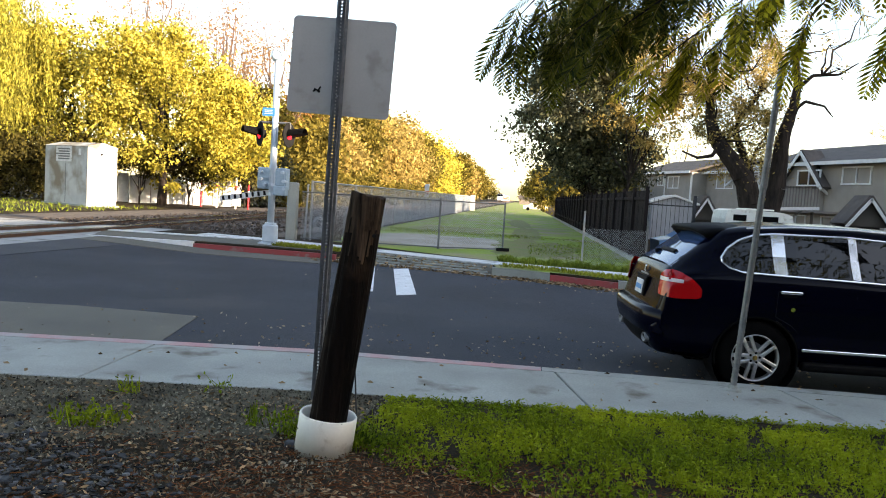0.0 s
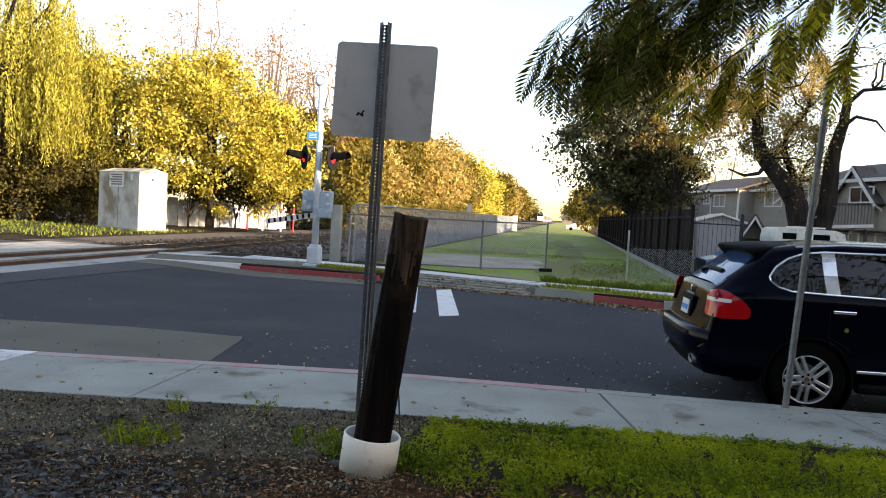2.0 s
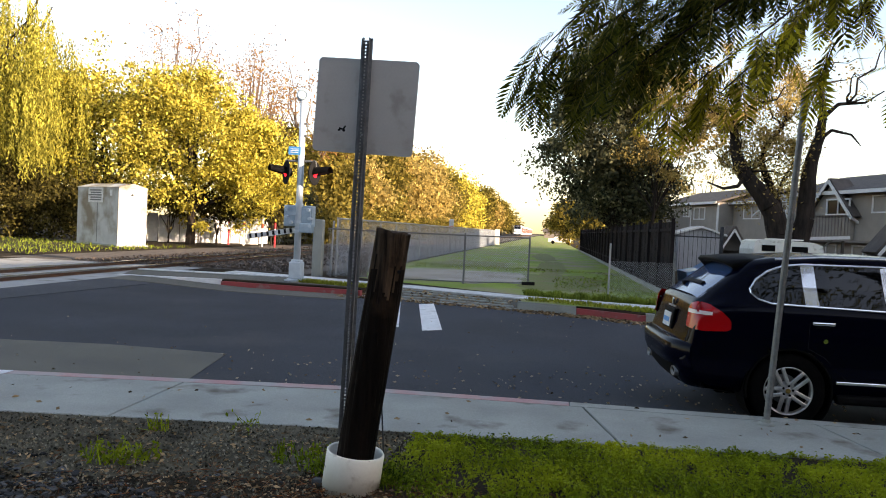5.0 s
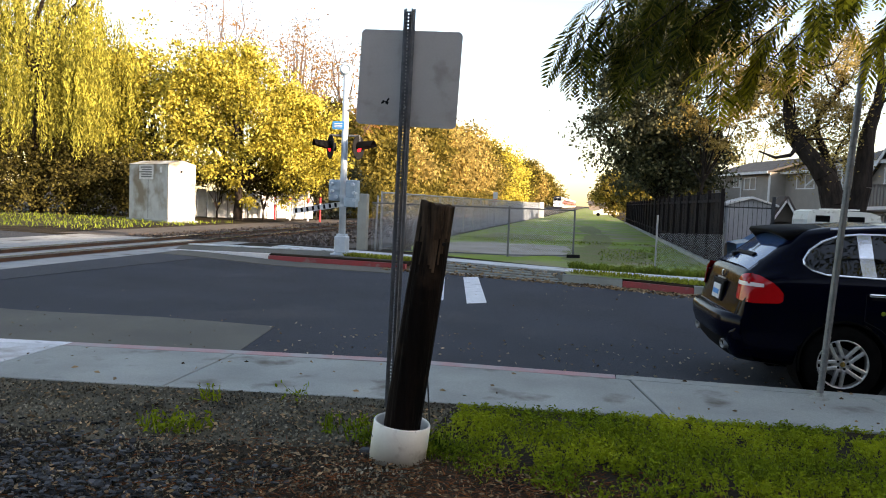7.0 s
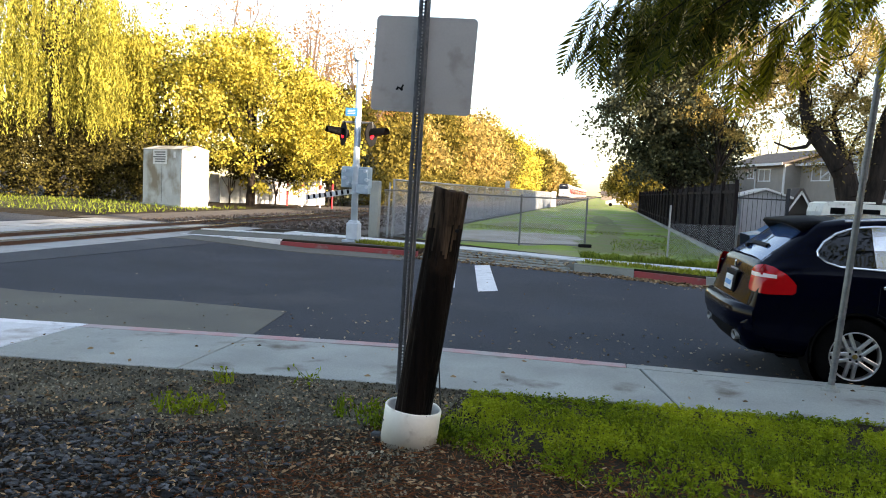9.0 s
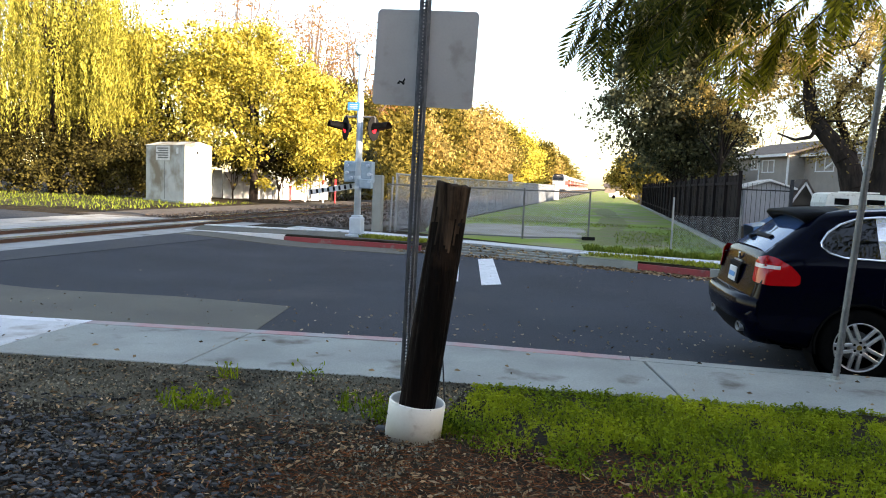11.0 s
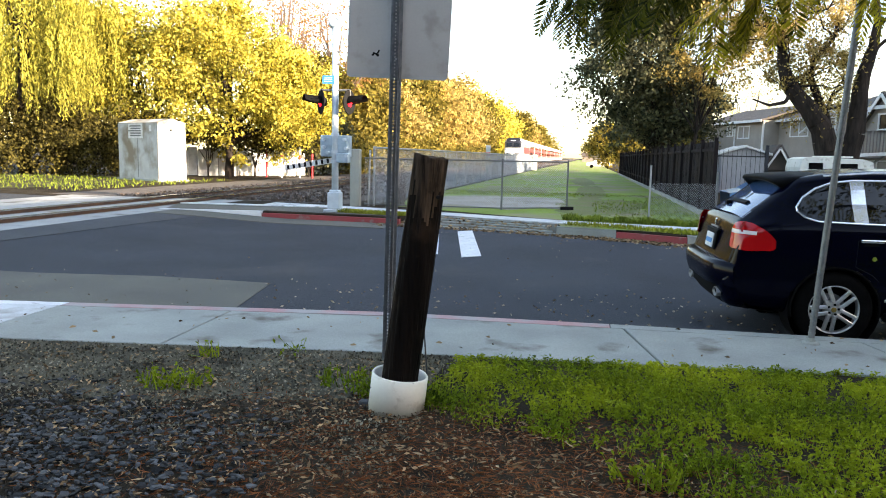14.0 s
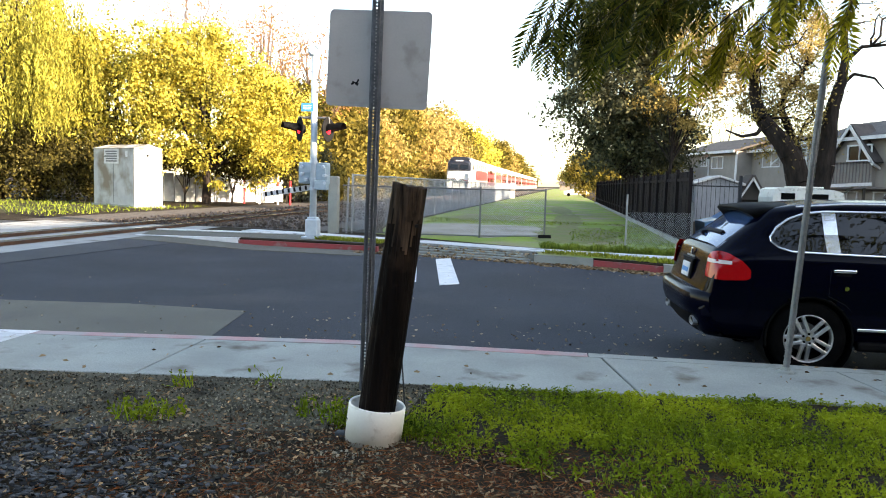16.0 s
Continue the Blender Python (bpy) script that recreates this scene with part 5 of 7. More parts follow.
def fences():
    f = tagged(empty("chain_link_fence"), "galvanised chain-link fence across the field", "fence")
    pts = [(-6.6, 21.95), (-4.6, 22.0), (-2.42, 22.2), (-0.52, 23.3)]
    for a, b in zip(pts, pts[1:]):
        chain_link(f, (*a, 0), (*b, 0), 1.45, 0.07, 0.0022)
        part("top_rail", R((*a, 1.46), (*b, 1.46), 0.022, seg=6), M["dull_galv"], f)
        part("bottom_rail", R((*a, 0.06), (*b, 0.06), 0.018, seg=6), M["dull_galv"], f)
    for p in pts[1:]:
        part("post", R((*p, -0.05), (*p, 1.52), 0.03), M["dull_galv"], f)
    part("grey_post", B((-6.9, 22.0, 0.85), (0.3, 0.26, 1.75), bevel=0.03), M["concrete"], f, "thick grey concrete post")
    part("thin_post", R((-6.55, 22.2, -0.05), (-6.5, 22.2, 1.7), 0.03), M["galv"], f)
    # gate leaf standing open and stake in the grass
    part("drop_rod", B((-0.5, 22.9, 0.07), (0.4, 0.06, 0.1), Matrix.Rotation(0.4, 4, "Z")), M["black"], f)
    s = tagged(empty("fence_stake", pose(1.62, 19.4, 0)), "pale metal fence stake in the grass", "post")
    part("shaft", R((0, 0, -0.05), (0, 0, 1.45), 0.024, seg=8), M["galv"], s)
    f = tagged(empty("fence_right"), "thin chain-link fence before the board fence", "fence")
    chain_link(f, (1.62, 19.5, 0), (3.45, 20.6, 0), 1.0, 0.07, 0.002)
    part("post", R((3.42, 20.6, -0.05), (3.42, 20.6, 1.3), 0.028), M["dull_galv"], f)
    f = tagged(empty("track_fence"), "long grey chain-link fence along the tracks", "fence")
    ys = [22.3 + 3.0 * k for k in range(25)]
    for y in ys:
        part("post", R((-6.4, y, -0.05), (-6.4, y, 1.82), 0.035, seg=8), M["galv"], f)
    for k in range(0, 24, 4):
        chain_link(f, (-6.4, ys[k], 0), (-6.4, ys[k + 4], 0), 1.75, 0.08, 0.0022)
    part("top_rail", R((-6.4, ys[0], 1.78), (-6.4, ys[-1], 1.78), 0.03, seg=6), M["galv"], f)
    p = tagged(empty("marker_post", pose(-6.1, 92, 0)), "white marker post in the far field", "post")
    part("shaft", B((0, 0, 0.95), (0.55, 0.4, 1.9), bevel=0.04), M["pvc"], p)
    # solid dark board fence with posts and rails
    f = tagged(empty("board_fence"), "tall dark-stained board fence along the field", "fence")
    base = part("board", B((0, 0, 0), (0.03, 0.188, 2.0), bevel=0.004), M["dark_board"], f)
    base.location = (3.52, 21.6, 1.13)
    y, k = 21.8, 0
    while y < 80:
        o = new("board", base.data)
        o.parent, o.location = f, (3.52 + 0.006 * math.sin(k * 7.7), y, 1.13 + 0.015 * math.sin(k * 3.1))
        y, k = y + 0.2, k + 1
    for i in range(25):
        part("post", B((3.46, 21.45 + 2.4 * i, 1.1), (0.09, 0.09, 2.25)), M["dark_board"], f)
    for z in (0.5, 1.9):
        part("fence_rail", B((3.47, 50.7, z), (0.04, 58.5, 0.09)), M["dark_board"], f)
    part("footing", B((3.42, 50.7, 0.05), (0.14, 58.5, 0.16)), M["concrete"], f, "pale concrete footing")
    # black iron gate fence beside the car park
    f = tagged(empty("iron_fence"), "black iron bar fence before the car park", "fence")
    for z in (0.2, 1.75):
        part("iron_rail", B((4.56, 24.5, z), (1.9, 0.03, 0.04)), M["black_iron"], f)
    for i in range(14):
        part("bar", B((3.65 + 0.135 * i, 24.5, 1.0), (0.012, 0.012, 1.9)), M["black_iron"], f)
    part("post", B((5.46, 24.5, 1.05), (0.09, 0.09, 2.1)), M["black_iron"], f)


sign_post()
wooden_post()
leaning_pole()
crossing_signal()
relay_cabinet()
fences()


# ---- the parked car ----
def car_paint(name, colour):
    m = mat(name, colour, colour, 3.0, 0.2, metal=0.0, bump=0.0, fine=300, spec=0.04, coat=0.1)
    m.node_tree.nodes["Principled BSDF"].inputs["Coat Roughness"].default_value = 0.03
    return m


M["paint"] = car_paint("paint", (0.0006, 0.001, 0.006))
M["tint_glass"] = glass_mat("tint_glass", (0.004, 0.0045, 0.005), 0.02)
# blue in the base colour stands in for the reflected sky
M["rear_glass"] = glass_mat("rear_glass", (0.04, 0.08, 0.18), 0.02, 1.0)
M["rear_glass"].node_tree.nodes["Principled BSDF"].inputs["IOR"].default_value = 2.2
M["chrome"] = mat("chrome", (0.85, 0.85, 0.86), (0.8, 0.8, 0.8), 5, 0.12, metal=1.0, bump=0.0)
M["alloy"] = mat("alloy", (0.62, 0.62, 0.63), (0.5, 0.5, 0.51), 9, 0.3, metal=0.85, bump=0.0)
M["gold_cap"] = mat("gold_cap", (0.45, 0.32, 0.10), (0.35, 0.24, 0.07), 9, 0.35, metal=0.8, bump=0.0)
M["rubber"] = mat("rubber", (0.003, 0.003, 0.003), (0.005, 0.005, 0.005), 12, 0.9, bump=0.2, spec=0.03)
M["red_lamp"] = glass_mat("red_lamp", (0.42, 0.003, 0.005), 0.12)
M["clear_lamp"] = glass_mat("clear_lamp", (0.75, 0.62, 0.6), 0.1)
M["plastic"] = mat("plastic", (0.004, 0.004, 0.005), (0.006, 0.006, 0.006), 12, 0.6, bump=0.05, spec=0.06)

# lengthwise stations: x from the tail, underside, top, half width at the waist, half width of the roof edge, waist height
STATIONS = np.array([
    (0.00, 0.50, 0.70, 0.80, 0.78, 0.64), (0.03, 0.40, 0.80, 0.85, 0.80, 0.70), (0.08, 0.34, 0.92, 0.885, 0.80, 0.82), (0.11, 0.32, 1.10, 0.905, 0.79, 0.97),
    (0.16, 0.31, 1.17, 0.92, 0.76, 1.05), (0.26, 0.30, 1.25, 0.935, 0.73, 1.10), (0.45, 0.29, 1.395, 0.945, 0.70, 1.13), (0.70, 0.28, 1.555, 0.955, 0.67, 1.14),
    (0.95, 0.27, 1.62, 0.963, 0.66, 1.14), (1.40, 0.26, 1.66, 0.965, 0.665, 1.14), (2.00, 0.26, 1.67, 0.963, 0.67, 1.13), (2.60, 0.26, 1.65, 0.960, 0.66, 1.11),
    (3.00, 0.26, 1.59, 0.955, 0.65, 1.09), (3.35, 0.26, 1.42, 0.955, 0.68, 1.07), (3.70, 0.26, 1.20, 0.955, 0.74, 1.04), (4.0, 0.27, 1.12, 0.95, 0.76, 0.99),
    (4.4, 0.28, 1.04, 0.93, 0.74, 0.92), (4.65, 0.32, 0.92, 0.88, 0.68, 0.80), (4.78, 0.42, 0.74, 0.76, 0.60, 0.62)])


STATIONS[3:, 2] += 0.05
STATIONS[7:13, 2] += 0.02
STATIONS[7, 2] += 0.025
STATIONS[3:, 5] += 0.06


def section(x):
    lo, top, w, wr, waist = (np.interp(x, STATIONS[:, 0], STATIONS[:, k]) for k in range(1, 6))
    waist = min(waist, top - 0.02)
    drop = min(0.06, (top - waist) * 0.5)
    pts = [(0, lo), (w * 0.80, lo), (w * 0.93, lo + 0.06), (w * 0.975, lo + 0.16), (w, lo + 0.36 * (waist - lo)), (w * 1.0, lo + 0.7 * (waist - lo)), (w * 0.985, waist - 0.06), (w * 0.955, waist),
           (w * 0.93 + (wr - w * 0.93) * 0.35, waist + (top - drop - waist) * 0.38), (w * 0.93 + (wr - w * 0.93) * 0.75, waist + (top - drop - waist) * 0.8), (wr, top - drop), (wr * 0.88, top - drop * 0.35), (wr * 0.5, top - 0.006), (0, top)]
    return np.array(pts)


def side_y(x, z):
    s = section(x)[1:11]
    return float(np.interp(z, s[:, 1], s[:, 0]))


def top_z(x):
    return float(np.interp(x, STATIONS[:, 0], STATIONS[:, 2]))


def side_panel(outline, off, thick=0.006, n=10):
    """A panel that lies on the body's flank (the side towards -y), off metres proud of it. outline: lower and upper edges as (x, z)."""
    low, high = outline
    bm = bmesh.new()
    xs = np.linspace(low[0][0], low[-1][0], 14)
    rows = []
    for x in xs:
        z0, z1 = np.interp(x, [p[0] for p in low], [p[1] for p in low]), np.interp(x, [p[0] for p in high], [p[1] for p in high])
        rows.append([bm.verts.new((x, -side_y(x, z) - off, z)) for z in np.linspace(z0, max(z1, z0 + 0.004), n)])
    for a, b in zip(rows, rows[1:]):
        for i in range(n - 1):
            bm.faces.new((a[i], b[i], b[i + 1], a[i + 1]))
    return bm


def tube(pts, r, seg=8):
    """One round bar swept along the points."""
    bm = bmesh.new()
    pts = [Vector(p) for p in pts]
    rings = []
    for k, p in enumerate(pts):
        d = (pts[min(k + 1, len(pts) - 1)] - pts[max(k - 1, 0)]).normalized()
        a = d.orthogonal().normalized() if not rings else (side - d * side.dot(d)).normalized()
        side = a
        b = d.cross(a)
        rings.append([bm.verts.new(p + (a * math.cos(q) + b * math.sin(q)) * r) for q in np.linspace(0, 2 * math.pi, seg, endpoint=False)])
    for a, b in zip(rings, rings[1:]):
        for i in range(seg):
            bm.faces.new((a[i], a[(i + 1) % seg], b[(i + 1) % seg], b[i]))
    bm.faces.new(rings[0][::-1]), bm.faces.new(rings[-1])
    return bm


def flank_line(pts, r, off=0.004):
    return tube([(x, -side_y(x, z) - off, z) for x, z in pts], r)


def build_car():
    car = tagged(empty("car", pose(1.34, 8.57, ROAD_Z, 0, 0, 3.6)), "glossy dark blue SUV parked along the kerb", "car")
    xs = np.unique(np.concatenate([np.linspace(0, 0.3, 13), np.linspace(0.3, 4.5, 106), np.linspace(4.5, 4.78, 8)]))
    bm = bmesh.new()
    rings = []
    for x in xs:
        s = section(x)
        t = np.linspace(0, len(s) - 1, 53)
        half = [(np.interp(k, range(len(s)), s[:, 0]), np.interp(k, range(len(s)), s[:, 1])) for k in t]
        ring = [(-y, z) for y, z in half] + [(y, z) for y, z in half[-2:0:-1]]
        rings.append([bm.verts.new((x, y, z)) for y, z in ring])
    k = len(rings[0])
    for a, b in zip(rings, rings[1:]):
        for i in range(k):
            bm.faces.new((a[i], b[i], b[(i + 1) % k], a[(i + 1) % k]))
    bm.faces.new(rings[0]), bm.faces.new(rings[-1][::-1])
    for _ in range(2):
        bmesh.ops.smooth_vert(bm, verts=bm.verts, factor=0.5, use_axis_x=False, use_axis_y=True, use_axis_z=True)
    gone = [f for f in bm.faces if abs(f.calc_center_median().y) > 0.62 and any(math.hypot(f.calc_center_median().x - wx, f.calc_center_median().z - 0.37) < 0.415 for wx in (1.03, 3.94))]
    bmesh.ops.delete(bm, geom=gone, context="FACES")
    bmesh.ops.recalc_face_normals(bm, faces=bm.faces)
    part("body", bm, M["paint"], car, smooth=True)
    for wx in (1.03, 3.94):
        for s in (-1, 1):
            bm = bmesh.new()                         # arch lip and dark wheel house
            pts = [(wx + 0.412 * math.cos(a), s * (side_y(wx, 0.6) - 0.0), 0.37 + 0.412 * math.sin(a)) for a in np.linspace(radians(-12), radians(192), 20)]
            part("arch_lip", tube(pts, 0.012), M["rubber"], car)
            bm = lathe(bmesh.new(), [(0.43, 0.0), (0.43, 0.3), (0.0, 0.3)], 28, pose(wx, s * 0.95, 0.37, 90 * s, 0, 0))
            part("wheel_house", bm, M["plastic"], car)
            wheel(car, wx, s)
    # glass
    q_low = [(0.66, 1.310), (0.72, 1.260), (0.84, 1.225), (1.16, 1.215)]
    q_high = [(0.66, 1.350), (0.72, 1.440), (0.84, 1.525), (1.0, 1.585), (1.16, 1.605)]
    r_low, r_high = [(1.24, 1.215), (1.93, 1.200)], [(1.24, 1.610), (1.93, 1.620)]
    f_low, f_high = [(2.02, 1.200), (3.05, 1.170)], [(2.02, 1.620), (2.6, 1.590), (2.82, 1.520), (3.05, 1.380)]
    for low, high in ((q_low, q_high), (r_low, r_high), (f_low, f_high)):
        part("side_window", side_panel((low, high), 0.005), M["tint_glass"], car, "dark tinted side window")
    # glossy black pillars; chrome stands in for the sky they reflect
    for x0, x1 in ((1.165, 1.295), (1.935, 2.015)):
        part("pillar_trim", side_panel(([(x0, 1.215), (x1, 1.210)], [(x0, 1.610), (x1, 1.620)]), 0.009), M["chrome"], car, "glossy black pillar made bright as its sky reflection")
    line = [(3.05, 1.165), (2.0, 1.195), (1.2, 1.210), (0.84, 1.220), (0.72, 1.255), (0.66, 1.310), (0.655, 1.350), (0.72, 1.445), (0.84, 1.530), (1.0, 1.590), (1.2, 1.615), (1.93, 1.625), (2.6, 1.595), (2.82, 1.525)]
    part("window_trim", flank_line(line, 0.011, 0.008), M["chrome"], car, "bright chrome window surround")
    # rear screen, curved across
    bm = bmesh.new()
    rows = []
    for x in np.linspace(0.18, 0.64, 10):
        z, half = top_z(x), float(np.interp(x, [0.18, 0.64], [0.68, 0.57]))
        rows.append([bm.verts.new((x - 0.012 + 0.05 * (y / half) ** 2 * 0.4, y, z + 0.012 - 0.035 * (y / half) ** 4)) for y in np.linspace(-half, half, 13)])
    for a, b in zip(rows, rows[1:]):
        for i in range(12):
            bm.faces.new((a[i], a[i + 1], b[i + 1], b[i]))
    bmesh.ops.recalc_face_normals(bm, faces=bm.faces)
    part("rear_window", bm, M["rear_glass"], car, "sloping rear window", smooth=True)
    bm = B((0.31, -0.1, 1.36), (0.05, 0.58, 0.03), Matrix.Rotation(radians(-38), 4, "Y"), bevel=0.01)
    box(bm, (0.27, 0.16, 1.33), (0.09, 0.08, 0.05), bevel=0.015)
    part("rear_wiper", bm, M["plastic"], car)
    bm = bmesh.new()                                 # roof spoiler: a thick lip that reaches back, with drooping ends
    rows = []
    for y in np.linspace(-0.6, 0.6, 17):
        f = (abs(y) / 0.6) ** 4
        back, drop = 0.44 + 0.10 * f, 0.05 * f
        rows.append([bm.verts.new((x, y, z)) for x, z in ((0.92, 1.69 - drop), (0.70, 1.675 - drop), (back, 1.645 - drop), (back - 0.015, 1.62 - drop), (back + 0.04, 1.59 - 1.6 * drop), (0.72, 1.60 - drop))])
    for a, b in zip(rows, rows[1:]):
        for i in range(6):
            bm.faces.new((a[i], b[i], b[(i + 1) % 6], a[(i + 1) % 6]))
    bm.faces.new(rows[0]), bm.faces.new(rows[-1][::-1])
    bmesh.ops.recalc_face_normals(bm, faces=bm.faces)
    part("spoiler", bm, M["plastic"], car, "dark roof spoiler", smooth=True)
    for s in (-1, 1):
        part("roof_rail", tube([(0.95, s * 0.62, 1.65), (1.4, s * 0.63, 1.69), (2.0, s * 0.635, 1.70), (2.7, s * 0.62, 1.68), (2.9, s * 0.61, 1.65)], 0.014), M["alloy"], car)
    # tail lamps wrap the corners
    def lamp_skin(s, f0, f1, low, high, off):
        bm = bmesh.new()
        rows = []
        for k in range(22):
            f = f0 + (f1 - f0) * k / 21
            lo, hi = low(f), high(f)
            row = []
            for g in np.linspace(0, 1, 7):
                z = lo + (hi - lo) * g
                back = float(np.interp(z, STATIONS[:6, 2], STATIONS[:6, 0]))
                if f < 0.35:
                    y, x = float(np.interp(f, [0, 0.35], [0.73, 0.88])), back - 0.02 - off + 0.05 * (f / 0.35) ** 3
                else:
                    x = float(np.interp(f, [0.35, 1], [back + 0.035, 0.45]))
                    y = side_y(x, z) + 0.012 + off
                row.append(bm.verts.new((x, s * y, z)))
            rows.append(row)
        for a, b in zip(rows, rows[1:]):
            for i in range(6):
                bm.faces.new((a[i], b[i], b[i + 1], a[i + 1]))
        bmesh.ops.recalc_face_normals(bm, faces=bm.faces)
        return bm
    for s in (-1, 1):
        low = lambda f: float(np.interp(f, [0, 0.06, 0.5, 0.94, 1], [0.97, 0.94, 0.915, 0.925, 0.95]))
        high = lambda f: float(np.interp(f, [0, 0.06, 0.3, 0.55, 0.8, 0.94, 1], [1.13, 1.18, 1.20, 1.18, 1.12, 1.06, 1.02]))
        lamp = part("tail_lamp", lamp_skin(s, 0, 1, low, high, 0.0), M["red_lamp"], car, "large red wraparound tail lamp", smooth=True)
        part("clear_strip", lamp_skin(s, 0.04, 0.62, lambda f: 1.085 - 0.02 * f, lambda f: 1.125 - 0.03 * f, 0.005), M["clear_lamp"], lamp, "pale clear lamp strip", smooth=True)
    # tailgate, plate and bumper details
    bm = B((0.06, 0, 0.94), (0.03, 0.44, 0.22), Matrix.Rotation(radians(8), 4, "Y"), bevel=0.02)
    part("plate_recess", bm, M["plastic"], car)
    pl = part("number_plate", B((0.04, 0, 0.93), (0.01, 0.31, 0.155), Matrix.Rotation(radians(8), 4, "Y"), bevel=0.004), M["white_refl"], car, "white number plate")
    part("plate_bar", B((0.032, 0, 0.925), (0.006, 0.24, 0.05), Matrix.Rotation(radians(8), 4, "Y")), M["blue_sign"], pl)
    part("badge", B((0.098, 0, 1.13), (0.02, 0.06, 0.075), bevel=0.015), M["chrome"], car)
    part("tailgate_lettering", B((0.09, 0.0, 1.075), (0.012, 0.32, 0.018)), M["alloy"], car)
    part("gate_handle", B((0.075, 0, 1.05), (0.03, 0.5, 0.02), bevel=0.006), M["plastic"], car)
    bm = bmesh.new()                                 # bumper shelf and dark lower apron
    ys = np.linspace(-0.9, 0.9, 19)
    rows = []
    for y in ys:
        x = -0.09 + 0.22 * abs(y / 0.93) ** 5
        rows.append([bm.verts.new((x + dx, y, z)) for dx, z in ((0.14, 0.79), (0.01, 0.78), (-0.02, 0.735), (-0.012, 0.62), (0.02, 0.53), (0.15, 0.50))])
    for a, b in zip(rows, rows[1:]):
        for i in range(5):
            bm.faces.new((a[i], b[i], b[i + 1], a[i + 1]))
    bmesh.ops.recalc_face_normals(bm, faces=bm.faces)
    part("bumper", bm, M["paint"], car, smooth=True)
    bm = bmesh.new()
    rows = []
    for y in ys:
        x = -0.03 + 0.22 * abs(y / 0.93) ** 5
        rows.append([bm.verts.new((x + dx, y * 0.97, z)) for dx, z in ((0.0, 0.53), (0.02, 0.42), (0.10, 0.33), (0.4, 0.30))])
    for a, b in zip(rows, rows[1:]):
        for i in range(3):
            bm.faces.new((a[i], b[i], b[i + 1], a[i + 1]))
    bmesh.ops.recalc_face_normals(bm, faces=bm.faces)
    part("lower_apron", bm, M["plastic"], car, "dark grey lower bumper", smooth=True)
    for s in (-1, 1):
        bm = lathe(bmesh.new(), [(0.05, 0.2), (0.066, 0.0), (0.058, -0.005), (0.05, 0.05)], 18, pose(-0.015, s * 0.62, 0.45, 0, 90, 0) @ Matrix.Diagonal((0.75, 1.5, 1, 1)))
        part("exhaust_tip", bm, M["dull_galv"], car, smooth=True)
    # flank details
    for x in (1.32, 2.36):
        h = part("door_handle", B((x, -side_y(x, 1.03) - 0.02, 1.05), (0.22, 0.03, 0.035), bevel=0.012), M["chrome"], car, "chrome door handle")
        part("handle_cup", side_panel(([(x - 0.07, 1.0), (x + 0.07, 1.0)], [(x - 0.07, 1.04), (x + 0.07, 1.04)]), 0.003), M["plastic"], h)
    part("lock", R((1.35, -side_y(1.35, 0.88) - 0.012, 0.88), (1.35, -side_y(1.35, 0.88) + 0.01, 0.88), 0.022), M["chrome"], car)
    part("sill_strip", B((2.44, -0.968, 0.48), (1.94, 0.02, 0.035), bevel=0.008), M["chrome"], car, "bright sill strip")
    part("sill", B((2.55, -0.90, 0.31), (2.1, 0.1, 0.1), bevel=0.03), M["plastic"], car)
    for pts in ([(1.20, 1.05), (1.19, 0.8), (1.35, 0.72), (1.58, 0.5), (1.62, 0.36)], [(1.97, 1.05), (1.97, 0.36)], [(3.05, 1.0), (3.0, 0.36)]):
        part("door_gap", flank_line(pts, 0.004, 0.0), M["black"], car)
    for s in (-1, 1):
        part("mirror", B((2.95, s * 1.05, 1.1), (0.12, 0.2, 0.15), bevel=0.04), M["paint"], car)
        part("head_lamp", B((4.55, s * 0.72, 0.8), (0.25, 0.3, 0.16), Matrix.Rotation(radians(-s * 25), 4, "Z"), bevel=0.04), M["clear_lamp"], car)
    bm = bmesh.new()
    rows = []
    for x in np.linspace(3.05, 3.62, 8):
        rows.append([bm.verts.new((x + 0.02, y, top_z(x) + 0.008 - 0.02 * (y / 0.62) ** 2)) for y in np.linspace(-0.62, 0.62, 9)])
    for a, b in zip(rows, rows[1:]):
        for i in range(8):
            bm.faces.new((a[i], a[i + 1], b[i + 1], b[i]))
    part("windscreen", bm, M["tint_glass"], car)


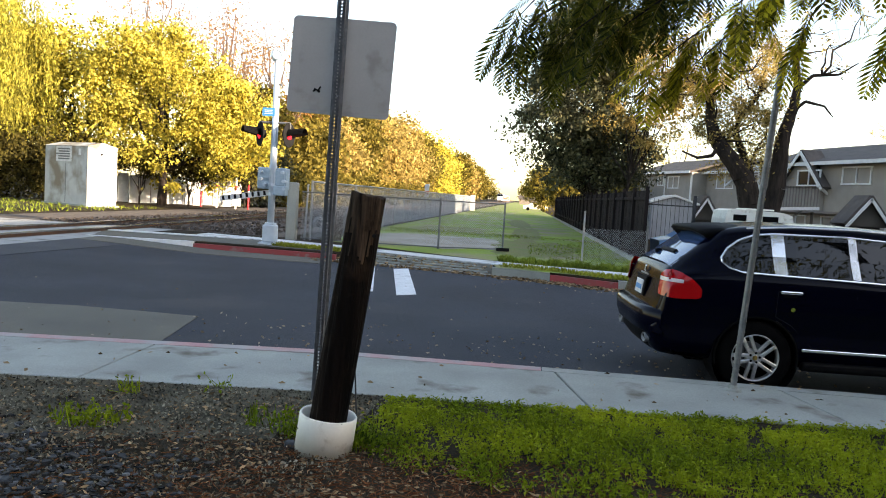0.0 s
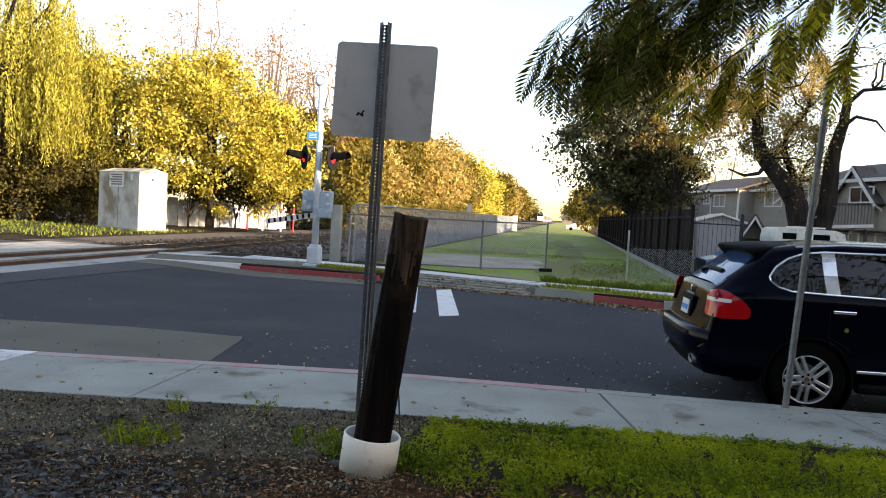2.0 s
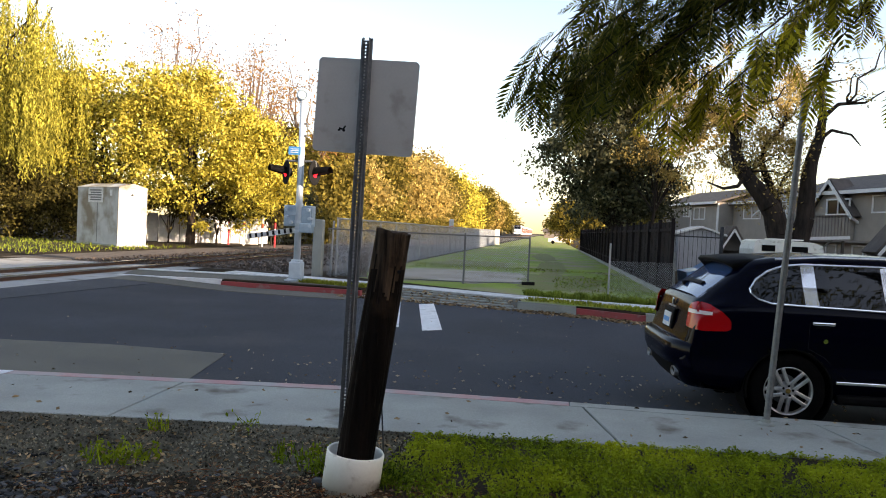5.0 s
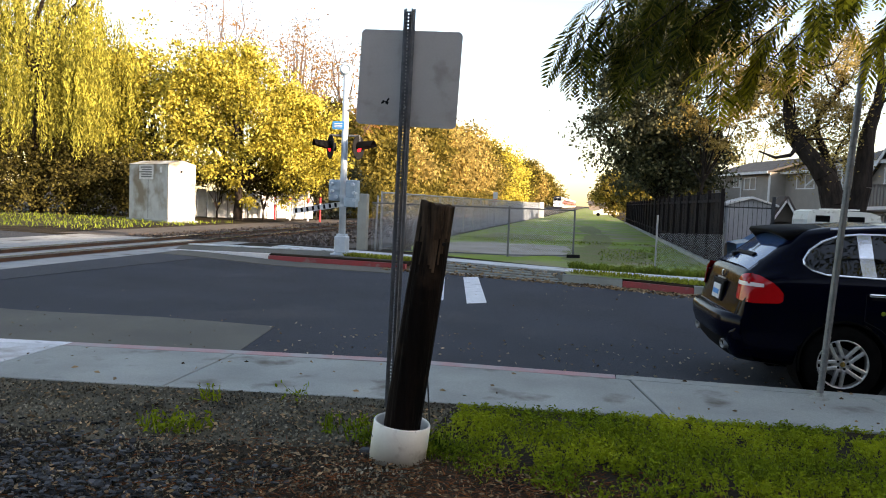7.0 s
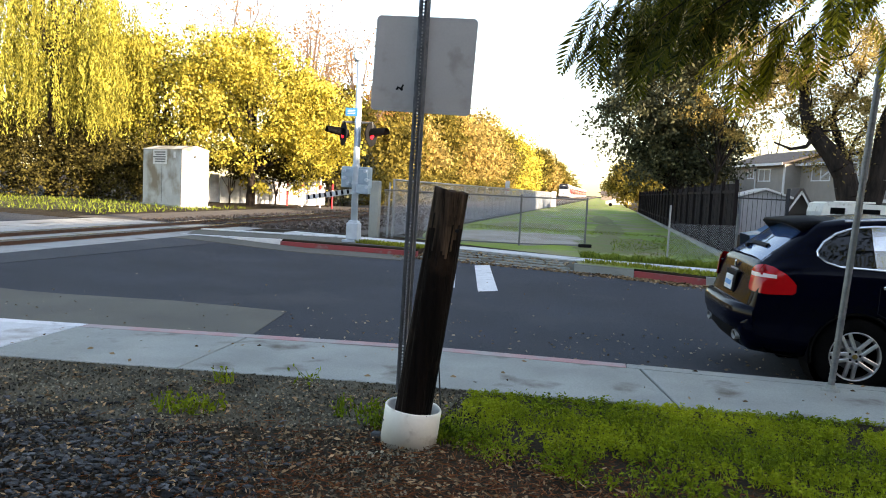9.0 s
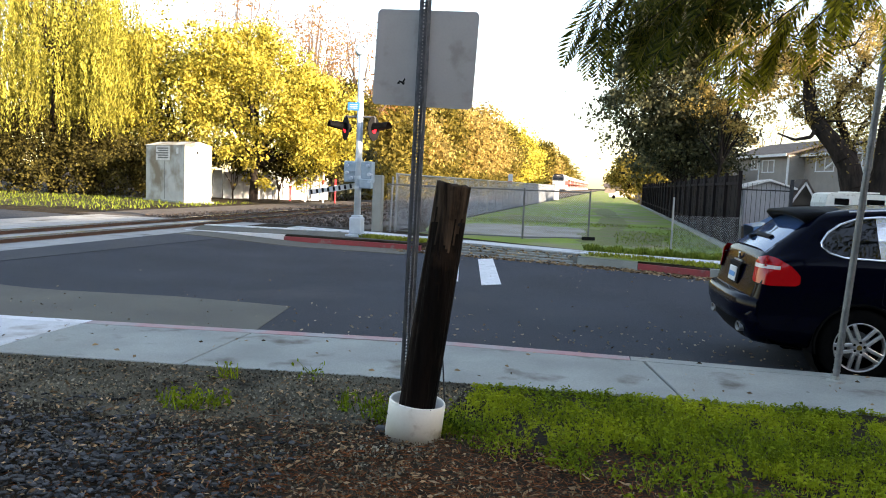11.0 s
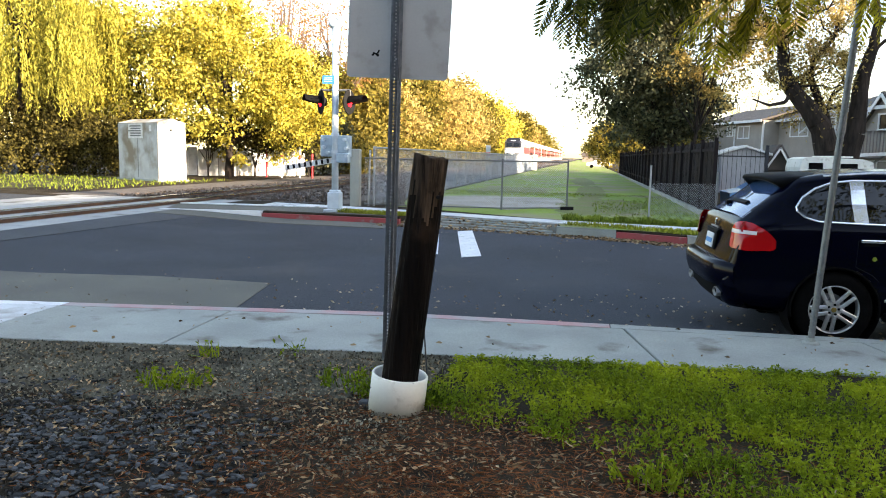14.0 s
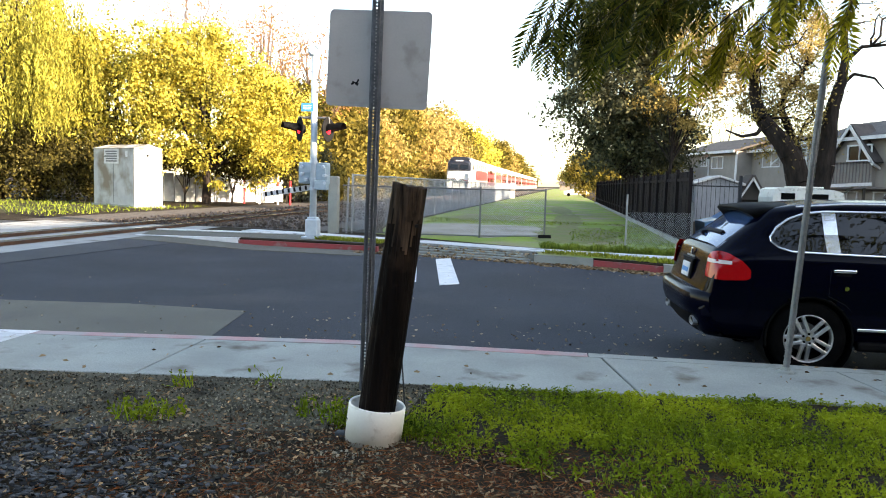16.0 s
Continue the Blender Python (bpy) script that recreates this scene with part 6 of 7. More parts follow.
def wheel(car, wx, s):
    m = pose(wx, s * 0.955, 0.37, 90 if s < 0 else -90, 0, 0) @ Matrix.Rotation(radians(43), 4, "Z")
    tyre_m, m = m, m @ Matrix.Diagonal((0.86, 0.86, 1, 1))
    w = part("wheel", lathe(bmesh.new(), [(0.275, -0.02), (0.262, -0.10), (0.262, -0.24), (0.0, -0.24)], 32, m), M["plastic"], car)
    t = [(0.236, 0.0), (0.285, 0.012), (0.345, 0.0), (0.366, -0.03), (0.37, -0.12), (0.366, -0.22), (0.34, -0.25), (0.235, -0.25)]
    part("tyre", lathe(bmesh.new(), t, 40, tyre_m), M["rubber"], w, "black rubber tyre", smooth=True)
    part("rim", lathe(bmesh.new(), [(0.255, -0.06), (0.262, -0.005), (0.276, 0.004), (0.28, -0.01)], 40, m), M["alloy"], w, "silver alloy rim", smooth=True)
    part("hub", lathe(bmesh.new(), [(0.0, 0.0), (0.032, 0.0), (0.036, -0.012), (0.085, -0.016), (0.098, -0.03), (0.09, -0.1)], 24, m), M["alloy"], w)
    part("hub_cap", lathe(bmesh.new(), [(0.0, 0.008), (0.026, 0.006), (0.03, -0.002)], 16, m), M["gold_cap"], w, "gold-coloured hub cap")
    for k in range(5):
        bm = bmesh.new()
        for d in (-1, 1):
            a = radians(72 * k)
            p0, p1 = Vector((0.06, d * 0.034, -0.022)), Vector((0.262, d * 0.044, -0.010))
            mid = (p0 + p1) / 2
            ang = math.atan2(p1.y - p0.y, p1.x - p0.x)
            box(bm, mid, ((p1 - p0).length, 0.042, 0.03), Matrix.Rotation(ang, 4, "Z"), bevel=0.007)
        bmesh.ops.transform(bm, matrix=m @ Matrix.Rotation(radians(72 * k), 4, "Z"), verts=bm.verts)
        part("spoke", bm, M["alloy"], w)
        a = m @ Matrix.Rotation(radians(72 * k + 36), 4, "Z")
        part("wheel_bolt", R(a @ Vector((0.058, 0, -0.03)), a @ Vector((0.058, 0, -0.008)), 0.013, seg=8), M["plastic"], w)
    part("brake_disc", lathe(bmesh.new(), [(0.0, -0.12), (0.17, -0.12), (0.17, -0.14)], 24, m), M["dull_galv"], w)


build_car()


# ---- buildings ----
def window(parent, x, y, z, w, h, face=-1):
    win = part("window", B((x, y + 0.05, z), (w, 0.08, h)), M["house_glass"], parent, "dark sash window with white frame")
    for dx, dz, sw, sh in ((0, h / 2, w + 0.16, 0.09), (0, -h / 2, w + 0.16, 0.09), (-w / 2, 0, 0.09, h), (w / 2, 0, 0.09, h), (0, 0, 0.06, h)):
        part("frame", B((x + dx, y - 0.02, z + dz), (sw, 0.08, sh)), M["trim"], win)


def gable_roof(x0, x1, y0, y1, eave, ridge, over=0.45, along="x", thick=0.16):
    """A pitched roof; along: the way its ridge runs."""
    if along == "x":
        half = (y1 - y0) / 2 + over
        pr = [(-half, eave), (0, ridge), (half, eave), (half, eave - thick), (0, ridge - thick), (-half, eave - thick)]
        m = pose((x0 + x1) / 2, (y0 + y1) / 2, 0, 0, 0, 90)
        return prism(bmesh.new(), pr, x1 - x0 + 2 * over, m)
    half = (x1 - x0) / 2 + over
    pr = [(-half, eave), (0, ridge), (half, eave), (half, eave - thick), (0, ridge - thick), (-half, eave - thick)]
    return prism(bmesh.new(), pr, y1 - y0 + 2 * over, pose((x0 + x1) / 2, (y0 + y1) / 2, 0))


def gablet(parent, x, z0, w, h, y, depth, material):
    """A steep front gable with white barge boards, its apex at z0 + h."""
    pr = [(x - w / 2, z0), (x, z0 + h), (x + w / 2, z0)]
    part("gable_wall", prism(bmesh.new(), pr, depth, pose(0, y + depth / 2, 0)), material, parent)
    a = math.atan2(h, w / 2)
    L = math.hypot(h, w / 2) + 0.12
    for s in (-1, 1):
        c = (x + s * w / 4 * 1.03, y - 0.08 + depth / 2, z0 + h / 2)
        part("gable_roof", B((c[0] + s * 0.05, c[1], c[2] + 0.12), (L, depth + 0.4, 0.1), Matrix.Rotation(s * a, 4, "Y")), M["shingle"], parent)
        part("barge_board", B((c[0] - s * 0.0, y - 0.34, c[2] - 0.02), (L, 0.05, min(0.2, 0.07 * w)), Matrix.Rotation(s * a, 4, "Y")), M["trim"], parent, "white barge board")


def apartments():
    def house(x, y, u0, u1, label, deep=9.0, ridge=6.7):
        """One block; in its own space the front lies along x at y 0."""
        b = tagged(empty("apartment_building", pose(x, y, 0, 0, 0, -73)), label, "building", "apartment houses")
        part("wall", B(((u0 + u1) / 2, deep / 2, 2.55), (u1 - u0, deep, 5.2)), M["stucco"], b)
        part("roof", gable_roof(u0, u1, 0, deep, 5.2, ridge, 0.5), M["shingle"], b, "brown shingle roof")
        part("fascia", B(((u0 + u1) / 2, -0.53, 5.1), (u1 - u0 + 1.0, 0.06, 0.22)), M["trim"], b)
        for u in (u0, u1):
            part("corner_board", B((u, -0.03, 2.6), (0.22, 0.1, 5.0)), M["trim"], b)
        return b

    b = house(19.35, 47, -9.0, 10.5, "taupe two-storey apartment house with a white-trimmed front gable")
    gablet(b, -3.95, 3.5, 4.5, 2.35, -0.3, 1.0, M["stucco"])
    part("gable_front", B((-3.95, -0.15, 2.9), (3.6, 0.3, 1.6)), M["stucco"], b)
    window(b, -3.2, -0.38, 4.2, 2.1, 0.95)
    for i in range(12):
        part("batten", B((-5.6 + 0.3 * i, -0.32, 2.9), (0.06, 0.05, 1.55)), M["stucco_dark"], b)
    for s in (-1, 1):
        part("gable_brace", B((-3.95 + s * 2.1, -0.35, 3.45), (0.14, 0.9, 0.14), Matrix.Rotation(radians(-32), 4, "X")), M["trim"], b, "white timber brace")
    window(b, 0.5, 0.0, 4.33, 2.3, 1.0)
    window(b, 5.5, 0.0, 4.33, 2.3, 1.0)
    part("floor_band", B((0.75, -0.3, 2.05), (19.4, 0.6, 0.14)), M["stucco_dark"], b)
    for u in (-4.6, -1.2, 2.2, 6.0):
        window(b, u, 0.0, 1.2, 1.9, 1.2)
    part("vent_pipe", R((-1.0, 4.0, 6.4), (-1.0, 4.0, 7.0), 0.06), M["dull_galv"], b)

    b = house(16.4, 68.5, -3.1, 9.2, "taupe two-storey apartment house half hidden by an oak")
    window(b, 2.4, 0.0, 4.32, 2.5, 1.15)
    window(b, 6.6, 0.0, 4.32, 2.3, 1.1)
    window(b, 2.4, 0.0, 1.3, 2.3, 1.2)
    part("eave_brace", B((3.6, -0.4, 4.2), (0.1, 0.9, 0.1), Matrix.Rotation(radians(40), 4, "X")), M["trim"], b)
    b = house(12.6, 76, -3.6, 7.7, "taupe two-storey apartment house with a low shingle roof")
    window(b, 4.4, 0.0, 4.2, 2.0, 1.05)
    window(b, 1.9, 0.0, 4.4, 1.1, 0.95)
    part("down_pipe", R((2.9, -0.08, 0.1), (2.9, -0.08, 5.0), 0.06), M["trim"], b)
    window(b, 4.4, 0.0, 1.3, 2.0, 1.1)

    s = tagged(empty("garden_shed"), "pale shed with white-trimmed gable behind the bars", "shed")
    part("wall", prism(bmesh.new(), [(6.75, 0), (6.75, 1.95), (7.85, 2.3), (9.0, 1.95), (9.0, 0)], 3.0, pose(0, 41.5, 0)), M["shed_board"], s)
    part("roof", gable_roof(6.75, 9.0, 40, 43, 2.02, 2.42, 0.15, "y", 0.1), M["trim"], s, "white roof edge")
    s = tagged(empty("porch"), "dark porch with a steep white-trimmed gable", "porch")
    part("wall", B((9.6, 41.4, 0.9), (0.9, 1.2, 1.8)), M["brown_wall"], s)
    gablet(s, 9.6, 1.2, 1.3, 1.1, 40.6, 1.2, M["brown_wall"])
    s = tagged(empty("porch"), "dark porch with a steep white-trimmed gable", "porch")
    part("wall", B((15.7, 36.9, 0.8), (1.5, 1.2, 1.6)), M["brown_wall"], s)
    gablet(s, 15.7, 1.4, 1.9, 1.25, 36.0, 1.2, M["brown_wall"])
    s = tagged(empty("carport"), "low carport with a pale sloping roof edge", "carport")
    part("roof", B((11.9, 36.5, 1.98), (2.6, 3.0, 0.12), Matrix.Rotation(radians(-4), 4, "Y")), M["stucco_dark"], s)
    part("fascia", B((11.9, 34.96, 2.0), (2.6, 0.05, 0.14), Matrix.Rotation(radians(-4), 4, "Y")), M["trim"], s)
    for x in (10.8, 13.0):
        part("post", B((x, 35.2, 0.95), (0.1, 0.1, 1.95)), M["brown_wall"], s)
    part("strut", B((12.1, 35.1, 1.6), (1.1, 0.08, 0.07), Matrix.Rotation(radians(-40), 4, "Y")), M["old_asphalt"], s)

    v = tagged(empty("van", pose(7.78, 26.4, 0)), "white van parked behind the fence", "van")
    outline = [(-1.05, 0.35), (-1.08, 1.45), (-1.02, 1.72), (-0.85, 1.78), (0.75, 1.74), (1.05, 1.64), (1.12, 1.3), (1.15, 0.35)]
    part("body", prism(bmesh.new(), outline, 1.8), M["pvc"], v)
    part("windscreen", B((-0.62, -0.905, 1.5), (0.42, 0.02, 0.2)), M["tint_glass"], v)
    part("side_window", B((0.35, -0.905, 1.5), (0.5, 0.02, 0.18)), M["tint_glass"], v)
    part("roof_rack", B((0.1, 0, 1.80), (0.9, 1.2, 0.05), bevel=0.015), M["pvc"], v)
    for x in (-0.7, 0.75):
        part("wheel", R((x, -0.92, 0.32), (x, 0.92, 0.32), 0.32, seg=18), M["rubber"], v)
    c = tagged(empty("parked_car", pose(5.0, 23.1, -0.1)), "light blue car parked behind the fence", "car")
    bm = prism(bmesh.new(), [(-0.9, 0.3), (-0.95, 0.8), (-0.5, 0.9), (-0.1, 1.15), (0.7, 1.2), (1.4, 0.95), (2.1, 0.85), (2.2, 0.3)], 1.6)
    M["blue_car"] = car_paint("blue_car", (0.16, 0.3, 0.5))
    part("body", bm, M["blue_car"], c)
    for x in (-0.3, 1.6):
        part("wheel", R((x, -0.82, 0.4), (x, 0.82, 0.4), 0.3, seg=16), M["rubber"], c)

    # plain blocks that close the street, unseen from the walk, added to cast shade
    c = tagged(empty("street_end_building"), "unseen tall stucco block added to shade the street", "building", "closing buildings")
    part("wall", B((40, 12, 6.9), (10, 76, 14.2)), M["stucco"], c)
    part("roof", gable_roof(35, 45, -26, 50, 13.8, 15.0, 0.4, "y"), M["shingle"], c)
    c = tagged(empty("street_end_building"), "unseen tall brown block added behind the lawn for shade", "building", "closing buildings")
    part("wall", B((0, -18, 4.6), (70, 8, 9.4)), M["brown_wall"], c)
    part("roof", gable_roof(-35, 35, -22, -14, 9.3, 11.0, 0.5), M["shingle"], c)
    # far side of the tracks: sunlit wall seen between the trees, posts at the foot crossing
    w = tagged(empty("yard_wall"), "pale sunlit board wall beyond the tracks", "wall")
    for i in range(13):
        f = i / 12
        part("board", B((-24.6 + 5.6 * f, 42.6 + 5.6 * f, 0.86 + 0.06 * math.sin(i * 2.2)), (0.60, 0.06, 1.75), Matrix.Rotation(radians(45), 4, "Z")), M["white_refl"], w)
    for x, y, h, m in ((-17.4, 44, 1.9, "white_refl"), (-18.6, 44, 2.0, "white_refl"), (-19.6, 44, 1.6, "red_refl"), (-16.6, 44, 1.5, "red_refl")):
        p = tagged(empty("crossing_post", pose(x, y, 0)), "thin red and white post at the foot crossing", "post", "posts at the foot crossing")
        part("shaft", R((0, 0, 0), (0, 0, h), 0.06), M[m], p)
        part("band", R((0, 0, h * 0.6), (0, 0, h * 0.75), 0.064), M["red_refl" if m == "white_refl" else "white_refl"], p)
    p = tagged(empty("track_sign", pose(-6.7, 52, 0)), "white and red track sign by the fence", "sign")
    part("post", R((0, 0, 0), (0, 0, 1.9), 0.04), M["galv"], p)
    part("plate", B((0, -0.05, 1.9), (0.32, 0.02, 0.9), bevel=0.005), M["white_refl"], p)
    part("red_band", B((0, -0.065, 1.75), (0.3, 0.012, 0.22)), M["red_refl"], p)
    # far end of the corridor
    for x, y, w_, h in ((0.5, 340, 4, 2.4), (4.5, 370, 4, 2.2)):
        h_ = tagged(empty("far_house"), "small pale house at the far end of the field", "building", "far houses")
        part("wall", B((x, y, h / 2), (w_, 6, h)), M["stucco_dark"], h_)
        part("roof", gable_roof(x - w_ / 2, x + w_ / 2, y - 3, y + 3, h, h + 1.6), M["shingle"], h_)
    c = tagged(empty("parked_car", pose(2.3, 130, 0)), "white car parked at the far end of the field", "car")
    part("body", prism(bmesh.new(), [(-2.1, 0.3), (-2.15, 0.85), (-1.2, 1.0), (-0.7, 1.4), (0.8, 1.4), (1.4, 1.0), (2.1, 0.85), (2.1, 0.3)], 1.7), M["pvc"], c)
    for x in (-1.3, 1.3):
        part("wheel", R((x, -0.87, 0.3), (x, 0.87, 0.3), 0.3, seg=14), M["rubber"], c)


apartments()


# ---- the train ----
M["train_white"] = mat("train_white", (0.78, 0.78, 0.77), (0.7, 0.7, 0.69), 0.8, 0.35, bump=0.0, spec=0.5)
M["train_red"] = mat("train_red", (0.42, 0.02, 0.03), (0.36, 0.02, 0.03), 0.8, 0.35, bump=0.0)
M["train_blue"] = mat("train_blue", (0.018, 0.021, 0.035), (0.015, 0.018, 0.03), 0.8, 0.4, bump=0.0)
M["train_steel"] = mat("train_steel", (0.55, 0.55, 0.55), (0.46, 0.46, 0.46), 1.0, 0.35, metal=0.8, bump=0.0)
M["head_light"] = glow_mat("head_light", (1.0, 0.93, 0.8), 25.0)
TRAIN = []


def rings_mesh(rings):
    bm = bmesh.new()
    vs = [[bm.verts.new(p) for p in r] for r in rings]
    k = len(vs[0])
    for a, b in zip(vs, vs[1:]):
        for i in range(k):
            bm.faces.new((a[i], a[(i + 1) % k], b[(i + 1) % k], b[i]))
    bm.faces.new(vs[0][::-1]), bm.faces.new(vs[-1])
    bmesh.ops.recalc_face_normals(bm, faces=bm.faces)
    return bm


def hull(y, lo, top, w, roof):
    return [(-w, y, lo), (-w, y, top - roof), (-w * 0.86, y, top - roof * 0.35), (-w * 0.5, y, top), (w * 0.5, y, top), (w * 0.86, y, top - roof * 0.35), (w, y, top - roof), (w, y, lo)]


def bogie(parent, y):
    b = part("bogie", B((0, y, 0.62), (2.3, 3.2, 0.4), bevel=0.05), M["black"], parent)
    for dy in (-1.1, 1.1):
        for s in (-1, 1):
            part("wheel", R((s * 0.68, y + dy, 0.48), (s * 0.81, y + dy, 0.48), 0.48, seg=18), M["rust"], b)


def locomotive():
    t = tagged(empty("locomotive"), "white diesel locomotive with striped nose and lit headlight", "locomotive")
    part("body", rings_mesh([hull(1.55, 1.1, 4.55, 1.5, 0.55), hull(3.0, 1.1, 4.75, 1.55, 0.5), hull(20, 1.1, 4.75, 1.55, 0.5)]), M["train_white"], t)
    part("nose", rings_mesh([hull(0.0, 0.95, 2.75, 1.25, 0.25), hull(0.4, 0.95, 2.95, 1.42, 0.2), hull(1.7, 0.95, 3.1, 1.5, 0.1)]), M["train_white"], t, "rounded white nose")
    part("cab_brow", rings_mesh([hull(1.15, 3.1, 4.15, 1.32, 0.5), hull(1.7, 3.1, 4.6, 1.52, 0.5)]), M["train_blue"], t, "dark cab front")
    part("cab_roof", rings_mesh([hull(1.4, 4.35, 4.78, 1.2, 0.3), hull(5.0, 4.45, 4.82, 1.4, 0.3)]), M["train_blue"], t)
    for s in (-1, 1):
        part("windscreen", B((s * 0.62, 1.13, 3.62), (0.98, 0.06, 0.72), Matrix.Rotation(radians(-14), 4, "X"), bevel=0.02), M["tint_glass"], t)
        part("cab_window", B((s * 1.545, 3.0, 3.55), (0.05, 1.0, 0.7)), M["tint_glass"], t)
        part("side_stripe", B((s * 1.56, 12.5, 2.6), (0.03, 14, 1.3)), M["train_red"], t, "red side stripe")
        part("ditch_light", lathe(bmesh.new(), [(0, 0), (0.11, 0), (0.12, 0.05)], 14, pose(s * 0.85, -0.02, 1.75, 90, 0, 0)), M["head_light"], t)
        for k in range(5):
            part("grille", B((s * 1.565, 7 + 2.6 * k, 3.7), (0.03, 1.9, 0.8)), M["dull_galv"], t)
    hl = part("headlight", lathe(bmesh.new(), [(0, 0.03), (0.24, 0.0), (0.26, 0.08)], 18, pose(0, -0.02, 2.45, 90, 0, 0)), M["head_light"], t, "lit white headlight")
    part("number_board", B((0, 1.28, 4.22), (0.9, 0.06, 0.24)), M["white_refl"], t)
    for k in range(5):
        for s in (-1, 1):
            part("nose_stripe", B((s * (0.18 + 0.26 * k), -0.015 + (0.12 if k > 3 else 0), 1.85), (0.13, 0.04, 0.7), Matrix.Rotation(radians(s * 32), 4, "Y")), M["train_blue"], t)
    part("pilot", B((0, 0.15, 0.62), (2.7, 0.3, 0.75), bevel=0.05), M["train_blue"], t, "dark pilot plate")
    part("coupler", B((0, -0.2, 0.85), (0.3, 0.5, 0.3), bevel=0.05), M["black"], t)
    bogie(t, 3.6), bogie(t, 16.5)
    part("fuel_tank", B((0, 10, 0.75), (2.4, 5, 0.7), bevel=0.1), M["black"], t)
    return t


def passenger_car():
    t = tagged(empty("passenger_car"), "white and red bilevel passenger coach", "train car", "coaches of the train")
    part("body", rings_mesh([hull(0.0, 0.6, 4.7, 1.5, 0.5), hull(25.6, 0.6, 4.7, 1.5, 0.5)]), M["train_white"], t)
    for s in (-1, 1):
        part("red_band", B((s * 1.51, 12.8, 2.35), (0.03, 25.5, 2.0)), M["train_red"], t, "broad red band")
        for k in range(11):
            part("window", B((s * 1.52, 1.8 + 2.2 * k, 3.35), (0.03, 1.5, 0.62)), M["tint_glass"], t)
            part("window", B((s * 1.535, 1.8 + 2.2 * k, 2.15), (0.03, 1.5, 0.62)), M["tint_glass"], t)
        part("door", B((s * 1.53, 12.8, 2.2), (0.04, 1.8, 2.6)), M["train_white"], t)
    part("gangway", B((0, -0.2, 2.2), (1.2, 0.5, 2.6)), M["black"], t)
    bogie(t, 3.2), bogie(t, 22.4)
    return t


TRAIN.append((locomotive(), 0.0))
first_coach = passenger_car()
TRAIN.append((first_coach, 20.8))
for k in range(1, 8):
    TRAIN.append((copy_thing(first_coach, Matrix()), 20.8 + 26.4 * k))


# ---- the feathery tree over the lawn ----
def frond(base, way, length, pairs, out, stems):
    """A drooping feather leaf: a stalk with paired narrow leaflets."""
    way = unit(np.asarray(way, float))
    side = unit(np.cross(way, np.array([0, 0, 1.0]) + rng.normal(0, 0.25, 3)))
    p, d = np.asarray(base, float), way.copy()
    step = length / pairs
    pts = [p]
    for k in range(pairs):
        d = unit(d + np.array([0, 0, -0.055]))
        p = p + d * step
        pts.append(p)
        f = (k + 1) / pairs
        l = length * (0.25 * math.sin(math.pi * min(0.97, 0.15 + 0.8 * f)) + 0.05)
        for s in (-1, 1):
            ld = unit(side * s + d * 0.75 + np.array([0, 0, -0.25]) + rng.normal(0, 0.07, 3))
            w = unit(np.cross(ld, np.cross(side, d))) * step * 0.30
            q = p + ld * l
            m = p + ld * l * 0.45
            out.append((p, m + w, q, m - w))
    pts = np.array(pts)
    for a, b in zip(pts[::3], pts[3::3]):
        w = side * 0.0025
        stems.append((a - w, a + w, b + w, b - w))


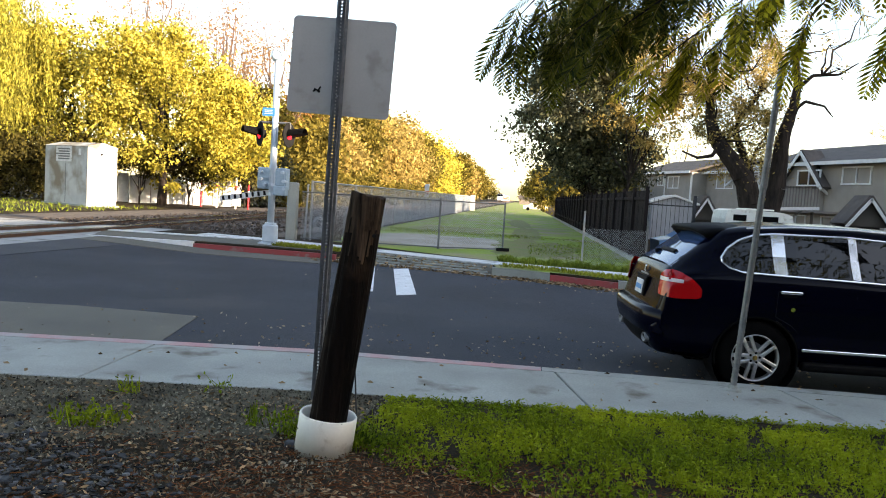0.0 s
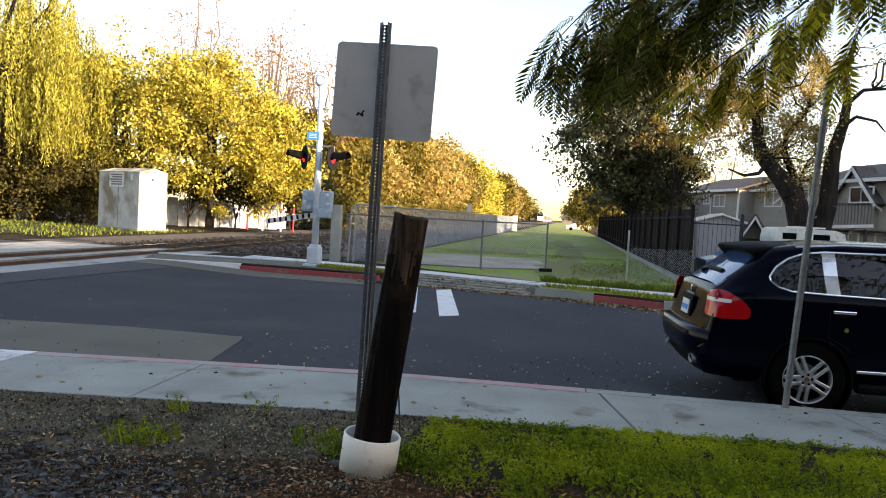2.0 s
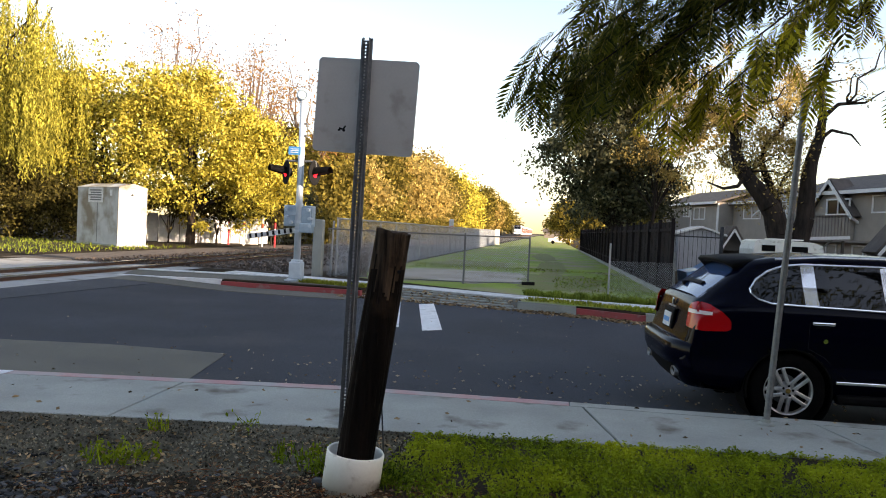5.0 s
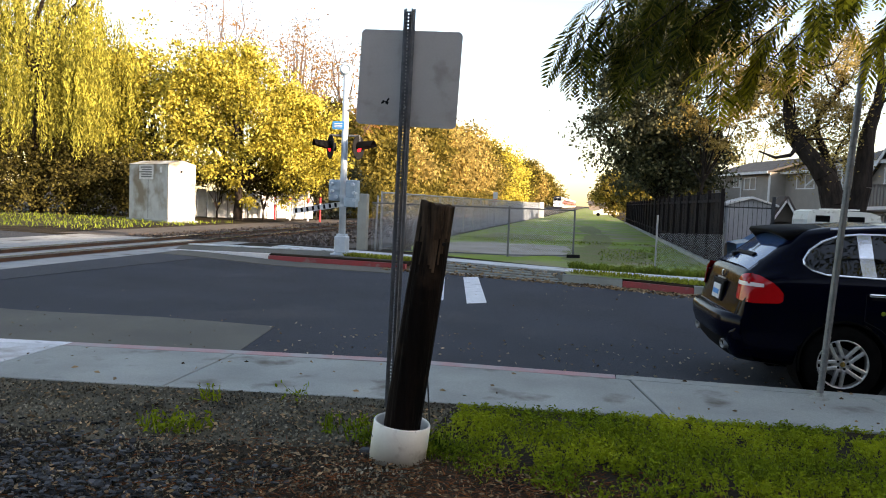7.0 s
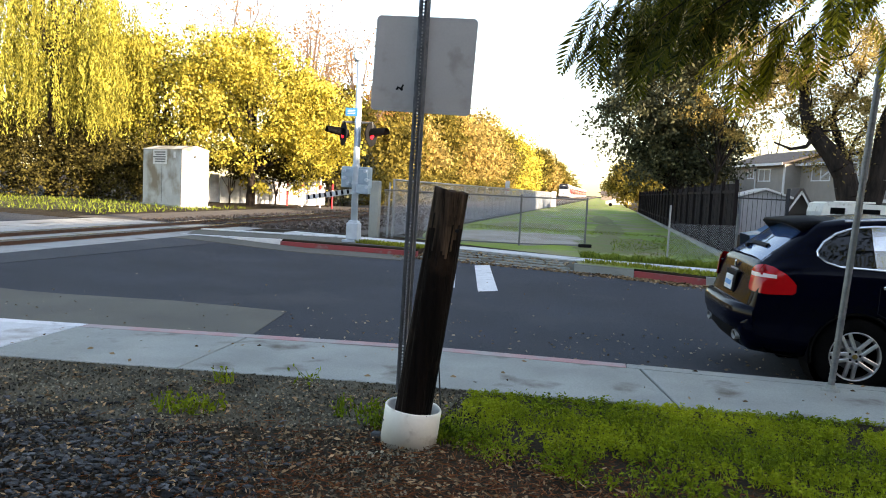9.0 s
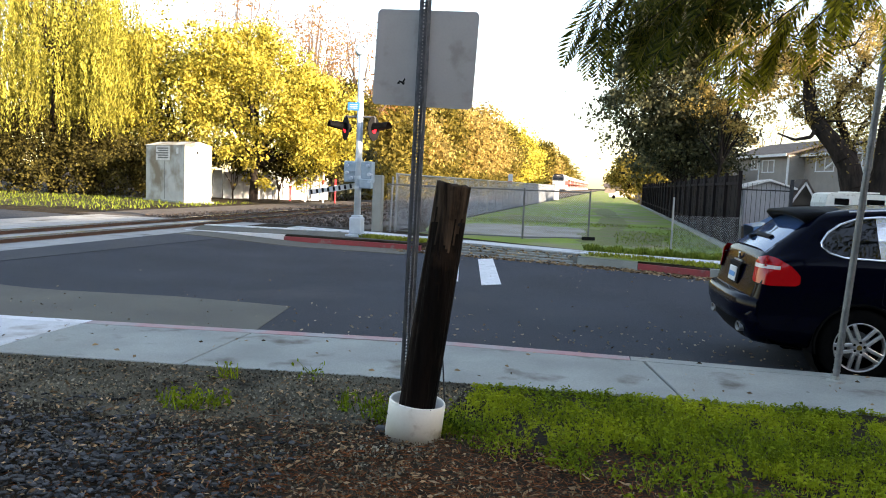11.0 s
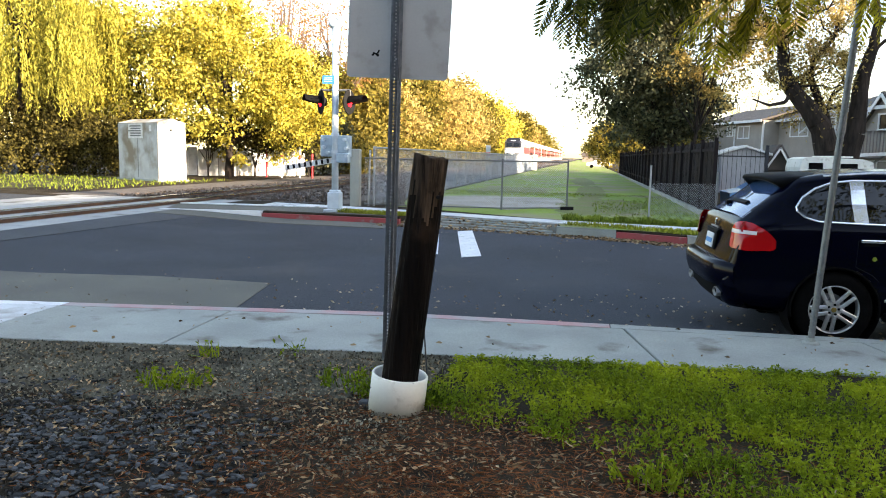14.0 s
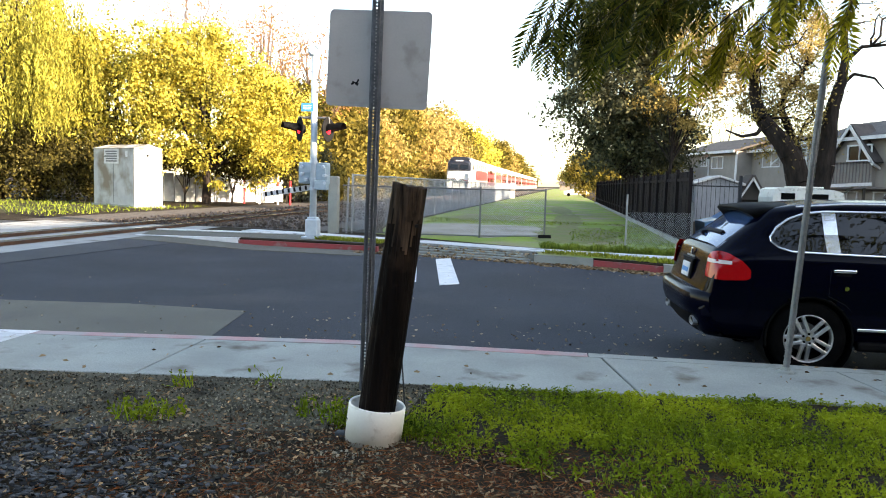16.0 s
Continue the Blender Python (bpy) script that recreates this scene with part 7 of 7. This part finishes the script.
def feather_tree():
    t = tagged(empty("feathery_tree"), "near tree with drooping feathery green leaves", "tree")
    paths = [
        [(6.6, 5.0, 3.6), (4.4, 5.4, 4.7), (2.4, 5.7, 4.3), (1.2, 5.7, 3.75), (0.4, 5.6, 3.2), (0.05, 5.5, 2.95), (-0.12, 5.45, 2.75)],
        [(4.4, 5.4, 4.7), (2.6, 5.3, 4.0), (1.9, 5.2, 3.5), (1.4, 5.15, 3.05), (1.0, 5.1, 2.72), (0.75, 5.1, 2.5)],
        [(4.4, 5.4, 4.7), (2.9, 5.5, 3.9), (2.2, 5.5, 3.4), (1.9, 5.5, 3.0), (1.8, 5.5, 2.7)],
        [(4.4, 5.4, 4.7), (2.2, 6.1, 4.2), (1.1, 6.3, 3.75), (0.5, 6.2, 3.3), (0.3, 6.1, 3.05)],
        [(4.4, 5.4, 4.7), (3.0, 5.0, 3.9), (2.5, 4.9, 3.45), (2.25, 4.9, 3.0), (2.15, 4.9, 2.62)],
        [(4.4, 5.4, 4.7), (3.5, 5.6, 4.0), (3.0, 5.7, 3.6), (2.75, 5.7, 3.2), (2.65, 5.7, 2.95)],
        [(2.4, 5.7, 4.3), (1.5, 5.9, 3.7), (1.0, 5.9, 3.3), (0.75, 5.9, 3.0)],
        [(2.6, 5.3, 4.0), (1.8, 5.4, 3.7), (1.2, 5.4, 3.45), (0.7, 5.4, 3.2)],
    ]
    paths += [
        [(2.4, 5.7, 4.3), (1.1, 5.7, 3.45), (0.6, 5.6, 3.1), (0.3, 5.5, 2.85), (0.12, 5.45, 2.72)],
        [(2.4, 5.7, 4.3), (1.3, 5.5, 3.4), (0.85, 5.45, 3.05), (0.6, 5.4, 2.85), (0.45, 5.35, 2.72)],
        [(2.6, 5.3, 4.0), (1.9, 5.6, 3.4), (1.5, 5.6, 3.0), (1.2, 5.5, 2.7), (1.0, 5.4, 2.5)],
        [(2.4, 5.7, 4.3), (1.2, 5.6, 4.0), (0.65, 5.5, 3.65), (0.25, 5.45, 3.3), (-0.03, 5.4, 3.0), (-0.2, 5.4, 2.8)],
    ]
    bm = bmesh.new()
    limb(bm, (6.9, 4.6, -0.1), (6.6, 5.0, 3.6), 0.2, 0.15, 0.04, 5, 10)
    for e in ((8.5, 4, 7), (6, 3, 7.5), (7, 6.5, 7.2), (4.5, 4.5, 6.8)):
        limb(bm, (6.6, 5.0, 3.6), e, 0.11, 0.03, 0.08, 5, 7)
    green, lit_fronds, stems = [], [], []
    for number, path in enumerate(paths):
        # branches toward the right take the bright leaves that imitate sun
        leaves = lit_fronds if number in (1, 2, 4, 5, 10) else green
        r = 0.026 if path[0][0] > 5 else 0.011
        for i, (a, b) in enumerate(zip(path, path[1:])):
            f = i / (len(path) - 1)
            rod(bm, a, b, r * (1 - 0.75 * f) , r * (1 - 0.75 * (i + 1) / (len(path) - 1)), 6, caps=False)
            a, b = np.array(a), np.array(b)
            if a[0] > 3.6:
                continue
            d = unit(b - a)
            thin_end = 0.35 if number in (0, 11) and i >= len(path) - 3 else 1.0
            count = int(thin_end * np.linalg.norm(b - a) * (14 if number in (2, 4, 5) else (15 if number in (3, 6, 7) else (26 if number in (1, 10) else 38)))) + 3
            for _ in range(count):
                p = a + (b - a) * rng.random() + rng.normal(0, 0.03, 3)
                way = d * rng.uniform(0.2, 1.0) + rng.normal(0, 0.5, 3) + np.array([0, 0, -0.4])
                frond(p, way, rng.uniform(0.26, 0.48), int(rng.integers(11, 16)), leaves, stems)
    tip = paths[0][-1]
    for k in range(5):
        frond(tip, (-0.6 + 0.2 * k, rng.normal(0, 0.3), -0.55 - 0.06 * k), 0.42, 14, green, stems)
    part("trunk", bm, M["bark"], t)
    quads("foliage", np.array(green), M["leaf_near"], t, "dark green feathery leaflets")
    quads("foliage", np.array(lit_fronds), M["leaf_near_lit"], t, "feathery leaflets in bright yellow-green that imitates sunlight")
    ob = quads("leaf_stalk", np.array(stems), M["leaf_olive"], t)
    ob["kind"] = "stuff"
    # upper crown, unseen above the view, thickened to shade the road and car
    c = np.array([6.2, 6.2, 7.5]) + unit(rng.normal(size=(330, 3))) * rng.uniform(0.3, 1, (330, 1)) * np.array([5.4, 3.6, 1.9])
    pos = np.repeat(c, 60, 0) + rng.normal(0, 0.4, (330 * 60, 3))
    quads("upper_crown", leaf_quads(pos, 0.16, droop=0.6, aspect=0.3), M["leaf_near"], t)


feather_tree()


# the train comes up the straight track at a steady pace
FRONT_AT_END, SPEED = 89.5, 20.5


def motions():
    for thing, behind in TRAIN:
        walk(thing, [(t, pose(TRACK_X, FRONT_AT_END + SPEED * (16.0 - t) + behind, 0.14)) for t in (0.0, 4.0, 8.0, 12.0, 16.0)])


motions()
